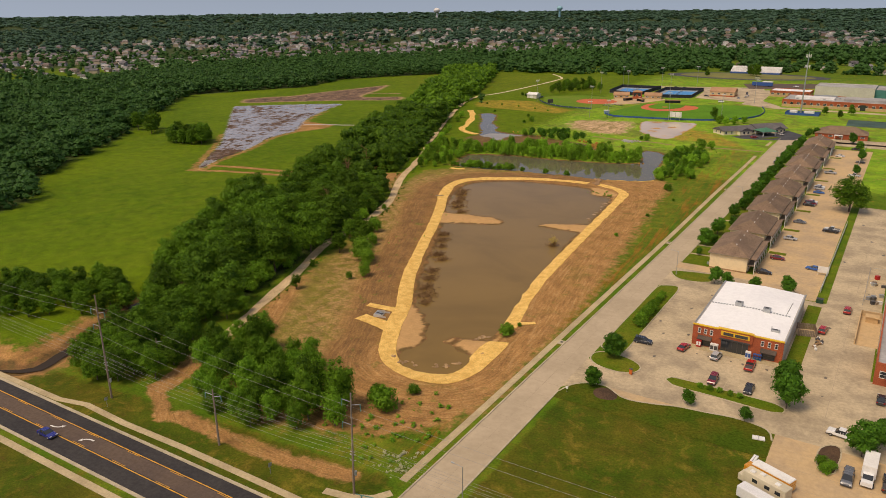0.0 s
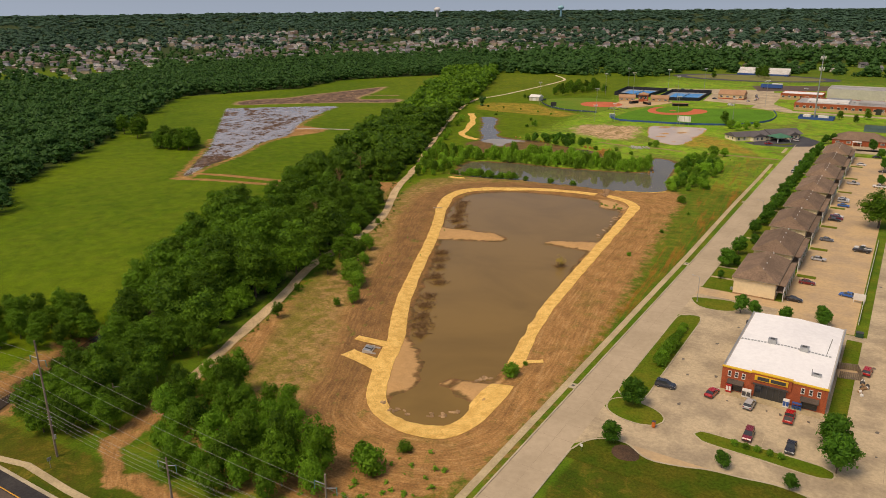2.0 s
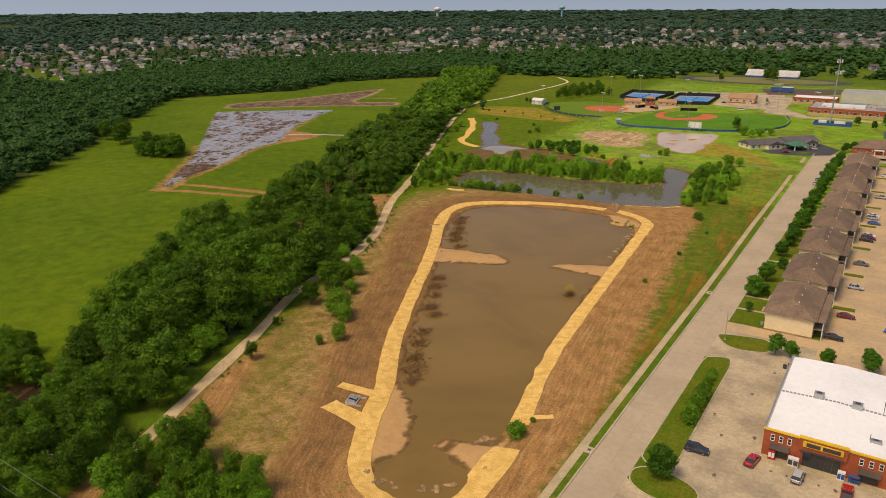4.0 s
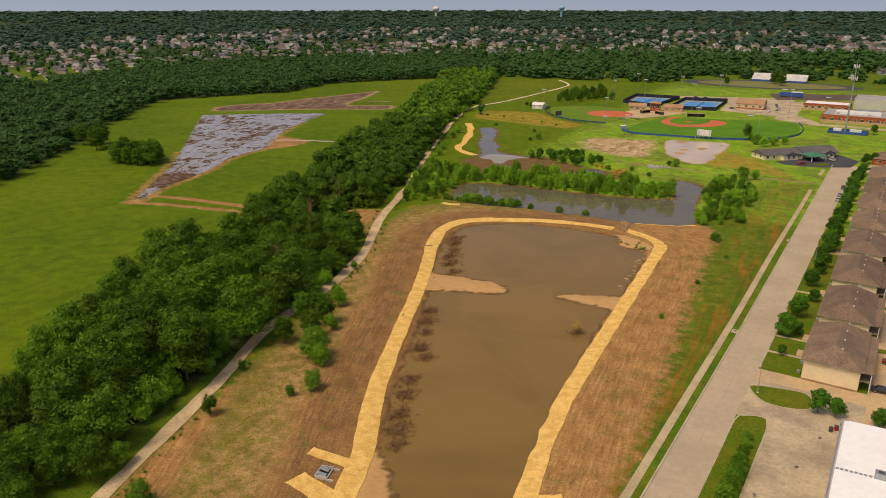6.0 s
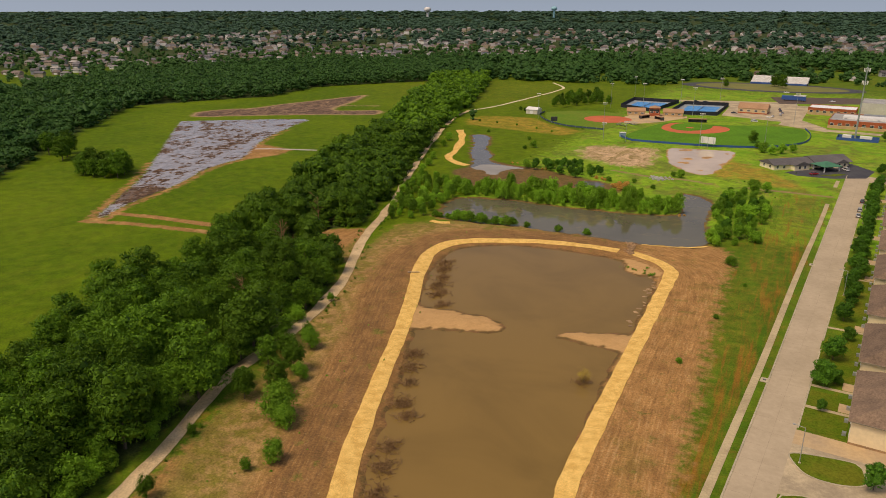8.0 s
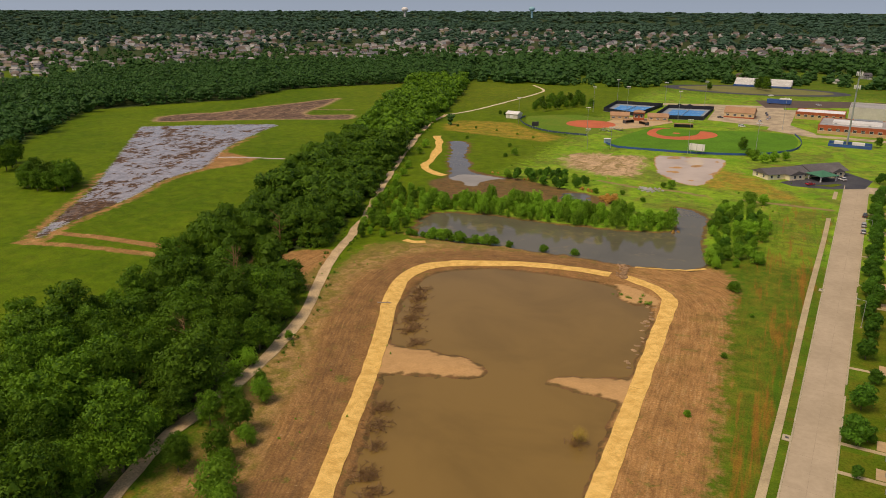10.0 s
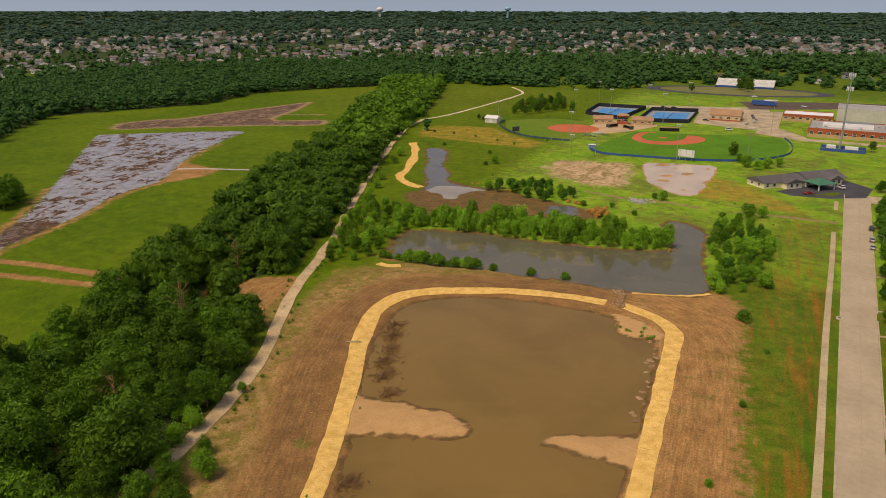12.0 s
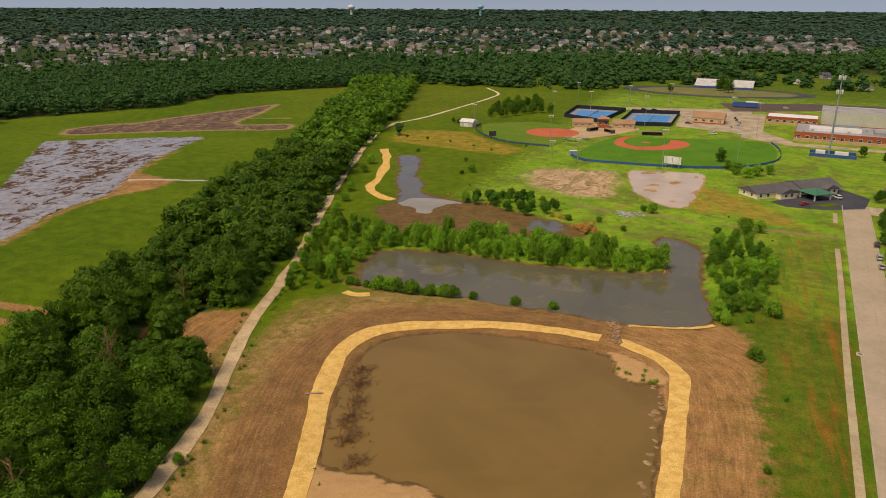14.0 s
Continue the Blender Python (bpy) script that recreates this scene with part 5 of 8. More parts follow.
for x, y in scatter([(-205, 385), (-190, 345), (-178, 352), (-180, 385), (-184, 408), (-205, 425), (-216, 420)], 4.3, 25):
    if RNG.random() < 0.45:
        plant(PALE if RNG.random() < 0.6 else BIG, x, y, RNG.uniform(0.3, 0.52), label="young green tree beside the gravel trail", group="trail trees", wide=0.9)
    else:
        plant(LIGHT_SHRUB, x, y, RNG.uniform(0.7, 1.3), "shrub", "light-green willow shrub beside the trail", "shrub", "trail willows", wide=RNG.uniform(0.7, 1.0))
for x, y in scatter([(-66, 366), (-56, 372), (-52, 395), (-46, 415), (-50, 440), (-60, 450), (-68, 440), (-69, 410), (-64, 390)], 3.9, 26):
    plant((PALE, SMALL, LIGHT_SHRUB)[k_of := int(RNG.integers(3))], x, y, RNG.uniform(0.7, 1.3) * (0.46, 0.95, 1.15)[k_of], "shrub", "mixed green shrub east of the older pond", "shrub", "shore willows", wide=RNG.uniform(0.75, 1.05))
for x, y in scatter([(-172, 462), (-166, 474), (-150, 480), (-134, 472), (-128, 458), (-140, 452), (-155, 458)], 4.6, 27):
    plant(LIGHT_SHRUB if RNG.random() < 0.4 else SMALL, x, y, RNG.uniform(0.8, 1.15), "shrub", "dark-green shrub beside the marsh", "shrub", "marsh shrubs")
for x, y, s in ((-57, 458, 1.5), (-52, 462, 1.2), (-97, 478, 0.9), (-93, 476, 1.0), (-67, 456, 0.9), (-124, 452, 0.9), (-112, 455, 0.8), (-101, 446, 0.8), (-235, 560, 0.7), (-200, 545, 0.8), (-188, 520, 1.0), (-192, 515, 0.8),
                (-210, 588, 0.5), (-228, 596, 0.5), (-245, 600, 0.6), (-196, 580, 0.5), (-260, 602, 0.6), (-180, 600, 0.5), (-218, 430, 1.0), (-222, 445, 1.0), (-228, 462, 1.0), (-240, 500, 1.0), (-246, 520, 1.2), (-60, 566, 1.4), (-55, 560, 1.3), (-50, 566, 1.4), (-62, 575, 1.0), (-44, 572, 1.2)):
    plant(SHRUB if s < 1 else LIGHT_SHRUB, x, y, s, "shrub", "green shrub in the marshy meadow", "shrub", "meadow shrubs")
for x in np.arange(-174, -140, 1.9):
    plant(LIGHT_SHRUB if RNG.random() < 0.5 else SHRUB, x + RNG.normal() * 0.5, 357.6 + 0.04 * (x + 174) + RNG.normal() * 0.6, RNG.uniform(0.6, 1.0), "shrub", "leafy green shrub on the pond bank", "shrub", "bank shrubs")
# planted trees round the store and apartments
for x, y, s in ((-35.5, 169, 1.35), (-36.3, 152.5, 1.0), (-15, 153, 0.75), (-3, 151.5, 0.7)):
    plant(SMALL, x, y, s, label="young planted tree with a round green crown", group="planted trees")
for u, v, s in ((69, 49.3, 1.75), (78, 48, 1.5), (82, 47.4, 1.1), (137.8, 18.2, 1.15), (137.6, 21.8, 0.95), (138, 30, 0.9), (139.5, 38.8, 1.2), (176, 6.2, 1.35), (178, 8.5, 0.8), (163, 7.0, 0.6), (191, 7.0, 1.35), (206, 9.5, 0.8), (219, 7.2, 1.2), (57.5, 64.6, 1.55), (62.5, 67, 1.1), (66, 67.4, 0.9), (69, 67.6, 0.7)):
    x, y = sp(u, v)
    plant(SMALL, x, y, s, label="planted tree with a dense dark-green crown", group="planted trees")
for i, u in enumerate(np.arange(233, 405, 6.8)):
    x, y = sp(u, 7.6 + 1.2 * math.sin(i * 2.1))
    plant(SMALL, x, y, RNG.uniform(0.95, 1.3), label="dark-green street tree before the apartments", group="street trees")
x, y = sp(251, 46.5)
plant(BIG, x, y, 1.12, label="large spreading shade tree beside the car park", wide=1.35)
for u, v in ((330, 43), (372, 42.5), (402, 40), (424, 34), (440, 12), (436, 8), (447, 20)):
    x, y = sp(u, v)
    plant(SMALL, x, y, RNG.uniform(1.0, 1.5), label="dark-green tree beside the apartment car park", group="planted trees")
for u in np.arange(94, 108, 2.6):
    x, y = sp(u, 8.0)
    plant(SHRUB, x, y, 1.1, "shrub", "clipped dark hedge shrub on the verge", "shrub", "verge hedge", 0.15)
for u in np.arange(110, 120, 2.6):
    x, y = sp(u, 7.6)
    plant(SHRUB, x, y, 0.7, "shrub", "clipped dark hedge shrub on the verge", "shrub", "verge hedge", 0.15)
for v in np.arange(31, 41, 2.2):
    x, y = sp(68.3, v)
    plant(SHRUB, x, y, 0.45, "shrub", "low shrub on the kerbed island", "shrub", "island shrubs", 0.15)
for u, v in ((48, 59), (50.5, 58), (49.5, 60)):
    x, y = sp(u, v)
    plant(SHRUB, x, y, 0.7, "shrub", "rounded shrub on the yard island", "shrub", "island shrubs", 0.15)
# clump in the west meadow and trees round the ball fields
for x, y in scatter([(-381, 344), (-371, 366), (-356, 361), (-350, 349), (-363, 339)], 4.6, 28):
    plant(BIG, x, y, RNG.uniform(0.7, 0.95), label="dark broadleaf tree in a meadow clump", group="meadow clump")
for x, y in ((-420, 372), (-428, 380), (-415, 365), (-436, 372)):
    plant(BIG, x, y, RNG.uniform(0.9, 1.1), label="dark broadleaf tree at the wood's edge", group="meadow clump")
for x, y in scatter([(-238, 700), (-215, 705), (-205, 760), (-222, 800), (-245, 760)], 8.5, 29):
    plant(BIG, x, y, RNG.uniform(0.5, 0.75), label="green tree near the ball fields", group="ball field trees")
for x, y, s in ((-205, 742, 0.55), (-198, 745, 0.6), (-212, 735, 0.5), (-68, 598, 0.6), (-64, 578, 0.35), (8, 640, 0.5), (26, 648, 0.6), (18, 628, 0.45), (-74, 960, 1.0), (-66, 945, 1.1), (-120, 935, 0.6), (-252, 668, 0.3), (-246, 662, 0.3)):
    plant(BIG, x, y, s, label="single green tree near the ball fields", group="ball field trees")


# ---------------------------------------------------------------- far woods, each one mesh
def far_trees(name, pts, size, leaves, label, material=LEAF_FAR_HAZED, kinds=6, seed=5, core=0.82, lobes=6, squat=1.0, wide=1.25):
    """Many far trees in one mesh: a few crowns, copied, turned and scaled."""
    r = np.random.default_rng(seed)
    protos = []
    for i in range(kinds):
        V, F = crown_arrays(r, 11.0, 9.5, lobes, leaves, 1.15 * size, -0.05, core, 0.22)
        a, b = F[:, [0, 1, 2]], F[:, [0, 2, 3]]
        b = b[b[:, 1] != b[:, 2]]
        protos.append((V, np.concatenate([a, b])))
    Vs, Fs, k = [], [], 0
    for x, y, s in pts:
        V, F = protos[r.integers(kinds)]
        a = r.uniform(0, 6.283)
        c, n = math.cos(a), math.sin(a)
        W = np.stack([(V[:, 0] * c - V[:, 1] * n) * s * wide + x, (V[:, 0] * n + V[:, 1] * c) * s * wide + y, V[:, 2] * s * squat * r.uniform(0.85, 1.2)], 1)
        W[:, 2] += ground_z(x, y) - 0.3
        Vs.append(W), Fs.append(F + k)
        k += len(V)
    me = raw_mesh(name, np.concatenate(Vs), np.concatenate(Fs), [material])
    return tagged(new(name, me), label, "trees", kind="stuff")


belt_far = [(x, y, RNG.choice([0.8, 1.0, 1.15, 1.35]) * RNG.uniform(0.92, 1.08)) for x, y in scatter(BELT, 6.4, 21) if y >= 282 and math.hypot(x + 197, y - 317) > 8]
far_trees("creek_wood", [q for q in belt_far if q[1] < 370], 0.27, 1900, "continuous dark-green wood along the creek", LEAF, 6, 40, 0.82, 18, 1.0, 1.0)
far_trees("creek_wood", [q for q in belt_far if 370 <= q[1] < 520], 0.42, 620, "continuous dark-green wood along the creek", LEAF, 6, 41, 0.82, 12)
far_trees("creek_wood", [q for q in belt_far if q[1] >= 520], 0.7, 200, "continuous dark-green wood along the creek", LEAF, 6, 41, 0.82, 8)
far_trees("edge_bushes", far_bushes, 0.5, 330, "leafy bushes along the wood's edge", LEAF_LIGHT, 5, 44, 0.7, 10)
west_edge = scatter(WOOD_WEST, 8.6, 31)
d_w = -sd_poly(west_edge[:, 0], west_edge[:, 1], WOOD_WEST)
west_pts = [(x, y, RNG.uniform(1.0, 1.5)) for (x, y), d in zip(west_edge, d_w) if d < 190]
far_trees("west_wood", [q for q in west_pts if q[1] < 470 and q[0] > -530], 0.40, 250, "dense dark-green wood west of the meadow", LEAF_WOOD, 8, 42, 0.6, 14)
far_trees("west_wood", [q for q in west_pts if not (q[1] < 470 and q[0] > -530)], 0.55, 120, "dense dark-green wood west of the meadow", LEAF_WOOD, 8, 43, 0.6, 9)
# ---------------------------------------------------------------- buildings
def hip_roof(bm, x0, x1, y0, y1, z, h, over=0.5, hip=1.0, thick=0.18):
    """A hipped roof (hip 0: gabled), its ridge along the longer side."""
    x0, x1, y0, y1 = x0 - over, x1 + over, y0 - over, y1 + over
    along_y = (y1 - y0) >= (x1 - x0)
    w = (x1 - x0) if along_y else (y1 - y0)
    cut = w / 2 * hip
    eave = [bm.verts.new(p) for p in ((x0, y0, z), (x1, y0, z), (x1, y1, z), (x0, y1, z))]
    low = [bm.verts.new((v.co.x, v.co.y, z - thick)) for v in eave]
    if along_y:
        cx = (x0 + x1) / 2
        a, b = bm.verts.new((cx, y0 + cut, z + h)), bm.verts.new((cx, y1 - cut, z + h))
        faces = [(eave[0], eave[1], a), (eave[1], eave[2], b, a), (eave[2], eave[3], b), (eave[3], eave[0], a, b)]
    else:
        cy = (y0 + y1) / 2
        a, b = bm.verts.new((x0 + cut, cy, z + h)), bm.verts.new((x1 - cut, cy, z + h))
        faces = [(eave[3], eave[0], a), (eave[0], eave[1], b, a), (eave[1], eave[2], b), (eave[2], eave[3], a, b)]
    for f in faces:
        bm.faces.new(f)
    for i in range(4):
        bm.faces.new((low[i], low[(i + 1) % 4], eave[(i + 1) % 4], eave[i]))
    bm.faces.new(low[::-1])
    return bm


def window(parent, x, y, z, w, h, face, frame_mat=WHITE, name="window"):
    """A framed window set into a wall; face is the way it looks: -y, +y, -x or +x."""
    turn = {"-y": 0, "+x": 90, "+y": 180, "-x": -90}[face]
    bm = boxes((-w / 2 - 0.1, w / 2 + 0.1, -0.07, 0.05, h, h + 0.1), (-w / 2 - 0.1, w / 2 + 0.1, -0.1, 0.05, -0.12, 0), (-w / 2 - 0.1, -w / 2, -0.07, 0.05, 0, h), (w / 2, w / 2 + 0.1, -0.07, 0.05, 0, h), (-w / 2, w / 2, -0.05, 0.03, h / 2 - 0.04, h / 2 + 0.04))
    fr = part(name, bm, frame_mat, parent)
    fr.matrix_basis = pose(x, y, z, 0, 0, turn)
    part("pane", boxes((-w / 2, w / 2, -0.02, 0.02, 0, h)), GLASS, fr)
    return fr


def store():
    root = empty("store", spose(90.5, 23.3), "brick-fronted discount store with a white low-pitched roof", "store")
    W, D, H = 21.7, 37.2, 5.3
    part("wall", boxes((0, W, 0, 0.35, 0, H), bevel=0), BRICK, root, "red brick front wall")
    part("wall", boxes((0, 0.3, 0.35, D, 0, H)), surface("side_panel_wall", (0.50, 0.46, 0.42), (0.42, 0.39, 0.36), 0.7, 1.2, 0.08, 0.1), root, "pale grey metal side wall")
    part("wall", boxes((W - 0.3, W, 0.35, D, 0, H)), surface("side_panel_wall_east", (0.50, 0.46, 0.42), (0.42, 0.39, 0.36), 0.7, 1.2, 0.08, 0.1), root, "pale grey metal side wall")
    part("wall", boxes((0.3, W - 0.3, D - 0.3, D, 0, H)), METAL, root, "pale metal rear wall")
    for i in range(6):
        for side in (0, 1):
            bm = bmesh.new()
            y0, y1 = 0.4 + i * (D - 0.4) / 6, 0.4 + (i + 1) * (D - 0.4) / 6
            xa, xb = (0.1, W / 2) if side == 0 else (W / 2, W - 0.1)
            za, zb = (H - 0.05, H + 0.5) if side == 0 else (H + 0.5, H - 0.05)
            v = [bm.verts.new(p) for p in ((xa, y0, za), (xb, y0, zb), (xb, y1, zb), (xa, y1, za))]
            lo = [bm.verts.new((p.co.x, p.co.y, p.co.z - 0.15)) for p in v]
            bm.faces.new(v)
            for k in range(4):
                bm.faces.new((lo[k], lo[(k + 1) % 4], v[(k + 1) % 4], v[k]))
            part("roof_panel", bm, ROOF_WHITE, root, "bright white roof membrane panel")
    part("roof_seam", boxes(*[(0.4 + i * 0.75, 0.9 + i * 0.75, 18.1, 18.7, H - 0.02 + 0.5 * (1 - abs((0.65 + i * 0.75) - W / 2) / (W / 2)), H + 0.06 + 0.5 * (1 - abs((0.65 + i * 0.75) - W / 2) / (W / 2))) for i in range(27)]), METAL, root, "grey snow guard strip across the roof")
    # parapet, raised in the middle, with a yellow coping
    part("parapet", boxes((0, W, 0.0, 0.36, H, 5.7), (6.3, 14.6, -0.25, 0.36, 3.4, 6.05)), BRICK, root, "brick parapet with a raised middle")
    part("coping", boxes((-0.1, 6.3, -0.12, 0.5, 5.7, 5.95), (14.6, W + 0.1, -0.12, 0.5, 5.7, 5.95), (6.2, 14.7, -0.38, 0.5, 6.05, 6.3)), YELLOW, root, "yellow metal coping")
    part("gutter", boxes((-0.25, 0.02, 0.4, D, H - 0.25, H + 0.15)), METAL, root, "grey metal eaves trim")
    part("gutter", boxes((W - 0.02, W + 0.25, 0.4, D, H - 0.25, H + 0.15)), METAL, root, "grey metal eaves trim")
    sign = part("sign_board", boxes((7.0, 13.9, -0.45, -0.26, 4.45, 5.65), bevel=0.03), YELLOW, root, "yellow sign board with dark bars")
    part("sign_bar", boxes((7.6, 10.0, -0.50, -0.44, 4.65, 5.45)), DARK, sign)
    part("sign_bar", boxes((10.4, 13.4, -0.50, -0.44, 4.65, 5.45)), DARK, sign)
    # recessed entrance under a lintel
    part("entrance_glazing", boxes((7.3, 13.6, -0.08, 0.02, 0.2, 3.3)), GLASS, root, "dark glazed shop entrance")
    part("entrance_post", boxes(*[(7.2 + i * 1.28, 7.32 + i * 1.28, -0.14, -0.02, 0, 3.35) for i in range(6)]), DARK, root)
    part("entrance_lintel", boxes((6.8, 14.1, -0.5, -0.02, 3.35, 3.65)), DARK, root, "dark lintel over the entrance")
    for x0, x1 in ((1.4, 4.9), (16.6, 20.3)):
        bm = bmesh.new()
        side_prism(bm, [(0.0, 3.1), (-1.1, 2.45), (-1.1, 2.3), (0.0, 2.4)], x0, x1)
        bmesh.ops.transform(bm, matrix=Matrix(((0, 1, 0, 0), (1, 0, 0, 0), (0, 0, 1, 0), (0, 0, 0, 1))), verts=bm.verts)
        bmesh.ops.recalc_face_normals(bm, faces=bm.faces)
        part("awning", bm, surface("awning_cloth", (0.10, 0.075, 0.06), None, 0.9, 0.7, 0.15, 0.1), root, "dark brown cloth awning")
        window(root, (x0 + x1) / 2, -0.01, 0.5, (x1 - x0) * 0.8, 1.7, "-y", DARK, "display_window")
        for k in range(3):
            window(root, x0 + 0.25 + k * (x1 - x0 - 0.5) / 2, -0.01, 3.75, 0.55, 1.2, "-y")
    for x, y, w, d, h in ((7.4, 18.8, 1.9, 1.6, 1.2), (14.6, 18.2, 1.9, 1.6, 1.2), (18.6, 6.6, 2.0, 1.1, 0.6)):
        zr = H + 0.5 * (1 - abs(x - W / 2) / (W / 2)) - 0.1
        unit = part("rooftop_unit", boxes((x - w / 2, x + w / 2, y - d / 2, y + d / 2, zr, zr + h), bevel=0.05), METAL, root, "grey rooftop air conditioner")
        part("fan_grille", boxes((x - w / 4, x + w / 4, y - d / 4, y + d / 4, zr + h, zr + h + 0.05)), DARK, unit)
    part("roof_pipe", tube(bmesh.new(), (19.3, 18.5, H), (19.6, 29, H + 0.1), 0.08), DARK, root)
    part("roof_pipe", tube(bmesh.new(), (17.6, 7.2, H), (17.6, 7.2, H + 1.3), 0.06), DARK, root)
    tagged(part("pavement", boxes((-0.8, W + 0.8, -2.4, 0, -0.2, 0.17), bevel=0.03), WALK), "raised concrete pavement before the store", "pavement", kind="structure").matrix_basis = spose(90.5, 23.3)


store()


def vending(u, v, w, d, h, body, door, label, category):
    root = empty("ice_chest" if category == "ice chest" else "kiosk", spose(u, v, 0.17), label, category)
    part("cabinet", boxes((-w / 2, w / 2, -d / 2, d / 2, 0.05, h), bevel=0.05), body, root)
    for s in (-1, 1):
        part("door", boxes((s * w / 4 - w / 5, s * w / 4 + w / 5, -d / 2 - 0.05, -d / 2 + 0.01, h * 0.25, h * 0.8), bevel=0.015), door, root)


RED = surface("red_enamel", (0.45, 0.02, 0.02), (0.38, 0.02, 0.02), 0.4, 1.0, 0.06, 0.0)
vending(89.6, 25.3, 1.2, 0.8, 2.0, RED, WHITE, "red drinks machine against the store front", "kiosk")
vending(89.2, 34.6 - 5.4, 1.9, 0.9, 1.9, WHITE, DARK, "white ice chest before the store", "ice chest")
vending(89.2, 37.4, 1.3, 0.8, 1.9, WHITE, BLUE, "white ice chest with blue doors", "ice chest")
cage = empty("gas_cage", spose(89.4, 39.5, 0.17), "blue gas bottle cage before the store", "gas cage")
part("frame", boxes(*[(x - 0.03, x + 0.03, y - 0.03, y + 0.03, 0, 1.5) for x in (-0.9, -0.3, 0.3, 0.9) for y in (-0.35, 0.35)], (-0.95, 0.95, -0.4, 0.4, 1.45, 1.52), (-0.95, 0.95, -0.4, 0.4, 0.7, 0.76)), BLUE, cage)
for i in range(5):
    part("gas_bottle", tube(bmesh.new(), (-0.7 + i * 0.35, 0, 0.02), (-0.7 + i * 0.35, 0, 0.55), 0.14), surface("gas_bottle_blue", (0.05, 0.25, 0.5), None, 0.4, 0.5, 0.1, 0), cage)


def apartment(u0, label):
    root = empty("apartment_building", spose(u0, 13.0), label, "apartment building", "row of apartment buildings")
    W, L, H = 11.8, 23.5, 5.6
    part("wall", boxes((0, W, 0, L, -0.1, H)), SIDING, root)
    part("roof", hip_roof(bmesh.new(), 0, W, 0, L, H, 3.3, 0.6, 0.75), SHINGLE, root, "brown shingled hip roof")
    part("fascia", boxes((-0.68, W + 0.68, -0.68, -0.56, H - 0.28, H - 0.02), (-0.68, W + 0.68, L + 0.56, L + 0.68, H - 0.28, H - 0.02), (-0.68, -0.56, -0.56, L + 0.56, H - 0.28, H - 0.02), (W + 0.56, W + 0.68, -0.56, L + 0.56, H - 0.28, H - 0.02)), surface("eaves_board", (0.30, 0.24, 0.17), None, 0.7, 1.0, 0.1, 0), root, "brown eaves board")
    part("base_course", boxes((-0.05, W + 0.05, -0.05, L + 0.05, -0.1, 0.5)), STONE, root, "stone base course")
    for k in range(4):
        y = 3.0 + k * 5.8
        window(root, -0.01, y, 3.5, 1.5, 1.3, "-x")
        window(root, -0.01, y - 0.9, 0.9, 1.4, 1.3, "-x")
        dr = part("door", boxes((-0.06, 0.02, y + 0.7, y + 1.7, 0.05, 2.1)), surface("door_brown", (0.16, 0.10, 0.07), None, 0.6, 1.0, 0.1, 0), root, "brown front door")
        part("handle", boxes((-0.12, -0.06, y + 0.8, y + 0.86, 1.0, 1.1)), METAL, dr)
        part("air_conditioner", boxes((-1.3, -0.5, y - 0.4, y + 0.4, 0.02, 0.85), bevel=0.06), METAL, root, "grey air conditioner unit")
        part("roof_vent", tube(bmesh.new(), (W * 0.62, y + 0.6, H + 1.6), (W * 0.62, y + 0.6, H + 2.9), 0.16, 0.16, 6), WHITE, root)
        window(root, W + 0.01, y, 3.4, 1.6, 1.4, "+x")
        window(root, W + 0.01, y, 0.2, 1.7, 2.0, "+x", WHITE, "patio_door")
    # porch along the car park side
    part("porch_roof", boxes((W, W + 2.6, 0.3, L - 0.3, 4.9, 5.1)), SHINGLE, root, "brown porch roof")
    part("balcony_floor", boxes((W, W + 2.3, 0.5, L - 0.5, 2.65, 2.85)), TIMBER, root)
    for k in range(7):
        part("porch_post", boxes((W + 2.1, W + 2.3, 0.5 + k * 3.72, 0.7 + k * 3.72, 0, 4.9)), WHITE, root)
    part("railing", boxes((W + 2.22, W + 2.28, 0.5, L - 0.5, 3.75, 3.83), *[(W + 2.23, W + 2.27, 0.6 + k * 0.45, 0.64 + k * 0.45, 2.85, 3.76) for k in range(49)]), WHITE, root, "white balcony railing")
    return root


first = apartment(152, "two-storey cream-sided apartment building with brown hip roof")
for i, u0 in enumerate((182, 214, 246, 278, 310, 342, 374)):
    copy_thing(first, spose(u0, 13.0))


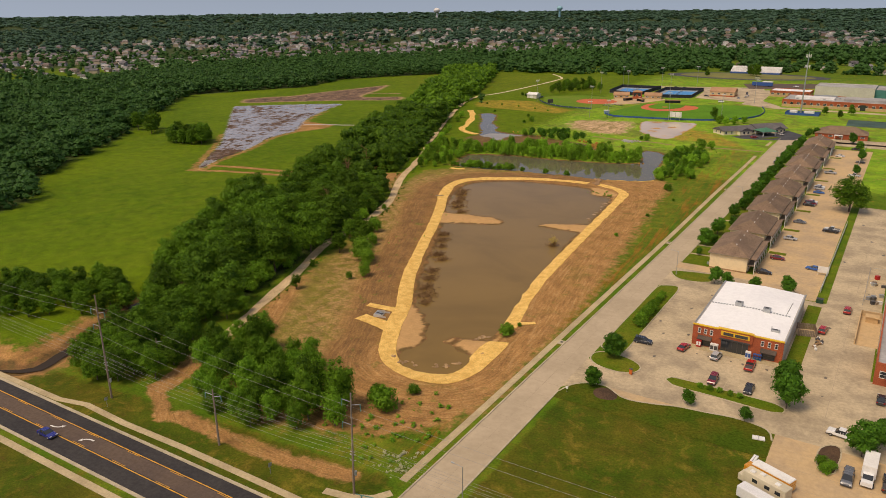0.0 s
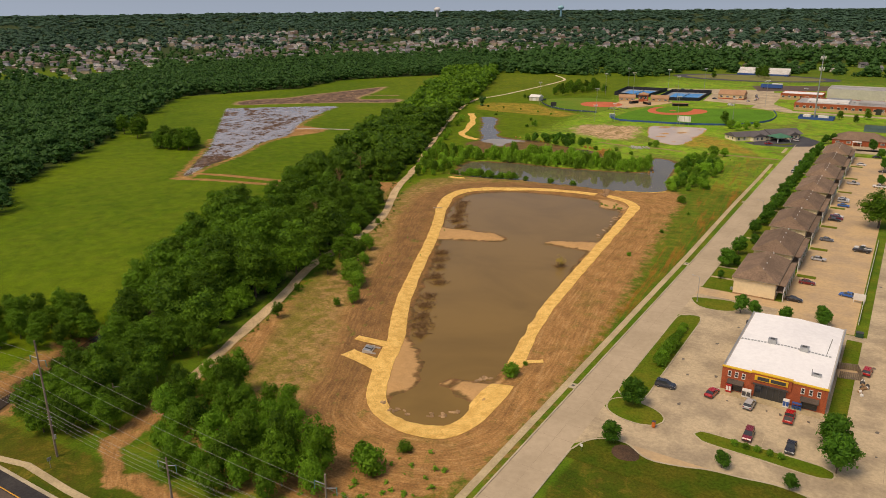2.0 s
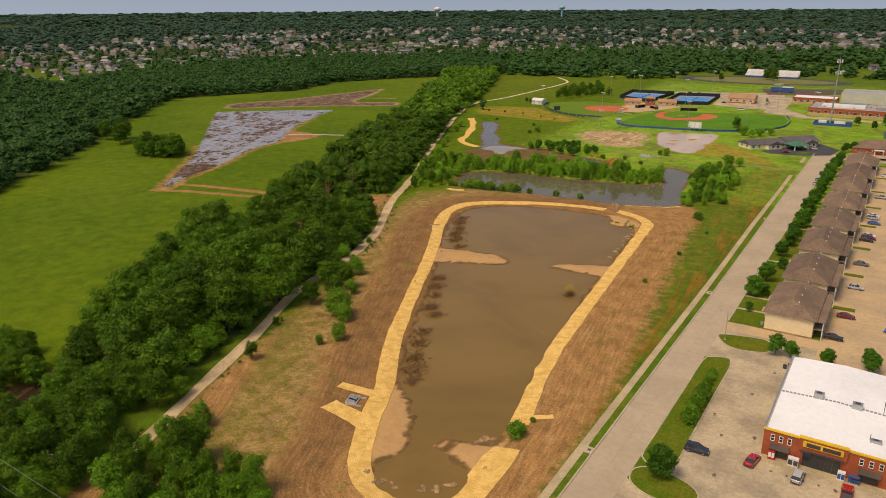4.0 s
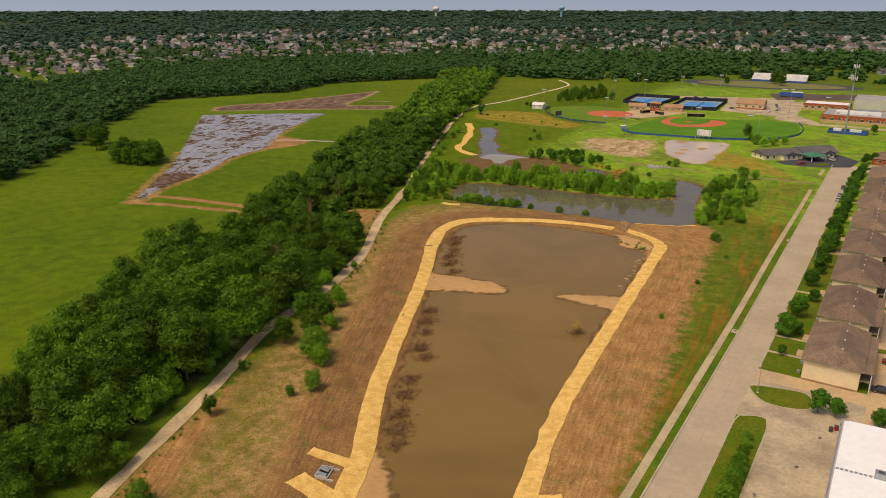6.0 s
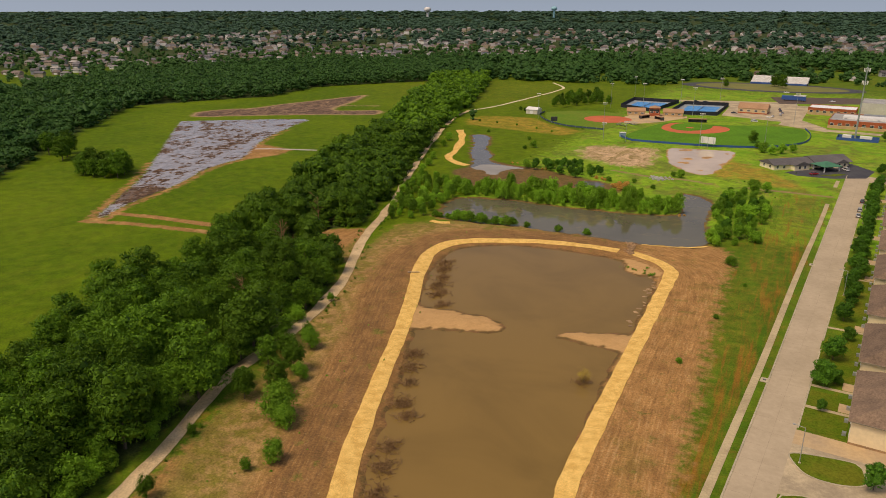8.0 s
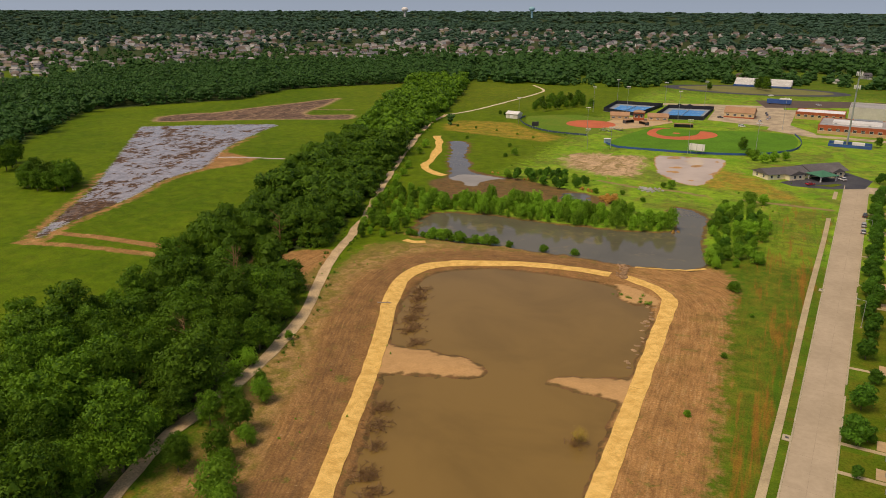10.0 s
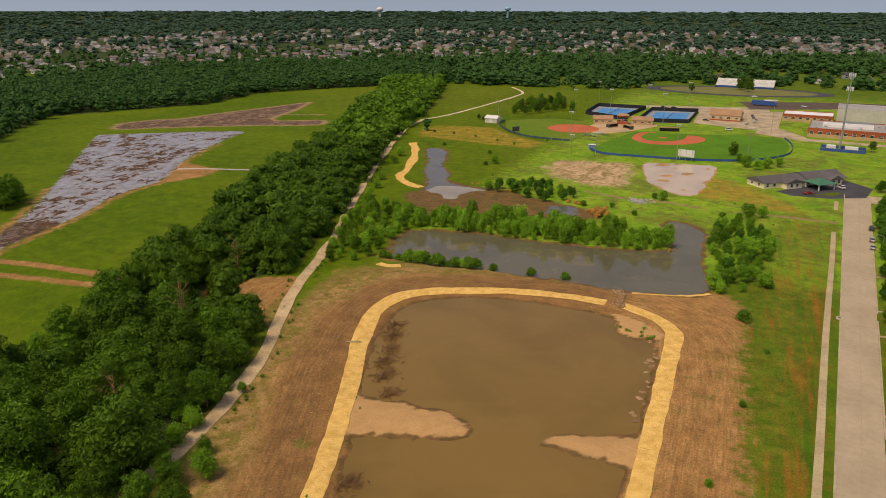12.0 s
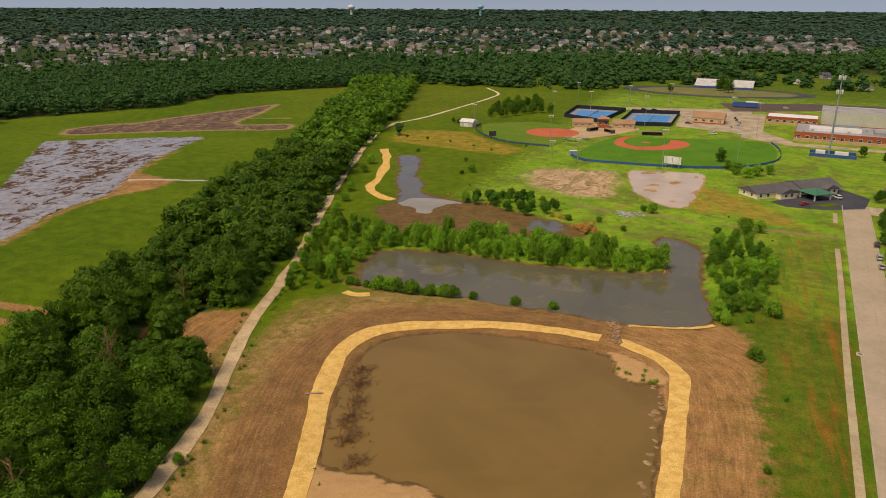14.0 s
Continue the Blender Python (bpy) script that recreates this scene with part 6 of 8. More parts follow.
def block(name, m, w, d, h, walls, roofm, label, category, pitched=0.0, windows=0, hip=0.0, band=None, over=0.4):
    """A building with walls, roof, windows and, where given, a band round its foot."""
    root = empty(name, m, label, category)
    part("wall", boxes((0, w, 0, d, -0.2, h)), walls, root)
    if pitched:
        part("roof", hip_roof(bmesh.new(), 0, w, 0, d, h, pitched, over, hip), roofm, root)
        if hip < 0.5:
            bm = bmesh.new()
            if w > d:
                for x in (0.0, w - 0.3):
                    side = [bm.verts.new(p) for p in ((x, 0, h), (x, d, h), (x, d / 2, h + pitched * d / (d + 2 * over)))]
                    other = [bm.verts.new((v.co.x + 0.3, v.co.y, v.co.z)) for v in side]
                    bm.faces.new(side), bm.faces.new(other[::-1])
            else:
                for y in (0.0, d - 0.3):
                    side = [bm.verts.new(p) for p in ((0, y, h), (w, y, h), (w / 2, y, h + pitched * w / (w + 2 * over)))]
                    other = [bm.verts.new((v.co.x, v.co.y + 0.3, v.co.z)) for v in side]
                    bm.faces.new(side), bm.faces.new(other[::-1])
            part("gable", bm, walls, root)
    else:
        part("roof", boxes((0.3, w - 0.3, 0.3, d - 0.3, h - 0.1, h + 0.05)), roofm, root)
        part("parapet", boxes((-0.05, w + 0.05, -0.05, 0.3, h, h + 0.5), (-0.05, w + 0.05, d - 0.3, d + 0.05, h, h + 0.5), (-0.05, 0.3, 0.3, d - 0.3, h, h + 0.5), (w - 0.3, w + 0.05, 0.3, d - 0.3, h, h + 0.5)), walls, root)
    if band:
        part("wall_band", boxes((-0.06, w + 0.06, -0.06, d + 0.06, -0.2, band[0])), band[1], root)
    for i in range(windows):
        window(root, (i + 0.5) * w / windows, -0.08 if band else -0.01, h * 0.4, min(2.2, w / windows * 0.55), h * 0.3, "-y")
    return root


# row of shops beyond the service road
shops = block("shop_row", spose(91, 64.5), 26, 84, 5.2, BRICK, ROOF_GREY, "red brick shop row with a flat grey roof", "shop building", windows=6)
part("awning", boxes((2, 9, -1.2, -0.1, 2.6, 2.9)), DARK, shops, "dark awning over a shop window")
for y in (12, 28, 47, 66):
    part("rooftop_unit", boxes((5, 7, y, y + 1.8, 5.2, 6.4), bevel=0.05), METAL, shops, "grey rooftop air conditioner")
part("side_wall", boxes((-0.08, -0.005, 18, 84, 0, 5.1)), surface("pale_side_wall", (0.55, 0.50, 0.43), (0.48, 0.43, 0.37), 0.7, 2.0, 0.08, 0.1), shops, "pale metal side cladding")
dock = empty("loading_dock", spose(112, 59.0), "tan walled loading dock beside the shops", "loading dock")
part("wall", boxes((0, 0.25, 0, 22, 0, 1.6), (0, 5.4, 21.7, 22, 0, 1.6)), LOT_TAN, dock)
part("floor", boxes((0.25, 5.4, 0, 21.7, 0.0, 0.08)), LOT_TAN, dock)
part("shelter", boxes((1.5, 4.5, 17, 19.5, 0.08, 1.5), (1.3, 4.7, 16.8, 19.7, 1.5, 1.75)), TAN_WALL, dock)
yard = empty("mesh_fence", spose(142, 59.0), "galvanised wire fence round the store yard", "fence")
for k in range(13):
    part("post", tube(bmesh.new(), (0, k * 2.6, 0), (0, k * 2.6, 2.0), 0.04, 0.04, 6), METAL, yard)
part("rail", boxes((-0.03, 0.03, 0, 31.2, 1.9, 1.96), (-0.02, 0.02, 0, 31.2, 0.95, 1.0), (-0.03, 5.2, -0.03, 0.03, 1.9, 1.96), (-0.03, 5.2, 31.1, 31.16, 1.9, 1.96)), METAL, yard)
for i in range(16):
    u, v = RNG.uniform(144, 172), RNG.uniform(60, 63.6)
    h = RNG.uniform(0.4, 1.2)
    tone = (METAL, RED, DARK, WHITE, TIMBER)[i % 5]
    crate = empty("crate", spose(u, v, 0.04, RNG.uniform(0, 90)), "stacked crate stored in the shop yard", "crate", "stored crates")
    part("body", boxes((-0.6, 0.6, -0.5, 0.5, 0, h), bevel=0.04), tone, crate)
    part("lid", boxes((-0.64, 0.64, -0.54, 0.54, h, h + 0.08), bevel=0.02), tone, crate)


# white board fences of the apartments
def board_fence(u0, u1, v0, v1, step=2.4, height=1.5, label="white vinyl fence beside the car park"):
    n = int(math.hypot(u1 - u0, v1 - v0) / step)
    a, b = Vector(sp(u0, v0)), Vector(sp(u1, v1))
    root = empty("fence", pose(a.x, a.y, 0, 0, 0, math.degrees(math.atan2(b.y - a.y, b.x - a.x))), label, "fence")
    for i in range(n):
        part("post", boxes((i * step - 0.07, i * step + 0.07, -0.07, 0.07, 0, height + 0.1)), WHITE, root)
        part("board", boxes((i * step + 0.08, (i + 1) * step - 0.08, -0.03, 0.03, 0.1, height)), WHITE, root)


board_fence(146, 232, 47.4, 47.7)
board_fence(318, 418, 42.8, 42.4)
bill = empty("notice_board", spose(163, 46.2), "plain white notice board on posts", "notice board")
part("panel", boxes((-1.6, 1.6, -0.06, 0.06, 0.9, 3.0), bevel=0.02), WHITE, bill)
for x in (-1.4, 1.4):
    part("post", boxes((x - 0.06, x + 0.06, -0.05, 0.05, 0, 1.0)), WHITE, bill)
bin_ = empty("waste_container", spose(137.5, 48.2), "dark green steel waste container", "waste container")
part("body", boxes((-0.9, 0.9, -0.7, 0.7, 0.1, 1.3), bevel=0.05), surface("bin_green", (0.02, 0.07, 0.04), None, 0.5, 0.8, 0.15, 0), bin_)
part("lid", boxes((-0.95, 0.95, -0.75, 0.75, 1.3, 1.42), bevel=0.03), DARK, bin_)
pen = empty("waste_enclosure", spose(113, 47.6, 0.06, 15), "weathered timber waste enclosure beside the store", "waste enclosure")
part("floor", boxes((-2.4, 2.4, -2.4, 2.4, 0, 0.08)), LOT_TAN, pen)
for a in range(3):
    for k in range(12):
        q = part("board", boxes((-2.4 + k * 0.4, -2.06 + k * 0.4, -2.45, -2.38, 0.05, 1.8)), TIMBER, pen)
        q.matrix_basis = pose(0, 0, 0, 0, 0, 90 * a)
for k in range(14):
    rub = empty("rubbish_sack", spose(RNG.uniform(103, 111), RNG.uniform(50.2, 52.6), 0.04, RNG.uniform(0, 360)), "grey rubbish sack lying by the kerb", "rubbish sack", "rubbish sacks")
    bm = bmesh.new()
    bmesh.ops.create_icosphere(bm, subdivisions=2, radius=0.45)
    for v in bm.verts:
        v.co = v.co * RNG.uniform(0.8, 1.15)
        v.co.z = max(v.co.z, -0.25) + 0.25
    part("sack", bm, (STONE, DARK, WHITE)[k % 3], rub)
    part("neck", tube(bmesh.new(), (0, 0, 0.55), (0.05, 0, 0.8), 0.05, 0.1, 6), DARK, rub)
for k in range(9):
    b = empty("storage_drum", spose(131 + (k % 3) * 1.2, 21.5 + k * 0.9, 0.04), ("dark plastic drum behind the store", "red plastic drum behind the store", "white plastic drum behind the store")[k % 3], "drum", "drums behind the store")
    part("body", tube(bmesh.new(), (0, 0, 0), (0, 0, 0.95), 0.42, 0.42, 12), (DARK, RED, WHITE)[k % 3], b)
    part("lid", tube(bmesh.new(), (0, 0, 0.95), (0, 0, 1.02), 0.45, 0.44, 12), DARK, b)

# clinic with a green porch beyond the street
clinic_turn = 40.0
CL = pose(-51.2, 516, 0, 0, 0, clinic_turn)
clinic = empty("clinic_building", CL, "long cream clinic with a dark grey roof", "clinic building")
CLINIC_WALL = surface("pale_clinic_wall", (0.84, 0.72, 0.50), (0.76, 0.65, 0.45), 0.8, 1.5, 0.08, 0.1)
part("wall", boxes((0, 47, 0, 12, -0.2, 2.8)), CLINIC_WALL, clinic)
part("roof", hip_roof(bmesh.new(), 0, 26, 0, 12, 2.8, 2.2, 0.6, 0.0), ROOF_SLATE, clinic, "dark grey shingled gable roof")
part("roof", hip_roof(bmesh.new(), 25, 47, -1.5, 13.5, 2.8, 2.8, 0.6, 0.0), ROOF_SLATE, clinic, "dark grey shingled gable roof")
gab = bmesh.new()
for x in (0.0, 46.7):
    prism_v = [gab.verts.new((x + dx, y, z)) for dx in (0, 0.3) for y, z in ((0, 2.8), (12, 2.8), (6, 4.8))]
    gab.faces.new(prism_v[:3]), gab.faces.new(prism_v[3:][::-1])
part("gable", gab, CLINIC_WALL, clinic, "cream gable end")
for x0, x1, reach in ((10, 19, 3.6), (36, 43, 3.4)):
    wing = bmesh.new()
    hip_roof(wing, x0, x1, -reach, 7, 2.8, 2.0, 0.5, 0.0)
    part("wing_roof", wing, ROOF_SLATE, clinic, "dark grey cross gable")
    part("wing_wall", boxes((x0, x1, -reach, 0, -0.2, 2.8)), CLINIC_WALL, clinic)
    window(clinic, (x0 + x1) / 2 - 1.6, -reach - 0.01, 0.9, 1.3, 1.4, "-y")
    window(clinic, (x0 + x1) / 2 + 1.6, -reach - 0.01, 0.9, 1.3, 1.4, "-y")
part("porch_roof", hip_roof(bmesh.new(), 22, 32, -11, -1.5, 3.0, 2.0, 0.6, 1.0), GREEN_METAL, clinic, "green metal porch roof")
for x in (22.3, 31.3):
    for y in (-10.7, -2.5):
        part("porch_post", boxes((x, x + 0.5, y, y + 0.5, 0, 3.0)), WHITE, clinic)
for i in range(12):
    x = 2 + i * 4
    if 9 < x < 20 or 35 < x < 44:
        continue
    window(clinic, x, -0.01, 0.9, 1.3, 1.4, "-y")
for y in (3.5, 8.5):
    window(clinic, -0.01, y, 0.9, 1.2, 1.3, "-x")
sheet("parking_lot", [(-46, 514), (-40, 507.5), (-24, 508), (-8, 516), (-3, 536), (-14, 553), (-20, 546)], 0.035, BLACKTOP, "new blacktop car park of the clinic", "car park")
sheet("lawn", [(-30, 513.5), (-22, 514), (-17, 521), (-20, 522), (-25, 517)], 0.12, GRASS_ISLE, "small grass island in the clinic car park", "lawn", thick=0.2)
# brick building at the street's far end
brick_house = block("brick_building", pose(3, 530, 0, 0, 0, -2), 30, 16, 3.4, BRICK, SHINGLE, "low red brick building with a brown roof", "building", 4.0, 5, 1.0)
part("porch", boxes((11, 16, -3, 0, 2.6, 2.9), (11.2, 11.5, -2.8, -2.5, 0, 2.6), (15.5, 15.8, -2.8, -2.5, 0, 2.6)), WHITE, brick_house, "white entrance porch")
sheet("parking_lot", [(0, 514), (60, 510), (60, 529), (2, 529)], 0.034, LOT, "concrete car park before the brick building", "car park")
# tennis courts far beyond the brick building
sheet("court", [(22, 590), (75, 586), (75, 618), (24, 622)], 0.04, surface("court_green", (0.05, 0.10, 0.075), None, 0.7, 3.0, 0.08, 0), "dark green tennis courts", "tennis court")

# ---------------------------------------------------------------- school
school = block("school_building", pose(-25, 684, 0, 0, 0, -6), 120, 40, 5.6, BRICK, ROOF_GREY, "long red brick school with flat grey roofs", "school building", windows=24, band=(2.4, TAN_WALL))
for x, y, w, d, h, mt in ((8, 12, 30, 12, 1.6, WHITE), (45, 8, 34, 18, 2.0, ROOF_GREY), (86, 10, 28, 20, 2.4, WHITE), (62, 30, 14, 6, 1.0, METAL), (20, 30, 18, 6, 1.4, METAL)):
    part("roof_block", boxes((x, x + w, y, y + d, 5.6, 5.6 + h)), mt, school, "pale raised roof block")
part("entrance", boxes((58, 62, -0.4, 0, 0, 4.6)), GLASS, school, "dark glazed entrance")
for i in range(22):
    part("rooftop_unit", boxes((4 + i * 5.2, 5.6 + i * 5.2, 3 + (i * 7) % 30, 4.4 + (i * 7) % 30, 5.6, 6.6)), METAL, school, "grey rooftop unit")
block("school_wing", pose(-39, 752, 0, 0, 0, -6), 34, 22, 5.2, BRICK, ROOF_WHITE, "red brick school wing with a white roof", "school building", windows=7, band=(3.4, TAN_WALL))
block("gymnasium", pose(-2, 762, 0, 0, 0, -6), 48, 34, 9.5, surface("gym_wall", (0.55, 0.53, 0.46), (0.48, 0.46, 0.40), 0.8, 3.0, 0.08, 0.1), ROOF_GREY, "pale block gymnasium with a flat grey roof", "gymnasium")
block("school_hall", pose(46, 760, 0, 0, 0, -6), 46, 42, 8.0, TEAL, ROOF_GREY, "school hall with teal metal walls", "school building")
block("school_wing", pose(60, 700, 0, 0, 0, -6), 60, 40, 7.0, TAN_WALL, ROOF_GREY, "tan block school wing with a flat roof", "school building", windows=8)

# radio mast
mast = empty("radio_mast", pose(-9, 642, 0), "tall grey radio mast with aerials", "radio mast")
part("pole", tube(bmesh.new(), (0, 0, 0), (0, 0, 46), 0.6, 0.34, 10), METAL, mast)
for z in (36, 44):
    part("platform", tube(bmesh.new(), (0, 0, z - 0.1), (0, 0, z + 0.1), 1.6, 1.6, 10), METAL, mast)
    for k in range(9):
        a = k * 0.698
        part("aerial", boxes((1.7 * math.cos(a) - 0.18, 1.7 * math.cos(a) + 0.18, 1.7 * math.sin(a) - 0.18, 1.7 * math.sin(a) + 0.18, z - 1.0, z + 1.4)), WHITE, mast)
part("rod", tube(bmesh.new(), (0, 0, 46), (0, 0, 49), 0.08, 0.04, 6), METAL, mast)
comp = empty("mast_compound", pose(-20, 634, 0, 0, 0, -6), "blue-screened equipment compound under the mast", "compound")
part("screen", boxes((0, 24, 0, 0.1, 0, 1.8), (0, 24, 12, 12.1, 0, 1.8), (0, 0.1, 0.1, 12, 0, 1.8), (23.9, 24, 0.1, 12, 0, 1.8)), BLUE, comp)
part("equipment_hut", boxes((3, 8, 3, 8, 0, 2.8)), WHITE, comp)
part("equipment_hut", boxes((13, 20, 4, 8, 0, 2.6)), WHITE, comp)

# ---------------------------------------------------------------- ball fields and courts
turf_1 = curve_through([(-148, 585), (-138, 572.5), (-118, 572), (-89, 574), (-62, 583.5), (-42, 607), (-37, 639), (-41, 666), (-60, 672), (-102, 661), (-132, 657)], 4, True)
sheet("ball_field", turf_1, 0.03, TURF, "mown bright-green baseball outfield", "ball field")
turf_2 = curve_through([(-229, 664), (-224, 678), (-194, 695), (-164, 670), (-166, 606), (-194, 610), (-214, 628)], 4, True)
sheet("ball_field", turf_2, 0.03, surface("softball_turf", (0.105, 0.20, 0.018), (0.145, 0.205, 0.026), 0.95, 5.0, 0.16, 0.2, spec=0.1), "mown green softball outfield", "ball field")


def wedge(cx, cy, r0, r1, a0, a1, n=24):
    out = [(cx + r1 * math.cos(a0 + (a1 - a0) * i / n), cy + r1 * math.sin(a0 + (a1 - a0) * i / n)) for i in range(n + 1)]
    return out + [(cx + r0 * math.cos(a1 + (a0 - a1) * i / n), cy + r0 * math.sin(a1 + (a0 - a1) * i / n)) for i in range(n + 1)]


sheet("infield", curve_through([(-129, 656), (-132, 641), (-129, 625), (-116, 615), (-98, 621), (-88, 635), (-87, 648), (-94, 657), (-110, 655), (-122, 661)], 3, True), 0.045, CLAY, "red clay baseball infield", "infield")
sheet("infield_grass", curve_through([(-123, 658), (-126.5, 641), (-122, 629), (-112, 626.5), (-102, 636), (-99, 648), (-101, 661), (-112, 660)], 3, True), 0.06, TURF, "mown grass diamond in the clay infield", "infield")
sheet("pitcher_mound", wedge(-113, 641, 0.1, 2.6, 0, 6.2, 16), 0.075, CLAY, "red clay pitcher's mound", "infield")
sheet("infield", wedge(-176, 655, 0.1, 18, 0.0, 6.2831, 36), 0.045, CLAY, "round red clay softball infield", "infield")
sheet("plaza", [(-170, 655), (-165, 690), (-158, 704), (-138, 702), (-124, 698), (-122, 688), (-136, 660), (-148, 645), (-158, 640)], 0.04, LOT_TAN, "pale concrete plaza between the ball fields", "plaza")


def long_fence(name, line, height, material, label, category, post=4.0, post_mat=METAL, top=None):
    root = empty(name, pose(0, 0, 0), label, category)
    line = np.asarray(line, float)
    for i, (a, b) in enumerate(zip(line[:-1], line[1:])):
        m = pose(a[0], a[1], 0, 0, 0, math.degrees(math.atan2(b[1] - a[1], b[0] - a[0])))
        L = float(np.hypot(*(b - a)))
        q = part("panel", boxes((0, L, -0.04, 0.04, 0.05, height)), material, root)
        q.matrix_basis = m
        q = part("post", boxes((-0.06, 0.06, -0.1, 0.1, 0, height + 0.15)), post_mat, root)
        q.matrix_basis = m
    return root


long_fence("outfield_fence", curve_through([(-149, 583), (-139, 570.5), (-118, 570), (-89, 572), (-61, 581.5), (-40, 605.5), (-35, 639), (-39, 668)], 8), 1.3, BLUE, "blue padded outfield fence", "fence", post_mat=BLUE)
long_fence("outfield_fence", curve_through([(-231, 668), (-230, 652), (-216, 627), (-194, 608), (-166, 604)], 7), 1.2, surface("fence_blue_grey", (0.05, 0.09, 0.13), None, 0.7, 1.0, 0.1, 0), "dark blue-grey outfield fence", "fence")
shed_box = empty("equipment_shed", pose(-148, 584, 0, 0, 0, 20), "small pale blue equipment shed", "shed")
part("body", boxes((-2, 2, -1.4, 1.4, 0, 2.6)), surface("shed_blue", (0.25, 0.38, 0.48), None, 0.6, 1.0, 0.1, 0), shed_box)
part("roof", boxes((-2.2, 2.2, -1.6, 1.6, 2.6, 2.8)), WHITE, shed_box)


def score_board(x, y, turn, w, h, lift, label, mt):
    root = empty("scoreboard", pose(x, y, 0, 0, 0, turn), label, "scoreboard")
    part("panel", boxes((-w / 2, w / 2, -0.2, 0.2, lift, lift + h), bevel=0.04), mt, root)
    for k in (-0.38, 0, 0.38):
        part("post", boxes((k * w - 0.1, k * w + 0.1, 0.2, 0.4, 0, lift + h)), METAL, root)


score_board(-92, 570, 170, 9, 4.0, 2.2, "large pale scoreboard seen from behind", WHITE)
score_board(-207, 618, 40, 5, 3.2, 1.6, "dark scoreboard at the softball field", DARK)


def tennis(corners, label):
    c = np.array(corners, float)
    sheet("court", c, 0.05, COURT_GREY, label, "tennis court")
    mid = c.mean(0)
    inner = mid + (c - mid) * 0.72
    sheet("court_surface", inner, 0.07, COURT_BLUE, "bright blue court surface", "tennis court")
    a, b, d = inner[0], inner[3], inner[1]
    bm = bmesh.new()
    for k in range(5):
        for f in (0.0, 1.0):
            p, q = a + (b - a) * (k * 0.25 if k < 4 else 0.998), d + (inner[2] - d) * (k * 0.25 if k < 4 else 0.998)
        n_ = (b - a) / np.linalg.norm(b - a) * 0.12
        prism(bm, [tuple(p - n_), tuple(p + n_), tuple(q + n_), tuple(q - n_)], 0.068, 0.076)
    tagged(part("court_line", bm, WHITE_PAINT), "white painted court lines", "court line", kind="structure")
    long_fence("court_fence", np.concatenate([c, c[:1]]), 3.0, BLACK_MESH, "black windscreened fence round the courts", "fence", post_mat=DARK)
    for k in range(4):
        t = (k + 0.5) / 4
        p, q = a + (b - a) * t, d + (inner[2] - d) * t
        net = empty("tennis_net", pose(*((p + q) / 2), 0.07, 0, 0, math.degrees(math.atan2(*(b - a)[::-1]))), "dark tennis net across a blue court", "tennis net", "tennis nets")
        part("mesh", boxes((-5.2, 5.2, -0.02, 0.02, 0.05, 0.9)), METAL, net)
        part("band", boxes((-5.2, 5.2, -0.04, 0.04, 1.0, 1.07)), WHITE, net)


tennis([(-183, 727), (-152, 709), (-143, 777), (-183, 778)], "blue tennis courts in a grey surround")
tennis([(-139, 704), (-103, 711), (-101, 775), (-137, 770)], "blue tennis courts in a grey surround")
block("dugout_building", pose(-168, 684, 0, 0, 0, 12), 14, 8, 3.2, TAN_WALL, ROOF_TAN, "low tan block pavilion with pitched roof", "pavilion", 2.4, 3, 0.0)
block("dugout_building", pose(-141, 690, 0, 0, 0, 6), 15, 8, 3.2, TAN_WALL, ROOF_TAN, "low tan block pavilion with pitched roof", "pavilion", 2.4, 3, 0.0)
press = block("press_box", pose(-151, 686, 0, 0, 0, 8), 8, 7, 6.4, BRICK, ROOF_TAN, "two-storey brick press box", "press box", 1.6, 2, 1.0)
part("viewing_window", boxes((0.5, 7.5, -0.1, -0.02, 4.0, 5.4)), GLASS, press, "wide dark viewing window")
for x, y, t_, w in ((-144, 672, -50, 9), (-118, 667, 15, 13), (-153, 668, 60, 9)):
    dug = empty("dugout", pose(x, y, 0, 0, 0, t_), "open-fronted dugout with a flat roof", "dugout")
    part("roof", boxes((0, w, -0.3, 3, 2.3, 2.6)), ROOF_TAN, dug)
    part("wall", boxes((0, w, 2.7, 3, 0, 2.3), (0, 0.2, 0, 2.7, 0, 2.3), (w - 0.2, w, 0, 2.7, 0, 2.3)), DARK, dug)
for x, y in ((-160, 604), (-154, 612)):
    bl = empty("bleacher", pose(x, y + 24, 0, 0, 0, -35), "dark metal bleacher seating", "bleacher", "bleachers")
    for k in range(5):
        part("bench", boxes((-5, 5, k * 0.8, k * 0.8 + 0.35, 0.35 + k * 0.4, 0.42 + k * 0.4)), METAL, bl)
    for k in (-4, 0, 4):
        part("support", boxes((k - 0.05, k + 0.05, 0, 4, 0, 0.3)), DARK, bl)
block("field_house", pose(-90, 736, 0, 0, 0, -5), 22, 15, 4.2, surface("cream_block", (0.62, 0.46, 0.26), (0.56, 0.41, 0.23), 0.8, 2.0, 0.08, 0), ROOF_TAN, "cream field house with a tan roof", "field house", 3.6, 4, 0.0, (0.9, BRICK))
sheet("parking_lot", [(-170, 796), (-60, 822), (-42, 760), (-44, 696), (-100, 715), (-100, 778)], 0.03, LOT, "pale concrete car park beside the courts", "car park")
sheet("road", [(-44, 696), (-34, 690), (-26, 676), (60, 664), (60, 656), (-30, 666), (-46, 680)], 0.035, LOT, "curving concrete school drive", "road")
sheet("road", [(-72, 860), (3, 885), (60, 892), (60, 850), (8, 840), (-62, 809)], 0.05, ASPHALT_OLD, "dark asphalt street behind the school", "road")
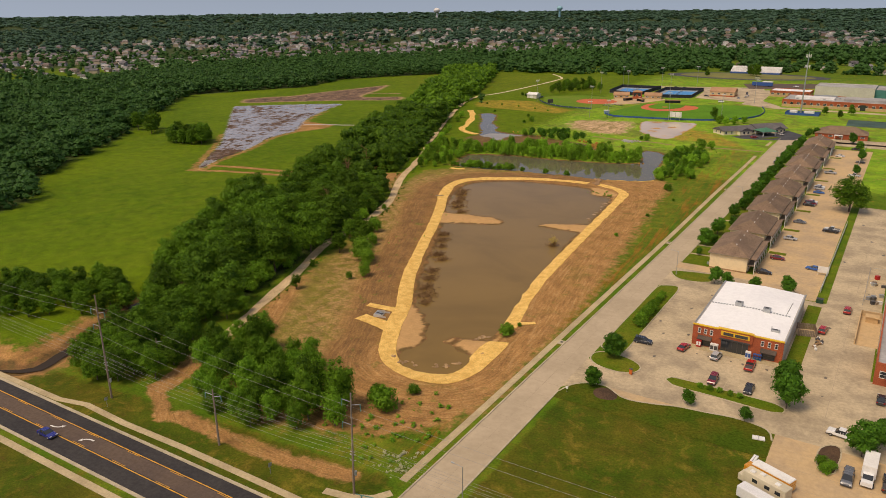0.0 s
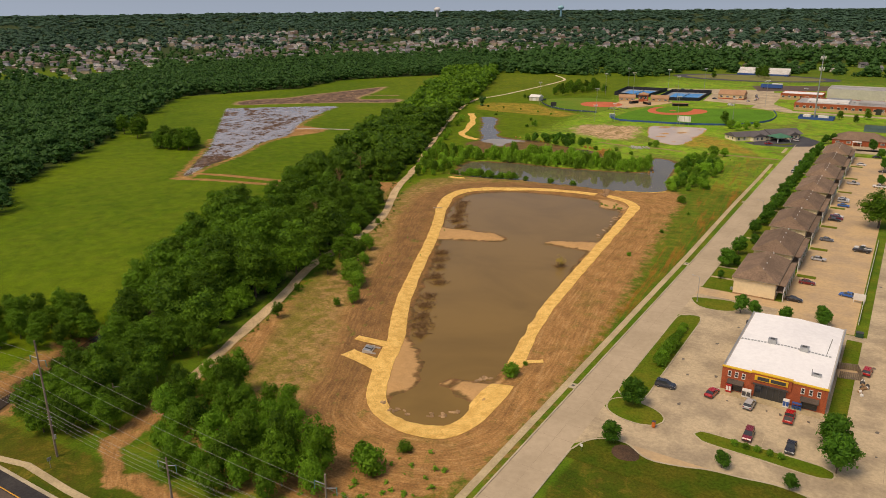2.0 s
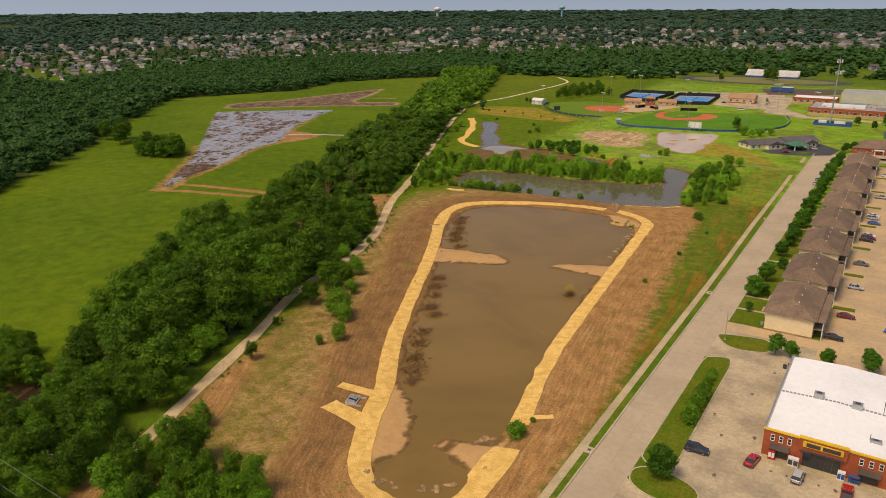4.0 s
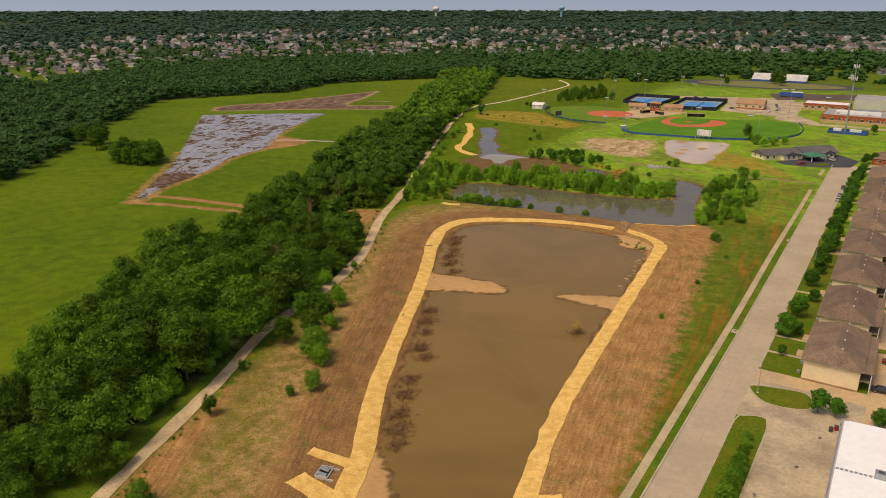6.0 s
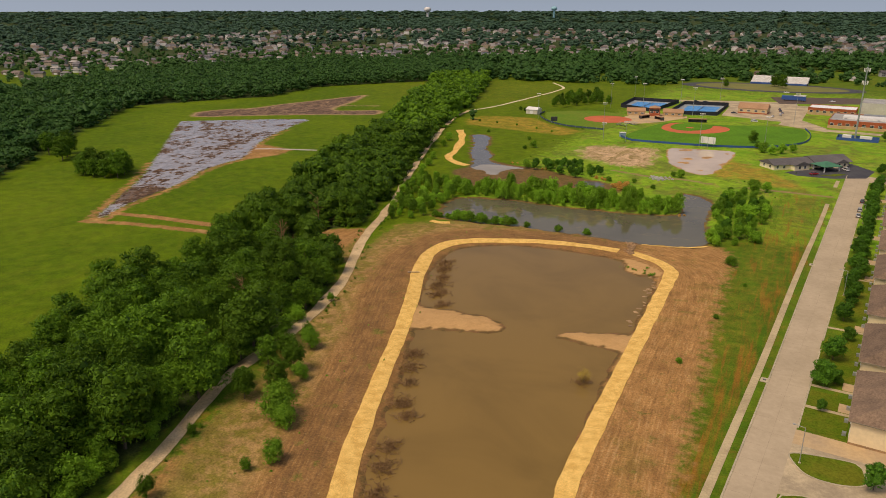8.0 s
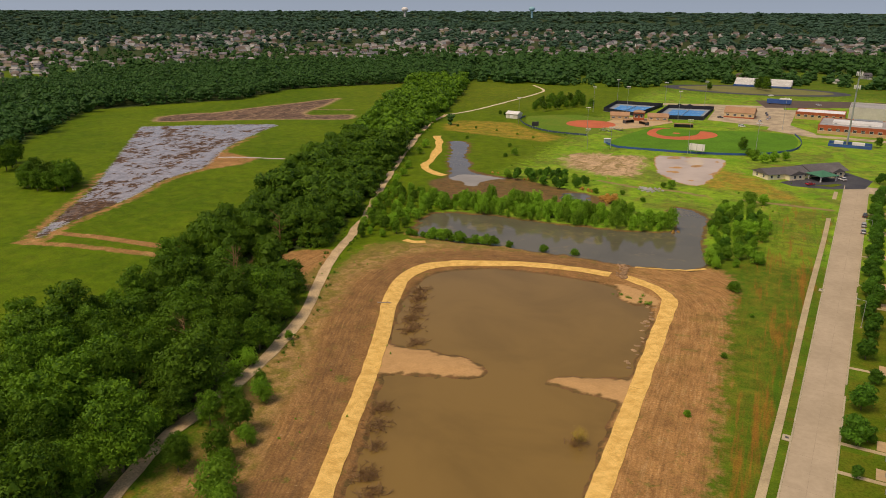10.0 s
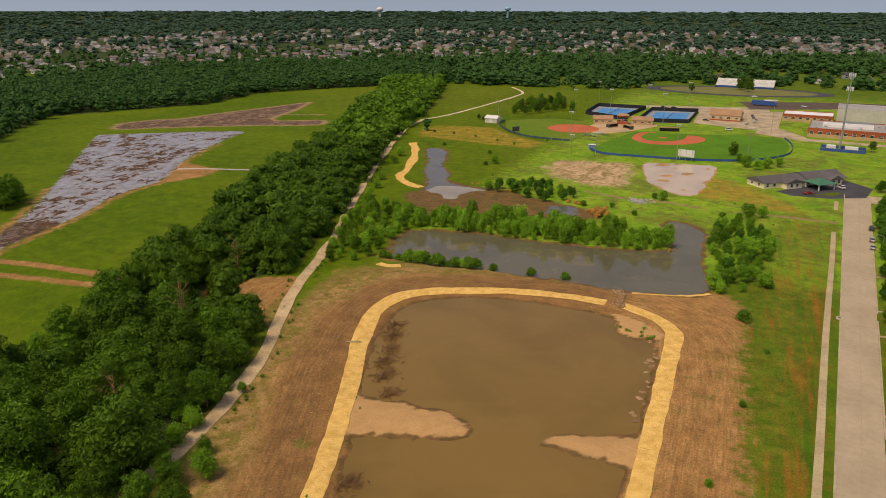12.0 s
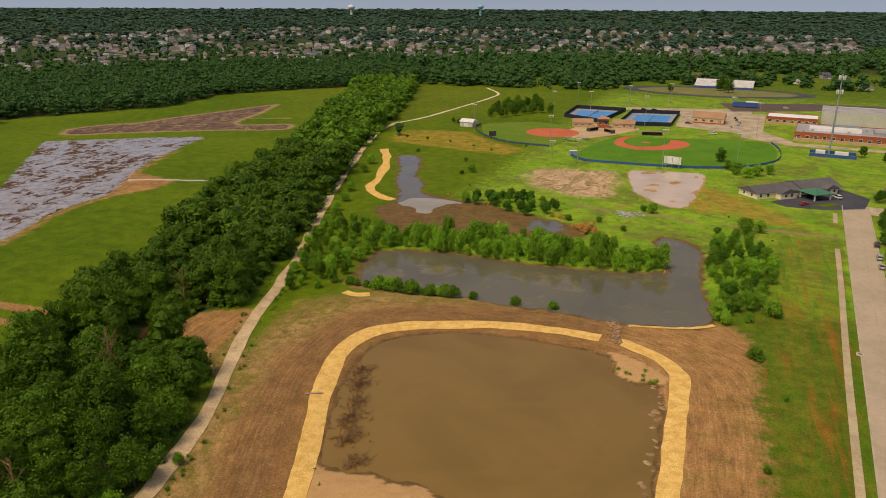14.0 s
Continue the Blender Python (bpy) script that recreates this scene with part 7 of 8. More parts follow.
sheet("road", [(-55, 800), (-37, 803), (-42, 714), (-26, 681), (-25, 662), (-57, 684), (-52, 740)], 0.045, LOT, "curving concrete drive before the school", "road")
sheet("road", [(-70, 860), (160, 850), (160, 838), (-50, 836), (-44, 770), (-54, 770)], 0.035, LOT, "concrete school drive", "road")
barn = block("white_shed", pose(-243, 656, 0, 0, 0, -8), 10, 8, 3.4, surface("white_shed_wall", (0.74, 0.70, 0.58), None, 0.7, 2.0, 0.08, 0), WHITE, "small white metal shed", "shed", 1.8, 0, 0.0)
part("door", boxes((3.4, 6.6, -0.06, 0, 0, 2.6)), WHITE, barn, "white roller door")


def flood_light(x, y, h, label="tall floodlight mast over the ball field"):
    root = empty("floodlight", pose(x, y, ground_z(x, y)), label, "floodlight", "floodlights")
    part("pole", tube(bmesh.new(), (0, 0, 0), (0, 0, h), 0.17, 0.08, 8), METAL, root)
    part("crossarm", boxes((-1.6, 1.6, -0.1, 0.1, h - 0.2, h), (-1.6, 1.6, -0.1, 0.1, h - 1.1, h - 0.95)), METAL, root)
    for i in range(4):
        part("lamp_head", boxes((-1.5 + i * 0.85, -0.95 + i * 0.85, -0.35, 0.1, h - 0.15, h + 0.4)), WHITE, root)


for x, y, h in ((-158, 695, 24), (-225, 634, 19), (-138, 753, 23), (-166, 603, 19), (-97, 570, 20), (-47, 690, 22), (-120, 700, 22), (-190, 720, 20), (-110, 790, 22), (-185, 790, 20), (-60, 574, 20), (-142, 566, 13), (-155, 560, 12)):
    flood_light(x, y, h)
# running track, grandstands and trailer far behind
sheet("running_track", [(-78 + 82 * math.cos(a) * (1 + 0.10 * math.cos(2 * a)), 948 + 44 * math.sin(a)) for a in np.arange(40) * 0.157], 0.06, BLACKTOP, "dark oval running track", "running track")
sheet("pitch", [(-78 + 68 * math.cos(a) * (1 + 0.10 * math.cos(2 * a)), 948 + 33 * math.sin(a)) for a in np.arange(40) * 0.157], 0.09, surface("worn_turf", (0.20, 0.18, 0.05), (0.15, 0.16, 0.04), 0.95, 4.0, 0.15, 0), "worn grass pitch in the track", "pitch")


def grandstand(x, y, w, turn):
    root = empty("grandstand", pose(x, y, 0, 0, 0, turn), "white metal grandstand with a blue front", "grandstand", "grandstands")
    for k in range(12):
        part("bench", boxes((0, w, k * 1.2, k * 1.2 + 1.15, 1.2 + k * 0.5, 1.6 + k * 0.5)), WHITE, root)
    part("front_panel", boxes((0, w, -0.3, -0.1, 0.2, 2.0)), BLUE, root, "blue front panel")
    part("rear_wall", boxes((0, w, 14.3, 14.6, 0, 8)), WHITE, root)
    part("base", boxes((0.2, w - 0.2, 0, 14.3, 0, 1.2)), DARK, root)


grandstand(-100, 985, 24, -6)
grandstand(-68, 981, 25, -6)
trailer = empty("box_trailer", pose(-62, 838, 0, 0, 0, -4), "dark blue box trailer with a white roof", "trailer")
part("body", boxes((0, 20, 0, 4, 0.9, 4.4), bevel=0.08), BLUE, trailer)
part("roof", boxes((10, 20, 0, 4, 4.4, 5.2), bevel=0.2), WHITE, trailer)
for x in (2, 16, 18):
    part("wheel", boxes((x, x + 1, -0.05, 4.05, 0, 1)), RUBBER, trailer)
# ---------------------------------------------------------------- distance: woods and suburb
def wedge_points(r0, r1, gap, seed, a0=-62, a1=38):
    """Plan points in a sector north of the valley; bearings clockwise from +y."""
    r = np.random.default_rng(seed)
    n = int(radians(a1 - a0) / 2 * (r1 * r1 - r0 * r0) / (gap * gap) * 1.1)
    d = np.sqrt(r.uniform(r0 * r0, r1 * r1, n))
    a = np.radians(r.uniform(a0, a1, n))
    return np.stack([d * np.sin(a) - 40, d * np.cos(a) + 90], 1)


SUBURB = curve_through([(-905, 520), (-760, 540), (-770, 640), (-850, 780), (-690, 900), (-600, 1010), (-480, 1120), (-330, 1230), (-150, 1260), (20, 1330), (150, 1550), (100, 2100), (-420, 2250), (-1000, 2050), (-1400, 1500), (-1450, 900)], 40, True)
HOUSES_EAST = [(-150, 1030), (120, 1000), (330, 1050), (330, 1180), (60, 1190), (-110, 1120)]
CLEAR = [(-440, 890), (-345, 640), (-160, 560), (150, 480), (420, 700), (420, 960), (60, 1000), (-20, 1010), (-170, 1005), (-172, 925), (-225, 905), (-320, 900)]
INDUSTRY = [(170, 1600), (420, 1600), (520, 1800), (200, 1800)]


def wooded(p):
    sub = sd_poly(p[:, 0], p[:, 1], SUBURB) < 0
    east = sd_poly(p[:, 0], p[:, 1], HOUSES_EAST) < 0
    clear = (sd_poly(p[:, 0], p[:, 1], CLEAR) < 0) | (sd_poly(p[:, 0], p[:, 1], INDUSTRY) < 0) | (sd_poly(p[:, 0], p[:, 1], WOOD_WEST) < 0) | (sd_poly(p[:, 0], p[:, 1], BELT) < 6)
    meadow = (sd_poly(p[:, 0], p[:, 1], [(-900, 690), (-560, 545), (-300, 150), (-200, 100), (0, 90), (300, 90), (300, 600), (-250, 560), (-430, 860), (-510, 740)]) < 0)
    glade = waves(p[:, 0], p[:, 1], 420, 77) > 0.95
    luck = np.random.default_rng(len(p)).random(len(p))
    return ~clear & ~meadow & ~glade & (luck < np.where(sub, 0.58, np.where(east, 0.26, 1.0)))


def sized(p, lo, hi, flat=1.0, seed=1):
    r = np.random.default_rng(seed)
    return [(x, y, s) for (x, y), s in zip(p, r.uniform(lo, hi, len(p)))]


p = wedge_points(560, 1420, 17, 61)
in_town = (sd_poly(p[:, 0], p[:, 1], SUBURB) < 0)
near_p = np.hypot(p[:, 0] + 40, p[:, 1] - 90) < 1040
far_trees("far_wood", sized(p[wooded(p) & ~in_town & near_p], 1.1, 1.6), 0.55, 125, "dense dark-green woods beyond the valley", LEAF_WOOD, seed=60, lobes=9)
far_trees("far_wood", sized(p[wooded(p) & ~in_town & ~near_p], 1.2, 1.75), 0.85, 56, "dense dark-green woods beyond the valley", LEAF_WOOD, seed=62, lobes=6)
far_trees("street_trees", sized(p[wooded(p) & in_town], 0.55, 1.05), 0.9, 26, "scattered dark trees between suburban houses", LEAF_WOOD, seed=68, lobes=4)
p = wedge_points(560, 1000, 13, 67)
far_trees("far_thicket", sized(p[wooded(p) & (sd_poly(p[:, 0], p[:, 1], SUBURB) > 0)], 0.5, 0.85), 1.1, 26, "low thicket filling the woods beyond the valley", LEAF_WOOD, seed=69, lobes=3)
p = wedge_points(1420, 2600, 32, 63)
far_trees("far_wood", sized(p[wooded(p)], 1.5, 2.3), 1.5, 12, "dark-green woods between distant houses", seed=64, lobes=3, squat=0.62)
p = wedge_points(2600, 4950, 68, 65, -64, 26)
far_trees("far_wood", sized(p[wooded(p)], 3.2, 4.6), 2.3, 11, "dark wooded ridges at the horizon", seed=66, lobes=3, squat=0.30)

# houses of the suburb
TONES = {"pale_house_wall": (0.82, 0.79, 0.74), "tan_house_wall": (0.52, 0.42, 0.30), "brick_house_wall": (0.30, 0.21, 0.165), "grey_house_wall": (0.48, 0.48, 0.50)}
HOUSE_WALLS = [surface(k, c, None, 0.8, 3.0, 0.1, 0.0, each=0.25) for k, c in TONES.items()]
HOUSE_ROOFS = [surface(k, c, None, 0.9, 3.0, 0.15, 0.0, each=0.3) for k, c in (("house_roof_grey", (0.15, 0.14, 0.15)), ("house_roof_brown", (0.175, 0.138, 0.118)), ("house_roof_pale", (0.28, 0.26, 0.245)))]


def house_kind(i):
    r = np.random.default_rng(900 + i)
    w, d, h = r.uniform(10, 14), r.uniform(7.5, 9.5), (3.0, 5.4)[i % 2]
    wall = boxes((-w / 2, w / 2, -d / 2, d / 2, -2.5, h), (w / 2 - 6.5, w / 2, -d / 2 - 3.5, -d / 2, -2.5, 3.0))
    roof = hip_roof(bmesh.new(), -w / 2, w / 2, -d / 2, d / 2, h, 2.6, 0.5, 0.35 * (i % 3))
    hip_roof(roof, w / 2 - 6.5, w / 2, -d / 2 - 3.5, d / 2 - 3, 3.0, 2.2, 0.5, 0.4)
    front = boxes(*[(x - 0.6, x + 0.6, -d / 2 - 0.06, -d / 2, z, z + 1.3) for x in np.linspace(-w / 2 + 1.5, 0.5, 3) for z in ([1.0] if h < 4 else [1.0, 3.8])])
    gate = boxes((w / 2 - 5.8, w / 2 - 0.8, -d / 2 - 3.56, -d / 2 - 3.5, 0, 2.3))
    meshes = []
    for nm, bm, mt in (("wall", wall, HOUSE_WALLS[i % 4]), ("roof", roof, HOUSE_ROOFS[i % 3]), ("window", front, GLASS), ("garage_door", gate, WHITE)):
        me = bpy.data.meshes.new(nm)
        bm.to_mesh(me)
        bm.free()
        me.materials.append(mt)
        meshes.append((nm, me))
    return meshes


HOUSES = [house_kind(i) for i in range(12)]
HOUSE_WORDS = ["cream-walled suburban house with a hipped roof", "two-storey tan suburban house with garage", "brick suburban bungalow with a pale roof", "grey two-storey suburban house with garage"]


def suburb_plots(outline, seed, dx=19, dy=25):
    r = np.random.default_rng(seed)
    o = np.asarray(outline)
    out = []
    turn = radians(-28)
    c, s = math.cos(turn), math.sin(turn)
    cx, cy = o.mean(0)
    for j in range(-30, 31):
        bend = 25 * math.sin(j * 0.7)
        for i in range(-48, 49):
            a, b = i * dx + r.uniform(-3, 3), j * dy * 2 + (i % 2) * dy * 0.9 + bend * math.sin(i * 0.13) + r.uniform(-4, 4)
            out.append((cx + a * c - b * s, cy + a * s + b * c, 28 + (180 if i % 2 else 0) + r.uniform(-12, 12)))
    q = np.array(out)
    return q[(sd_poly(q[:, 0], q[:, 1], o) < -8)]


plots = np.concatenate([suburb_plots(SUBURB, 71), suburb_plots(HOUSES_EAST, 72, 34, 36)])
plots = plots[(waves(plots[:, 0], plots[:, 1], 330, 81) > -0.55) & (np.random.default_rng(83).random(len(plots)) < np.clip(1.15 - (np.hypot(plots[:, 0], plots[:, 1]) - 1000) / 1500, 0.58, 0.78))]
order = np.argsort(np.hypot(plots[:, 0] + 40, plots[:, 1] - 90))
plots = plots[order]
for k, (x, y, t_) in enumerate(plots[:280]):
    i = int(RNG.integers(12))
    root = new("house")
    root.matrix_basis = pose(x, y, ground_z(x, y) + 0.2, 0, 0, t_) @ Matrix.Scale(0.88, 4)
    tagged(root, HOUSE_WORDS[i % 4], "house", "houses of the suburb")
    for nm, me in HOUSES[i]:
        o = new(nm, me)
        o.parent = root
        if nm == "window":
            tagged(o, kind="stuff")
rest_v, rest_f, rest_m, at_ = [], [], [], 0
rest_mats = HOUSE_WALLS + HOUSE_ROOFS
for x, y, t_ in plots[280:]:
    c, s = math.cos(radians(t_)), math.sin(radians(t_))
    w, d, h, q = RNG.uniform(4.8, 6.8), RNG.uniform(3.8, 5), RNG.choice([3.2, 5.8]), RNG.uniform(2.5, 3.6)
    z = ground_z(x, y)
    loc = [(-w, -d, -2), (w, -d, -2), (w, d, -2), (-w, d, -2), (-w, -d, h), (w, -d, h), (w, d, h), (-w, d, h), (-w + 2, 0, h + q), (w - 2, 0, h + q)]
    rest_v += [(x + a * c - b * s, y + a * s + b * c, z + e) for a, b, e in loc]
    f = [(0, 1, 5), (0, 5, 4), (1, 2, 6), (1, 6, 5), (2, 3, 7), (2, 7, 6), (3, 0, 4), (3, 4, 7), (4, 5, 9), (4, 9, 8), (5, 6, 9), (6, 7, 8), (6, 8, 9), (7, 4, 8)]
    rest_f += [(a + at_, b + at_, e + at_) for a, b, e in f]
    wl, rf = int(RNG.integers(4)), 4 + int(RNG.integers(3))
    rest_m += [wl] * 8 + [rf] * 6
    at_ += 10
tagged(new("distant_houses", raw_mesh("distant_houses", rest_v, rest_f, rest_mats, rest_m)), "many small pale houses on the far hillside", "houses", kind="stuff")
block("warehouse", pose(215, 1690, ground_z(215, 1690), 0, 0, -10), 90, 40, 9, ROOF_WHITE, ROOF_GREY, "wide pale warehouse far off", "warehouse")
block("warehouse", pose(330, 1650, ground_z(330, 1650), 0, 0, -10), 80, 50, 9, TAN_WALL, ROOF_WHITE, "wide tan warehouse far off", "warehouse")


def water_tower(x, y, top, width, tank, label):
    z = ground_z(x, y)
    root = empty("water_tower", pose(x, y, z), label, "water tower")
    h = top - z
    part("stem", tube(bmesh.new(), (0, 0, -3), (0, 0, h - width * 0.5), width * 0.18, width * 0.14, 14), tank, root)
    bm = bmesh.new()
    bmesh.ops.create_uvsphere(bm, u_segments=20, v_segments=12, radius=width / 2)
    for v in bm.verts:
        v.co.z = v.co.z * 0.72 + h - width * 0.36
    part("tank", bm, tank, root)


water_tower(-1560, 3010, 68.0, 30, surface("tower_white", (0.72, 0.70, 0.68), None, 0.5, 6.0, 0.05, 0), "distant white water tower on the horizon")
water_tower(-1060, 3215, 71.0, 26, surface("tower_teal", (0.25, 0.50, 0.58), None, 0.5, 6.0, 0.05, 0), "distant pale teal water tower on the horizon")
# ---------------------------------------------------------------- vehicles
def paint(name, c):
    return surface(name, c, tuple(x * 0.92 for x in c), 0.28, 1.0, 0.03, 0.0, spec=0.5, coat=0.6)


PAINTS = {"red": paint("car_red", (0.42, 0.012, 0.016)), "dark red": paint("car_dark_red", (0.20, 0.012, 0.022)), "navy": paint("car_navy", (0.02, 0.03, 0.05)), "black": paint("car_black", (0.015, 0.015, 0.02)), "silver": paint("car_silver", (0.45, 0.46, 0.48)),
          "white": paint("car_white", (0.75, 0.75, 0.74)), "blue": paint("car_blue", (0.02, 0.12, 0.42)), "grey": paint("car_grey", (0.13, 0.14, 0.16)), "royal blue": paint("car_royal_blue", (0.015, 0.025, 0.22))}
LAMP_CLEAR = surface("lamp_clear", (0.75, 0.75, 0.72), None, 0.2, 0.5, 0.05, 0)
LAMP_RED = surface("lamp_red", (0.35, 0.01, 0.01), None, 0.2, 0.5, 0.05, 0)
CAR_SHAPES = {
    "saloon": dict(L=4.7, W=1.82, body=[(-2.35, 0.3), (-2.35, 0.75), (-2.2, 0.93), (-1.3, 0.98), (1.0, 0.95), (2.1, 0.78), (2.33, 0.6), (2.35, 0.3)], top=[(-1.75, 0.95), (-1.05, 1.42), (0.25, 1.45), (1.1, 0.95)]),
    "estate": dict(L=4.6, W=1.88, body=[(-2.3, 0.35), (-2.3, 0.95), (-2.2, 1.05), (1.05, 1.05), (2.05, 0.92), (2.28, 0.7), (2.3, 0.35)], top=[(-2.2, 1.04), (-1.95, 1.66), (0.2, 1.7), (1.15, 1.04)]),
    "van": dict(L=5.0, W=1.95, body=[(-2.5, 0.35), (-2.5, 1.0), (-2.4, 1.1), (1.4, 1.1), (2.25, 0.95), (2.48, 0.7), (2.5, 0.35)], top=[(-2.42, 1.08), (-2.3, 1.75), (0.7, 1.78), (1.65, 1.08)]),
    "pickup": dict(L=5.6, W=1.98, body=[(-2.8, 0.45), (-2.8, 1.02), (-0.75, 1.02), (-0.7, 1.1), (1.2, 1.1), (2.6, 1.02), (2.78, 0.8), (2.8, 0.45)], top=[(-0.72, 1.08), (-0.6, 1.75), (0.55, 1.78), (1.3, 1.08)]),
}
CAR_WORDS = {"saloon": "saloon car", "estate": "hatchback car", "van": "family van", "pickup": "pickup truck"}


def car(kind, colour, m, where):
    s = CAR_SHAPES[kind]
    W, L = s["W"], s["L"]
    root = empty("car" if kind != "pickup" else "pickup_truck", m, f"{colour} {CAR_WORDS[kind]} {where}", "pickup truck" if kind == "pickup" else "car", "parked vehicles")
    bm = side_prism(bmesh.new(), s["body"], -W / 2, W / 2, 0.06)
    bmesh.ops.bevel(bm, geom=list(bm.edges), offset=0.05, segments=1, affect="EDGES")
    body = part("body", bm, PAINTS[colour], root)
    part("cabin", side_prism(bmesh.new(), s["top"], -W / 2 + 0.06, W / 2 - 0.06, 0.2), GLASS, root, "dark glazed cabin")
    (x0, z0), (x1, z1), (x2, z2), (x3, z3) = s["top"]
    part("roof_panel", boxes((x1 - 0.04, x2 + 0.04, -W / 2 + 0.25, W / 2 - 0.25, z1 - 0.02, z2 + 0.04), bevel=0.02), PAINTS[colour], root)
    for xp in ((x0 + x1) / 2 + 0.35, (x1 + x2) / 2 + 0.2):
        part("pillar", boxes((xp - 0.06, xp + 0.06, -W / 2 + 0.03, W / 2 - 0.03, z0, z0 + 0.3)), PAINTS[colour], root)
    for x in (-L / 2 + 0.85, L / 2 - 0.9):
        for y in (-1, 1):
            wh = part("wheel", tube(bmesh.new(), (x, y * (W / 2 - 0.2), 0.33), (x, y * (W / 2 + 0.02), 0.33), 0.34, 0.34, 14), RUBBER, root)
            part("rim", tube(bmesh.new(), (x, y * (W / 2 + 0.0), 0.33), (x, y * (W / 2 + 0.035), 0.33), 0.2, 0.18, 10), METAL, wh)
    for y in (-1, 1):
        part("headlight", boxes((L / 2 - 0.14, L / 2 + 0.01, y * W * 0.36 - 0.2, y * W * 0.36 + 0.2, 0.6, 0.76)), LAMP_CLEAR, root)
        part("tail_light", boxes((-L / 2 - 0.01, -L / 2 + 0.1, y * W * 0.38 - 0.15, y * W * 0.38 + 0.15, 0.65, 0.9)), LAMP_RED, root)
    part("bumper", boxes((L / 2 - 0.1, L / 2 + 0.06, -W / 2 + 0.1, W / 2 - 0.1, 0.3, 0.5), bevel=0.03), DARK, root)
    part("bumper", boxes((-L / 2 - 0.06, -L / 2 + 0.1, -W / 2 + 0.1, W / 2 - 0.1, 0.32, 0.52), bevel=0.03), DARK, root)
    if kind == "pickup":
        part("load_bed", boxes((-2.65, -0.85, -W / 2 + 0.16, W / 2 - 0.16, 0.98, 1.045)), DARK, root, "dark open load bed")
    return root


for kind, colour, u, v, turn, where in (
        ("estate", "navy", 84.5, 12.4, 4, "parked in the store car park"), ("saloon", "red", 86.5, 22.4, 80, "parked beside the store"), ("estate", "silver", 85.6, 30.6, 86, "parked before the store"), ("pickup", "red", 84.6, 38.8, 90, "parked before the store"),
        ("estate", "dark red", 72.9, 32.8, -90, "parked by the kerbed island"), ("saloon", "black", 72.8, 40.8, -90, "parked by the kerbed island"),
        ("estate", "red", 116, 51.4, 84, "beside the rubbish pile"), ("estate", "red", 134, 55.8, 88, "standing on the service road"), ("saloon", "black", 83, 66.6, 90, "parked before the shops"), ("pickup", "white", 63, 60.6, 172, "turning on the service road"),
        ("van", "grey", 47.6, 62.9, -92, "parked in the yard"), ("pickup", "black", 49.5, 69.4, 90, "parked in the yard"),
        ("saloon", "dark red", 172, 31.2, 4, "parked behind the apartments"), ("saloon", "black", 155, 29.8, 2, "parked behind the apartments"), ("saloon", "blue", 167, 43, 172, "parked across the apartment car park"), ("saloon", "silver", 198, 31.5, 0, "parked behind the apartments"),
        ("saloon", "grey", 223, 31.4, 0, "parked behind the apartments"), ("pickup", "white", 218, 43.5, 176, "parked across the apartment car park"), ("pickup", "black", 215.4, 43.2, 176, "parked across the apartment car park"), ("van", "dark red", 256, 31.4, 0, "parked behind the apartments"), ("saloon", "black", 253, 31.0, 0, "parked behind the apartments"),
        ("saloon", "white", 259.5, 31.4, 0, "parked behind the apartments"), ("estate", "silver", 287, 31.2, 0, "parked behind the apartments"), ("saloon", "white", 291, 31, 0, "parked behind the apartments"), ("saloon", "blue", 279, 32, 0, "parked behind the apartments"), ("pickup", "silver", 326, 32, 0, "parked behind the apartments"),
        ("saloon", "black", 362, 43, 176, "parked by the white fence"), ("pickup", "white", 325, 43, 176, "parked by the white fence"), ("saloon", "white", 376, 32, 0, "parked behind the apartments"), ("estate", "silver", 350, 3.4, 90, "parked along the street"), ("estate", "black", 366, 3.4, 90, "parked along the street"), ("saloon", "silver", 340, 3.5, 90, "parked along the street"),
        ("saloon", "red", 416, 18, 85, "at the clinic"), ("saloon", "black", 402, 38, 10, "parked beyond the apartments"), ("van", "white", 414, 56, 2, "parked by the brick building"), ("saloon", "silver", 413, 66, 4, "parked by the brick building")):
    car(kind, colour, spose(u, v, 0.04, turn), where)
car("saloon", "royal blue", pose(*hx(-132.5, -3.2), 0.04, 0, 0, -4), "driving along the highway")
for x, y, t_, c, k in ((-32, 514, 40, "red", "saloon"), (-17, 532, 120, "white", "estate"), (-20, 540, 120, "grey", "saloon"), (-74, 690, 0, "white", "van"), (-58, 735, 90, "white", "saloon"), (-57, 745, 90, "silver", "saloon"), (-59, 757, 90, "grey", "estate"), (-60, 768, 90, "black", "saloon"), (-92, 730, 0, "black", "saloon"), (-63, 722, 80, "white", "saloon"), (-130, 790, 10, "black", "estate"), (-122, 792, 10, "black", "saloon"), (-20, 845, 0, "white", "saloon"), (10, 845, 0, "black", "saloon"), (30, 846, 0, "white", "saloon"), (-60, 900, 0, "white", "van")):
    car(k, c, pose(x, y, 0.04, 0, 0, t_), "parked near the ball fields" if y > 600 else "parked at the clinic")

# motorhome, bus and box lorry in the yard
home = empty("motorhome", spose(36, 50.3, 0.04, 158), "cream motorhome with brown window band", "motorhome")
part("body", boxes((-4.6, 3.6, -1.2, 1.2, 0.6, 3.1), (3.4, 4.6, -1.1, 1.1, 0.6, 1.9), bevel=0.12), surface("motorhome_cream", (0.68, 0.60, 0.44), None, 0.4, 1.5, 0.06, 0), home)
part("windscreen", boxes((3.5, 3.68, -1.0, 1.0, 1.9, 2.7)), GLASS, home)
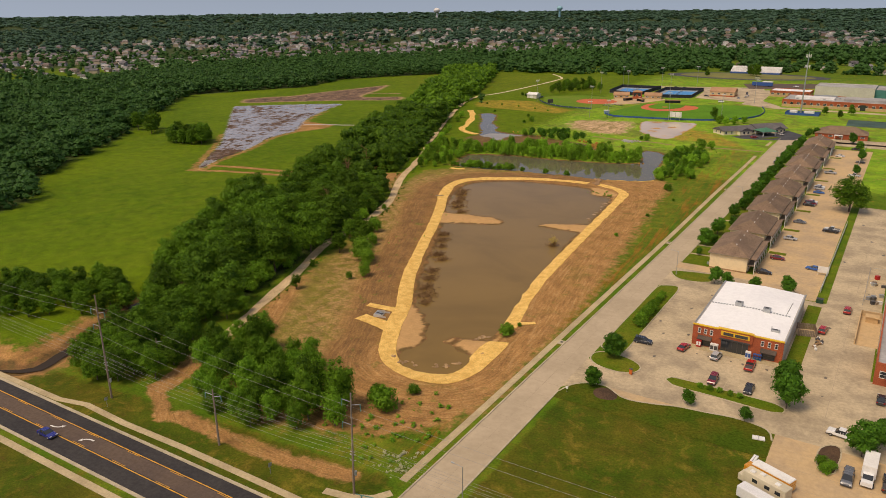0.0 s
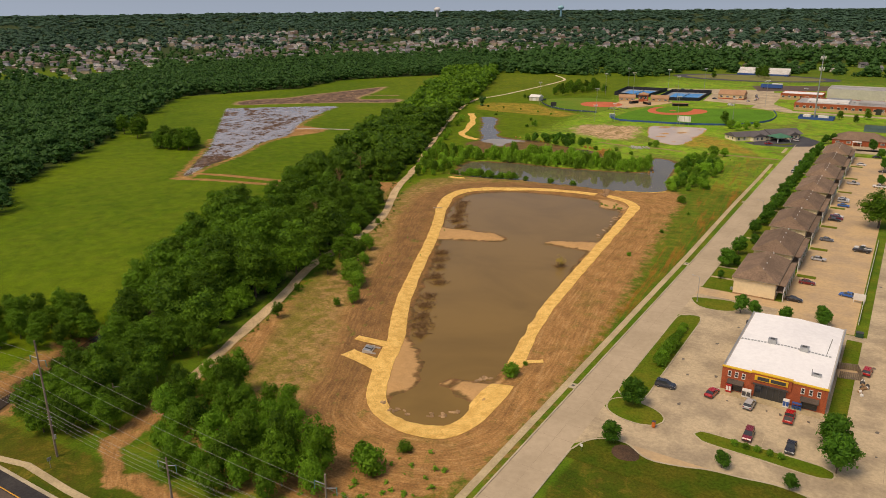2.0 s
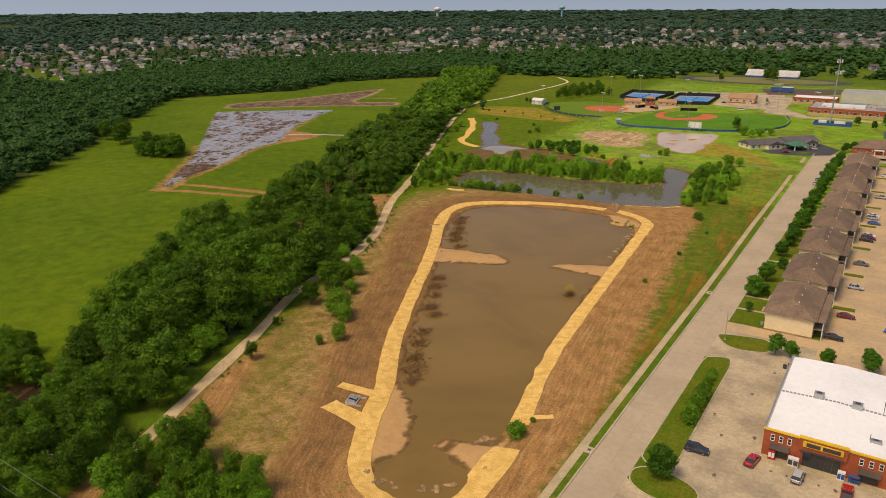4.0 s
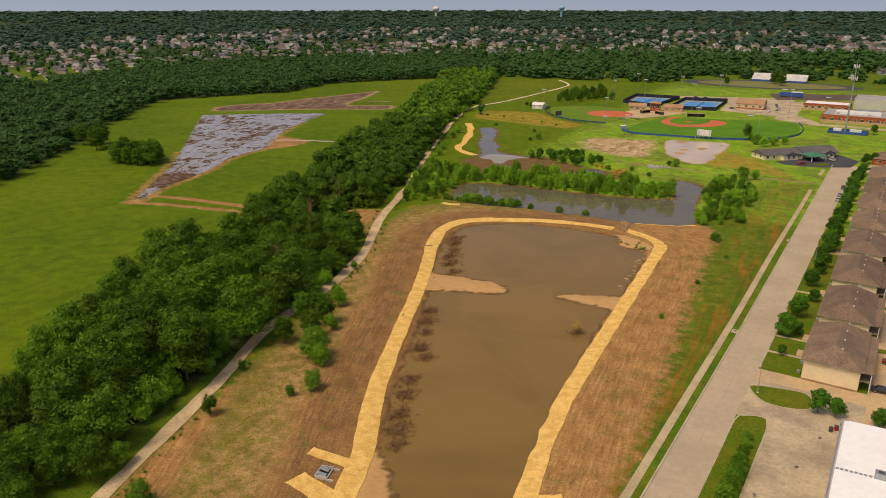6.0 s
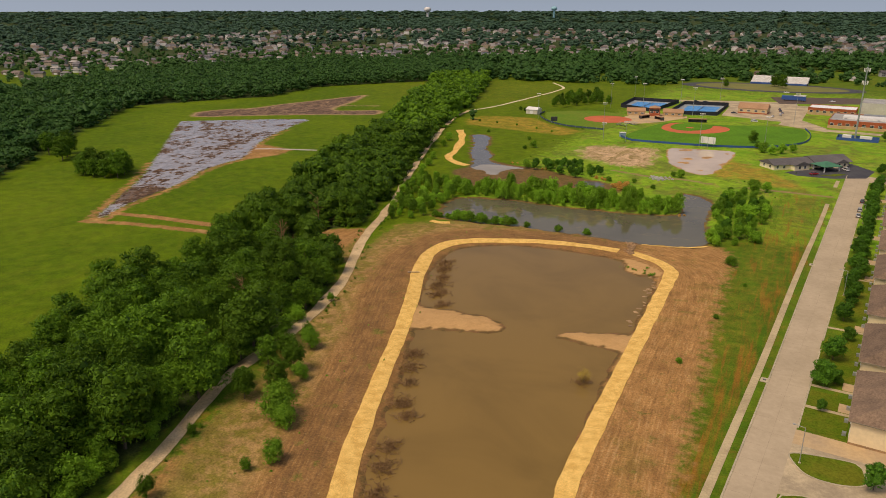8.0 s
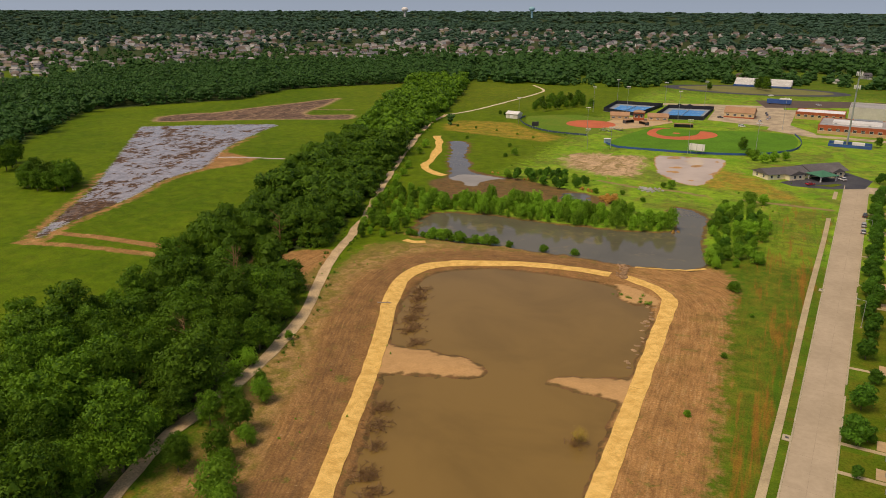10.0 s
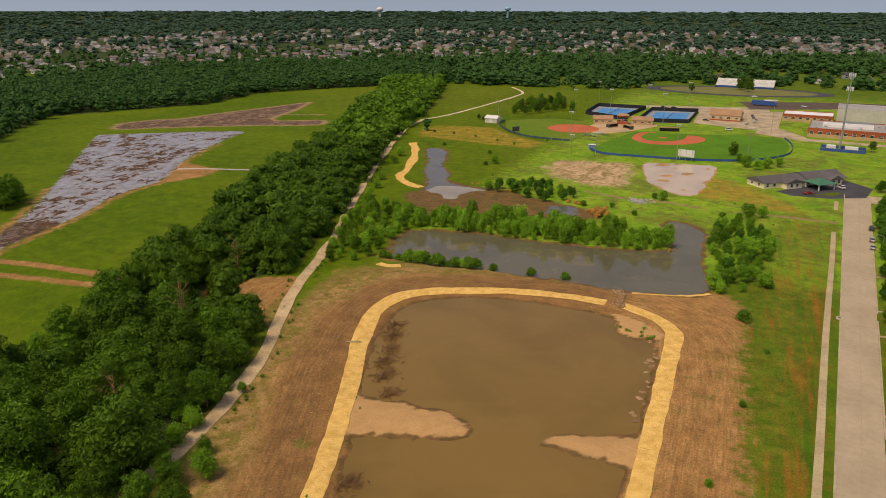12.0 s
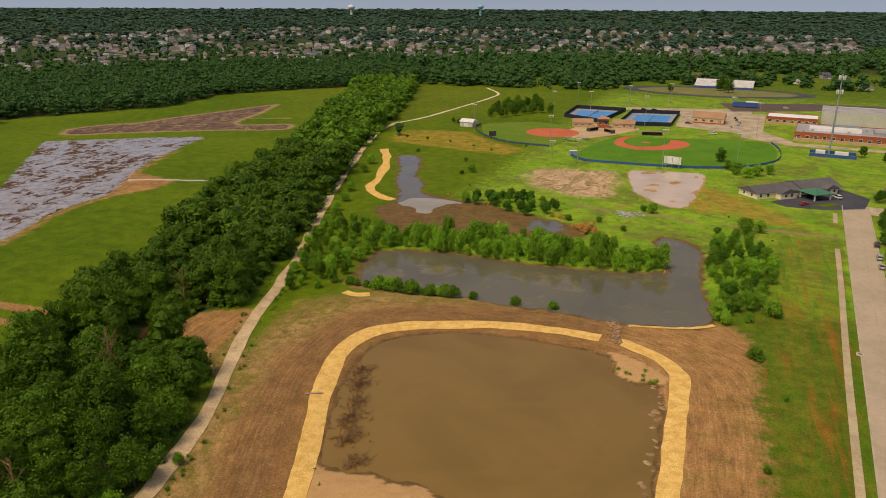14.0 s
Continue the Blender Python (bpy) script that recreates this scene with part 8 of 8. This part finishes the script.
for x in (-3.2, -1.2, 1.2):
    for y in (-1.23, 1.2):
        part("window", boxes((x - 0.5, x + 0.5, y, y + 0.03, 1.7, 2.4)), GLASS, home)
for x, y in ((-2.6, 0.2), (0.6, -0.3), (2.2, 0.3)):
    part("roof_hatch", boxes((x - 0.45, x + 0.45, y - 0.4, y + 0.4, 3.1, 3.32), bevel=0.04), WHITE, home)
for x in (-2.8, 3.0):
    for y in (-1.22, 0.95):
        part("wheel", tube(bmesh.new(), (x, y, 0.42), (x, y + 0.27, 0.42), 0.42, 0.42, 12), RUBBER, home)
bus = empty("bus", spose(39.6, 50.6, 0.04, 158), "orange bus with a white roof", "bus")
ORANGE = paint("bus_orange", (0.65, 0.28, 0.03))
part("body", boxes((-4.5, 3.2, -1.15, 1.15, 0.5, 2.5), (3.0, 4.6, -1.0, 1.0, 0.5, 1.6), bevel=0.1), ORANGE, bus)
part("roof", boxes((-4.45, 3.1, -1.1, 1.1, 2.5, 2.75), bevel=0.1), WHITE, bus, "white bus roof")
part("windscreen", boxes((3.1, 3.25, -0.95, 0.95, 1.6, 2.35)), GLASS, bus)
for x in (-3.0, 3.4):
    for y in (-1.17, 0.9):
        part("wheel", tube(bmesh.new(), (x, y, 0.45), (x, y + 0.27, 0.45), 0.45, 0.45, 12), RUBBER, bus)
lorry = empty("box_lorry", spose(50.5, 66.1, 0.04, -92), "white box lorry parked in the yard", "lorry")
part("box_body", boxes((-4.4, 1.5, -1.2, 1.2, 0.8, 3.4), bevel=0.06), WHITE, lorry)
part("cab", side_prism(bmesh.new(), [(1.6, 0.5), (1.6, 2.2), (2.4, 2.2), (3.0, 1.45), (3.9, 1.3), (3.95, 0.5)], -1.0, 1.0, 0.1), PAINTS["white"], lorry)
part("windscreen", side_prism(bmesh.new(), [(2.42, 2.15), (2.5, 2.2), (3.06, 1.48), (2.98, 1.43)], -0.85, 0.85), GLASS, lorry)
for x in (-3.0, 3.0):
    for y in (-1.15, 0.9):
        part("wheel", tube(bmesh.new(), (x, y, 0.45), (x, y + 0.27, 0.45), 0.45, 0.45, 12), RUBBER, lorry)
van = empty("camper_trailer", spose(31.5, 49.6, 0.04, 158), "white camper trailer beside the motorhome", "trailer")
part("body", boxes((-3, 3, -1.2, 1.2, 0.6, 2.7), bevel=0.15), PAINTS["white"], van)
part("window", boxes((-1, 1, -1.24, -1.19, 1.5, 2.1)), GLASS, van)
for y in (-1.2, 0.95):
    part("wheel", tube(bmesh.new(), (0, y, 0.38), (0, y + 0.25, 0.38), 0.38, 0.38, 12), RUBBER, van)
for u, v, w, d, t_ in ((43, 46.7, 0.9, 7.5, -8), (53.4, 46.4, 2.4, 1.3, 10)):
    slab = empty("metal_sheet", spose(u, v, 0.05, t_), "pale galvanised metal panel lying on grass", "metal panel")
    part("panel", boxes((-w / 2, w / 2, -d / 2, d / 2, 0.05, 0.35), bevel=0.03), WHITE, slab)
    part("rib", boxes((-0.05, 0.05, -d / 2, d / 2, 0.35, 0.4)), METAL, slab)
tank = empty("drain_cover", spose(41.5, 48.9, 0.04), "square concrete drain box beside the yard", "drain box")
part("wall", boxes((-0.6, 0.6, -0.9, -0.75, 0, 0.5), (-0.6, 0.6, 0.75, 0.9, 0, 0.5), (-0.6, -0.45, -0.75, 0.75, 0, 0.5), (0.45, 0.6, -0.75, 0.75, 0, 0.5)), LOT_TAN, tank)
part("grate", boxes((-0.45, 0.45, -0.75, 0.75, 0.1, 0.15)), DARK, tank)

# ---------------------------------------------------------------- poles, lamps and wires
GLAZE = surface("insulator", (0.10, 0.28, 0.24), None, 0.3, 0.5, 0.05, 0)


def utility_pole(x, y, h, arms, label, lean=0.0):
    root = empty("utility_pole", pose(x, y, ground_z(x, y), 0, lean, 12), label, "utility pole", "utility poles")
    part("pole", tube(bmesh.new(), (0, 0, -0.5), (0, 0, h), 0.24, 0.14, 10), TIMBER, root)
    for z, side in arms:
        arm = part("arm", tube(bmesh.new(), (0, 0, z), (side * 1.7, 0, z + 0.35), 0.07, 0.05, 6), METAL, root)
        part("insulator", tube(bmesh.new(), (side * 1.7, 0, z + 0.4), (side * 1.75, 0, z - 1.0), 0.09, 0.07, 8), GLAZE, arm)
    if h > 15:
        for k, z in enumerate((9.0, 8.4, 7.2)):
            part("bracket", boxes((-0.5, 0.5, -0.08, 0.08, z, z + 0.12)), METAL, root)
        part("transformer", tube(bmesh.new(), (0.45, 0, 4.2), (0.45, 0, 5.1), 0.24, 0.24, 10), METAL, root)
    return root


utility_pole(-64.2, 94.4, 21.0, ((19.2, -1), (18.6, 1), (14.6, -1)), "tall weathered timber power pole with insulators", 1.2)
utility_pole(-97.6, 95.3, 12.8, ((11.6, -1), (11.2, 1)), "shorter timber power pole beside the highway")
utility_pole(-133.2, 98.6, 25.5, ((21.8, -1), (21.2, 1), (18.0, -1)), "tall weathered timber power pole with insulators", 0.6)
utility_pole(-137.5, 116.4, 6.5, ((5.6, 1),), "short timber pole beside the trail")
utility_pole(-205, 106, 22, ((19.2, -1), (18.6, 1), (14.6, -1)), "tall timber power pole beside the creek")
utility_pole(22, 88, 22, ((19.2, -1), (18.6, 1), (14.6, -1)), "tall timber power pole beyond the street")


def wire(a, b, sag, r=0.022):
    cu = bpy.data.curves.new("wire", "CURVE")
    cu.dimensions, cu.bevel_depth, cu.bevel_resolution = "3D", r, 0
    s = cu.splines.new("POLY")
    s.points.add(20)
    for i in range(21):
        t = i / 20
        s.points[i].co = (a[0] + (b[0] - a[0]) * t, a[1] + (b[1] - a[1]) * t, a[2] + (b[2] - a[2]) * t - sag * 4 * t * (1 - t), 1)
    cu.materials.append(WIRE)
    tagged(new("power_line", cu), "thin pale overhead power line", "power line", "power lines")


WIRE = surface("wire_metal", (0.36, 0.35, 0.33), None, 0.5, 0.5, 0.1, 0, metal=0.3)
RUN = [(-320, 112, 22.0), (-205, 106, 22.0), (-133.2, 98.6, 25.5), (-64.2, 94.4, 21.0), (22, 88, 22.0), (120, 80, 22.0)]
for dz, off in ((-3.4, -1.7), (-4.0, 1.7), (-8.0, -1.7)):
    for p, q in zip(RUN[:-1], RUN[1:]):
        wire((p[0] + off * 0.2, p[1] + off, p[2] + dz), (q[0] + off * 0.2, q[1] + off, q[2] + dz), 0.9)
LOW = [(-320, 112, 0), (-205, 106, 0), (-133.2, 98.6, 0), (-97.6, 95.3, 0), (-64.2, 94.4, 0), (22, 88, 0), (120, 80, 0)]
for z, off in ((11.6, 0.6), (11.3, -0.6), (10.4, 0), (9.4, 0.15), (8.7, -0.15), (7.4, 0.1)):
    for p, q in zip(LOW[:-1], LOW[1:]):
        wire((p[0], p[1] + off, z), (q[0], q[1] + off, z), 0.5, 0.02)


def street_lamp(x, y, h, turn, label="slim grey street lamp with one arm"):
    root = empty("street_lamp", pose(x, y, 0, 0, 0, turn), label, "street lamp", "street lamps")
    part("pole", tube(bmesh.new(), (0, 0, 0), (0, 0, h), 0.10, 0.06, 8), METAL, root)
    part("arm", tube(bmesh.new(), (0, 0, h - 0.1), (-1.8, 0, h + 0.15), 0.04, 0.03, 6), METAL, root)
    part("lamp_head", boxes((-2.3, -1.7, -0.15, 0.15, h + 0.05, h + 0.22), bevel=0.04), METAL, root)
    part("base", boxes((-0.25, 0.25, -0.25, 0.25, 0, 0.25), bevel=0.03), KERB, root)


for u, v in ((139.6, 5.6), (240, 5.6), (330, 5.6), (4, 5.7)):
    x, y = sp(u, v)
    street_lamp(x, y, 8.0, TURN)
for u, v in ((171, -5.8), (73.5, -5.8), (265, -5.8)):
    bx = empty("storm_drain", spose(u, v), "square concrete storm drain at the kerb", "storm drain")
    part("lid", boxes((-0.9, 0.9, -1.1, 1.1, 0.02, 0.22), bevel=0.04), KERB, bx)
    part("cover", boxes((-0.35, 0.35, -0.35, 0.35, 0.22, 0.25), bevel=0.01), DARK, bx)
box_ = empty("post_box", spose(66.2, 15.3, 0.15), "small orange utility post on the island", "utility post")
part("body", boxes((-0.35, 0.35, -0.25, 0.25, 0, 1.3), bevel=0.06), surface("post_orange", (0.60, 0.14, 0.03), None, 0.5, 0.5, 0.06, 0), box_)
part("cap", boxes((-0.4, 0.4, -0.3, 0.3, 1.3, 1.42), bevel=0.03), DARK, box_)
mk = empty("marker_sign", spose(50.5, 5.6), "small white sign at the entrance", "sign")
part("post", boxes((-0.03, 0.03, -0.03, 0.03, 0, 1.0)), METAL, mk)
part("panel", boxes((-0.3, 0.3, -0.04, 0.04, 0.9, 1.5), bevel=0.01), WHITE, mk)
for x, y in ((-82, 92.5), (-131, 95.6)):
    sg = empty("road_sign", pose(x, y, 0, 0, 0, 80), "small grey road sign on a post", "sign", "road signs")
    part("post", boxes((-0.04, 0.04, -0.04, 0.04, 0, 2.3)), METAL, sg)
    part("panel", boxes((-0.4, 0.4, -0.06, -0.03, 1.6, 2.4), bevel=0.01), METAL, sg)
gate = empty("pipe_barrier", pose(-60.5, 93.6, 0, 0, 0, 8), "pale green pipe barrier at the corner", "barrier")
part("rail", tube(bmesh.new(), (-2.6, 0, 1.2), (2.6, 0, 1.2), 0.09), GLAZE, gate)
part("post", tube(bmesh.new(), (-1.4, 0, 0), (-1.4, 0, 1.2), 0.16), GLAZE, gate)

# ---------------------------------------------------------------- pond details
drain = empty("drain_structure", pose(-102.8, 165.6, ground_z(-102.8, 165.6) - 0.1, 0, 0, 12) @ Matrix.Scale(0.8, 4), "concrete outlet box with two pale sloping lids", "drain structure")
BOX_CONCRETE = surface("box_concrete", (0.52, 0.49, 0.44), None, 0.85, 0.8, 0.15, 0.1)
part("wall", boxes((-1.5, 1.5, -2.1, -1.9, 0, 1.1), (-1.5, 1.5, 1.9, 2.1, 0, 1.1), (-1.5, -1.3, -1.9, 1.9, 0, 1.1), (1.3, 1.5, -1.9, 1.9, 0, 0.6)), BOX_CONCRETE, drain)
# The floor's dark colour stands for shade inside the open outlet.
part("well", boxes((-1.3, 1.3, -1.9, 1.9, 0.15, 0.3)), DARK, drain, "outlet floor coloured dark for its shaded void")
for y in (-1.0, 1.0):
    part("lid", side_prism(bmesh.new(), [(-1.2, 1.05), (-1.2, 1.15), (0.9, 0.7), (0.9, 0.6)], y - 0.62, y + 0.62), METAL, drain, "grey sloping metal lid")
for y in (-2.3, 2.0):
    part("wing_wall", boxes((1.5, 3.2, y, y + 0.3, 0, 0.6)), BOX_CONCRETE, drain)


def stone_mesh(seed):
    r = np.random.default_rng(seed)
    bm = bmesh.new()
    bmesh.ops.create_icosphere(bm, subdivisions=1, radius=0.5)
    for v in bm.verts:
        v.co = Vector((v.co.x * r.uniform(0.8, 1.3), v.co.y * r.uniform(0.7, 1.1), v.co.z * r.uniform(0.5, 0.8)))
    me = bpy.data.meshes.new("stone")
    bm.to_mesh(me)
    bm.free()
    me.materials.append(STONE)
    return me


STONES = [stone_mesh(i) for i in range(5)]
GREY_ROCKS = []
for me in STONES:
    me = me.copy()
    me.materials[0] = ROOF_GREY
    GREY_ROCKS.append(me)
CLODS = []
for me in STONES:
    me = me.copy()
    me.materials[0] = CLOD
    CLODS.append(me)
weir = empty("stone_weir", pose(-90.8, 352, ground_z(-90.8, 352)), "loose pale stones forming a weir", "weir")
for k in range(110):
    t = RNG.uniform(-1, 1)
    x, y = -90.6 - 0.8 * t + RNG.normal() * 0.9, 352 + 7 * t
    share("stone", STONES[k % 5], weir, Matrix.Translation((x + 90.8, y - 352, ground_z(x, y) + 0.12 - ground_z(-90.8, 352))) @ pose(0, 0, 0, 0, 0, RNG.uniform(0, 360)) @ Matrix.Scale(RNG.uniform(0.5, 1.3), 4))
rip = empty("shore_stones", pose(-78, 310, 0), "scattered clods and stones along the shore", "stones")
for k in range(26):
    y = RNG.uniform(284, 328)
    x = -76.2 + RNG.normal() * 0.9 - (y > 322) * 1.0
    share("clod", CLODS[k % 5], rip, Matrix.Translation((x + 78, y - 310, max(ground_z(x, y), POND_LEVEL) + 0.02)) @ pose(0, 0, 0, 0, 0, RNG.uniform(0, 360)) @ Matrix.Diagonal((RNG.uniform(0.8, 2.0), RNG.uniform(0.8, 1.8), 0.5, 1)))
for x0, y0, n_ in ((-86.2, 145.3, 3), (-82.5, 144.6, 4), (-79.6, 144.8, 4), (-74.4, 146.3, 6), (-72.4, 147.3, 4), (-70.0, 149.6, 3), (-70.3, 166.5, 6), (-71.0, 164.5, 4)):
    for k in range(n_):
        x, y = x0 + RNG.normal() * 0.7, y0 + RNG.normal() * 0.5
        share("clod", CLODS[k % 5], rip, Matrix.Translation((x + 78, y - 310, max(ground_z(x, y), POND_LEVEL) + 0.03)) @ pose(0, 0, 0, 0, 0, RNG.uniform(0, 360)) @ Matrix.Diagonal((RNG.uniform(0.7, 1.9), RNG.uniform(0.6, 1.4), 0.5, 1)))
far_rocks = empty("rock_heap", pose(-102, 470, 0), "heap of grey rocks in the meadow", "rock heap")
for k in range(40):
    x, y = -102 + RNG.normal() * 3.2, 470 + RNG.normal() * 1.8
    share("stone", GREY_ROCKS[k % 5], far_rocks, Matrix.Translation((x + 102, y - 470, ground_z(x, y) + 0.15)) @ Matrix.Scale(RNG.uniform(0.8, 1.8), 4))


def brush(x, y, size, n, seed, label="tangle of dead branches in the shallow water", z=POND_LEVEL):
    r = np.random.default_rng(seed)
    root = empty("dead_brush", pose(x, y, z), label, "dead branches", "drowned brush")
    if n:
        bm = bmesh.new()
        for i in range(int(n * 1.5)):
            p = Vector((r.normal() * size * 0.4, r.normal() * size * 0.5, r.uniform(-0.2, 0.2)))
            d = Vector((r.normal(), r.normal(), r.uniform(0.15, 1.0))).normalized() * r.uniform(0.8, 2.0)
            mid = p + d * 0.55 + Vector((r.normal(), r.normal(), 0)) * 0.15
            tube(bm, p, mid, 0.09, 0.06, 4)
            tube(bm, mid, p + d + Vector((r.normal(), r.normal(), r.normal())) * 0.3, 0.05, 0.02, 4)
            for j in range(2):
                tube(bm, mid, mid + Vector((r.normal(), r.normal(), r.uniform(0, 0.9))) * 0.6, 0.045, 0.02, 3)
        tagged(part("branch_tangle", bm, DEADWOOD, root), kind="stuff")


for i, (x, y, s, n) in enumerate(((-145, 309, 3.0, 60), (-142.5, 303, 3.2, 75), (-139.5, 296, 2.6, 45), (-137.5, 289, 3.4, 80), (-134.5, 283, 3.2, 70), (-129.5, 276, 2.6, 45), (-122, 243, 3.0, 60), (-119.5, 237, 3.2, 60), (-116, 230, 2.0, 30),
                                  (-112.5, 221.5, 3.4, 70), (-109, 217, 2.4, 40), (-106.5, 205, 3.0, 55), (-104.5, 199, 3.2, 65), (-101.5, 191, 3.0, 60), (-98.5, 186, 3.4, 75), (-95.5, 181, 2.4, 40))):
    brush(x, y, s, n, 500 + i)
brush(-79.1, 249.3, 2.0, 40, 540, "small drowned bush with pale twigs")
for x, y, t_ in ((-149.5, 294.5, 20),):
    lg = empty("log", pose(x, y, ground_z(x, y) + 0.18, 0, 0, t_), "pale bleached log lying on the bank", "log", "logs")
    part("trunk", tube(bmesh.new(), (-2.0, 0, 0), (2.0, 0.2, 0.1), 0.2, 0.13, 8), surface("log_pale%d" % int(t_), (0.42, 0.36, 0.28), None, 0.9, 0.5, 0.2, 0.2), lg)
    part("branch_stub", tube(bmesh.new(), (0.6, 0, 0.05), (1.0, 0.5, 0.3), 0.08, 0.05, 6), DEADWOOD, lg)
# dead trees among the living wood
for x, y, h in ((-183, 269, 18), (-188, 275, 19), (-172, 238, 14), (-206, 320, 15), (-185.5, 273, 20)):
    r = np.random.default_rng(int(h * 100 + y))
    root = empty("bare_tree", pose(x, y, ground_z(x, y)), "leafless grey tree in the creek wood", "tree", "bare trees")
    bm = tube(bmesh.new(), (0, 0, -0.5), (0.3, 0.2, h), 0.22, 0.06, 7)
    part("trunk", bm, DEADWOOD, root)
    for k in range(9):
        z = h * r.uniform(0.35, 0.95)
        a = r.uniform(0, 6.28)
        e = Vector((math.cos(a) * r.uniform(1.2, 3.2), math.sin(a) * r.uniform(1.2, 3.2), z + r.uniform(1.0, 2.4)))
        bm = tube(bmesh.new(), (0.2, 0.1, z), e, 0.09, 0.03, 5)
        for j in range(4):
            tube(bm, e * 0.7 + Vector((0, 0, z * 0.3)), e + Vector((r.normal(), r.normal(), r.uniform(0, 1))) * 0.9, 0.035, 0.012, 4)
        part("limb", bm, DEADWOOD, root)
# dry reeds and tall grass
REED = foliage("dry_reed", (0.50, 0.25, 0.06), (0.70, 0.42, 0.12), 0.1)


reed_spots = [(-116, 440, 0.42), (-113, 442, 0.40), (-114.5, 437.5, 0.36), (-118.5, 441, 0.30), (-111, 439, 0.30), (-161, 464, 0.17), (-163, 463.5, 0.15), (-155, 466, 0.16), (-152.5, 465, 0.13), (-131, 455, 0.22), (-128, 454, 0.19), (-126, 453, 0.16), (-183, 471, 0.15), (-180, 471.5, 0.13), (-82, 405, 0.16), (-80.5, 407, 0.14)]
far_trees("dry_reeds", reed_spots, 0.45, 620, "rust-coloured dry reeds round the marsh", REED, 5, 54, 0.6, 12, 0.8)

# low weeds scattered over the marshy meadow
weeds = scatter([(-262, 470), (-250, 600), (-185, 600), (-165, 566), (-60, 566), (-40, 560), (-40, 400), (-62, 455), (-105, 470), (-160, 485)], 6.5, 46)
weeds = weeds[(waves(weeds[:, 0], weeds[:, 1], 45, 47) > 0.35) & (sd_poly(weeds[:, 0], weeds[:, 1], CLAY_POOL) > 3) & (sd_poly(weeds[:, 0], weeds[:, 1], WET_POOL) > 2) & (sd_poly(weeds[:, 0], weeds[:, 1], BARE_PATCH) > 2)]
far_trees("weed_clumps", [(x, y, RNG.uniform(0.04, 0.11)) for x, y in weeds], 0.9, 60, "low green weed clumps in the marshy meadow", LEAF_LIGHT, 5, 48, 0.6, 6)
weeds = scatter([(-160, 165), (-176, 290), (-186, 335), (-150, 352), (-140, 300), (-118, 215), (-112, 160)], 4.2, 49)
weeds = weeds[waves(weeds[:, 0], weeds[:, 1], 30, 50) > 0.25]
far_trees("weed_clumps", [(x, y, RNG.uniform(0.03, 0.075)) for x, y in weeds], 0.9, 40, "small green weeds sprouting on graded soil", LEAF_LIGHT, 5, 51, 0.5, 5)

# tall grass and weeds along both verges of the trail
verge = []
for (x0, y0), (x1, y1) in zip(TRAIL[:-1], TRAIL[1:]):
    for _ in range(3):
        a, side_ = RNG.random(), RNG.choice([-1, 1])
        verge.append((x0 + (x1 - x0) * a + side_ * RNG.uniform(2.3, 4.2), y0 + (y1 - y0) * a, RNG.uniform(0.04, 0.13)))
far_trees("verge_weeds", verge, 0.8, 50, "tall grass and weeds beside the gravel trail", LEAF_LIGHT, 5, 52, 0.5, 5)

# pale flowering weeds and cut brush near the corner pole
BLOOM = foliage("pale_blossom", (0.42, 0.42, 0.24), (0.62, 0.60, 0.42), 0.1)
far_trees("flowering_weeds", [(RNG.normal() * 3.2 - 62.5, RNG.normal() * 2.6 + 106.5, RNG.uniform(0.05, 0.11)) for _ in range(46)], 0.8, 50, "low weeds with pale blossom at the field corner", BLOOM, 4, 57, 0.5, 5, 0.7)
far_trees("rank_weeds", [(RNG.normal() * 5.5 - 69, RNG.normal() * 7 + 117, RNG.uniform(0.05, 0.16)) for _ in range(60)], 0.8, 60, "rank green weeds on rough ground", LEAF_LIGHT, 4, 58, 0.5, 6, 0.8)

# low greenery on the wet edge of the weir's sand, and the yellowing drowned bush
far_trees("spit_weeds", [(x + RNG.normal() * 0.7, y + RNG.normal() * 0.4, RNG.uniform(0.10, 0.19)) for x, y in ((-88.6, 332.6), (-88.0, 331.6), (-84.6, 330.6), (-83.6, 330.4), (-82.4, 329.8), (-81.4, 329.3), (-80.2, 329.0), (-79.2, 328.8), (-78.4, 328.8), (-80.2, 333.0))], 0.8, 60, "low sprawling weeds on the wet sand", LEAF_LIGHT, 4, 62, 0.4, 5, 0.7)
YELLOW = foliage("yellowing_leaves", (0.36, 0.27, 0.035), (0.55, 0.42, 0.07), 0.1)
plant([tree_kind(171, 10.5, 9.6, 12, 520, 0.24, YELLOW, 0.2, 0.02, 0.5, 0.1)], -78.7, 248.5, 0.42, "shrub", "sparse yellowing bush standing in water", "shrub", z=POND_LEVEL - 0.3)
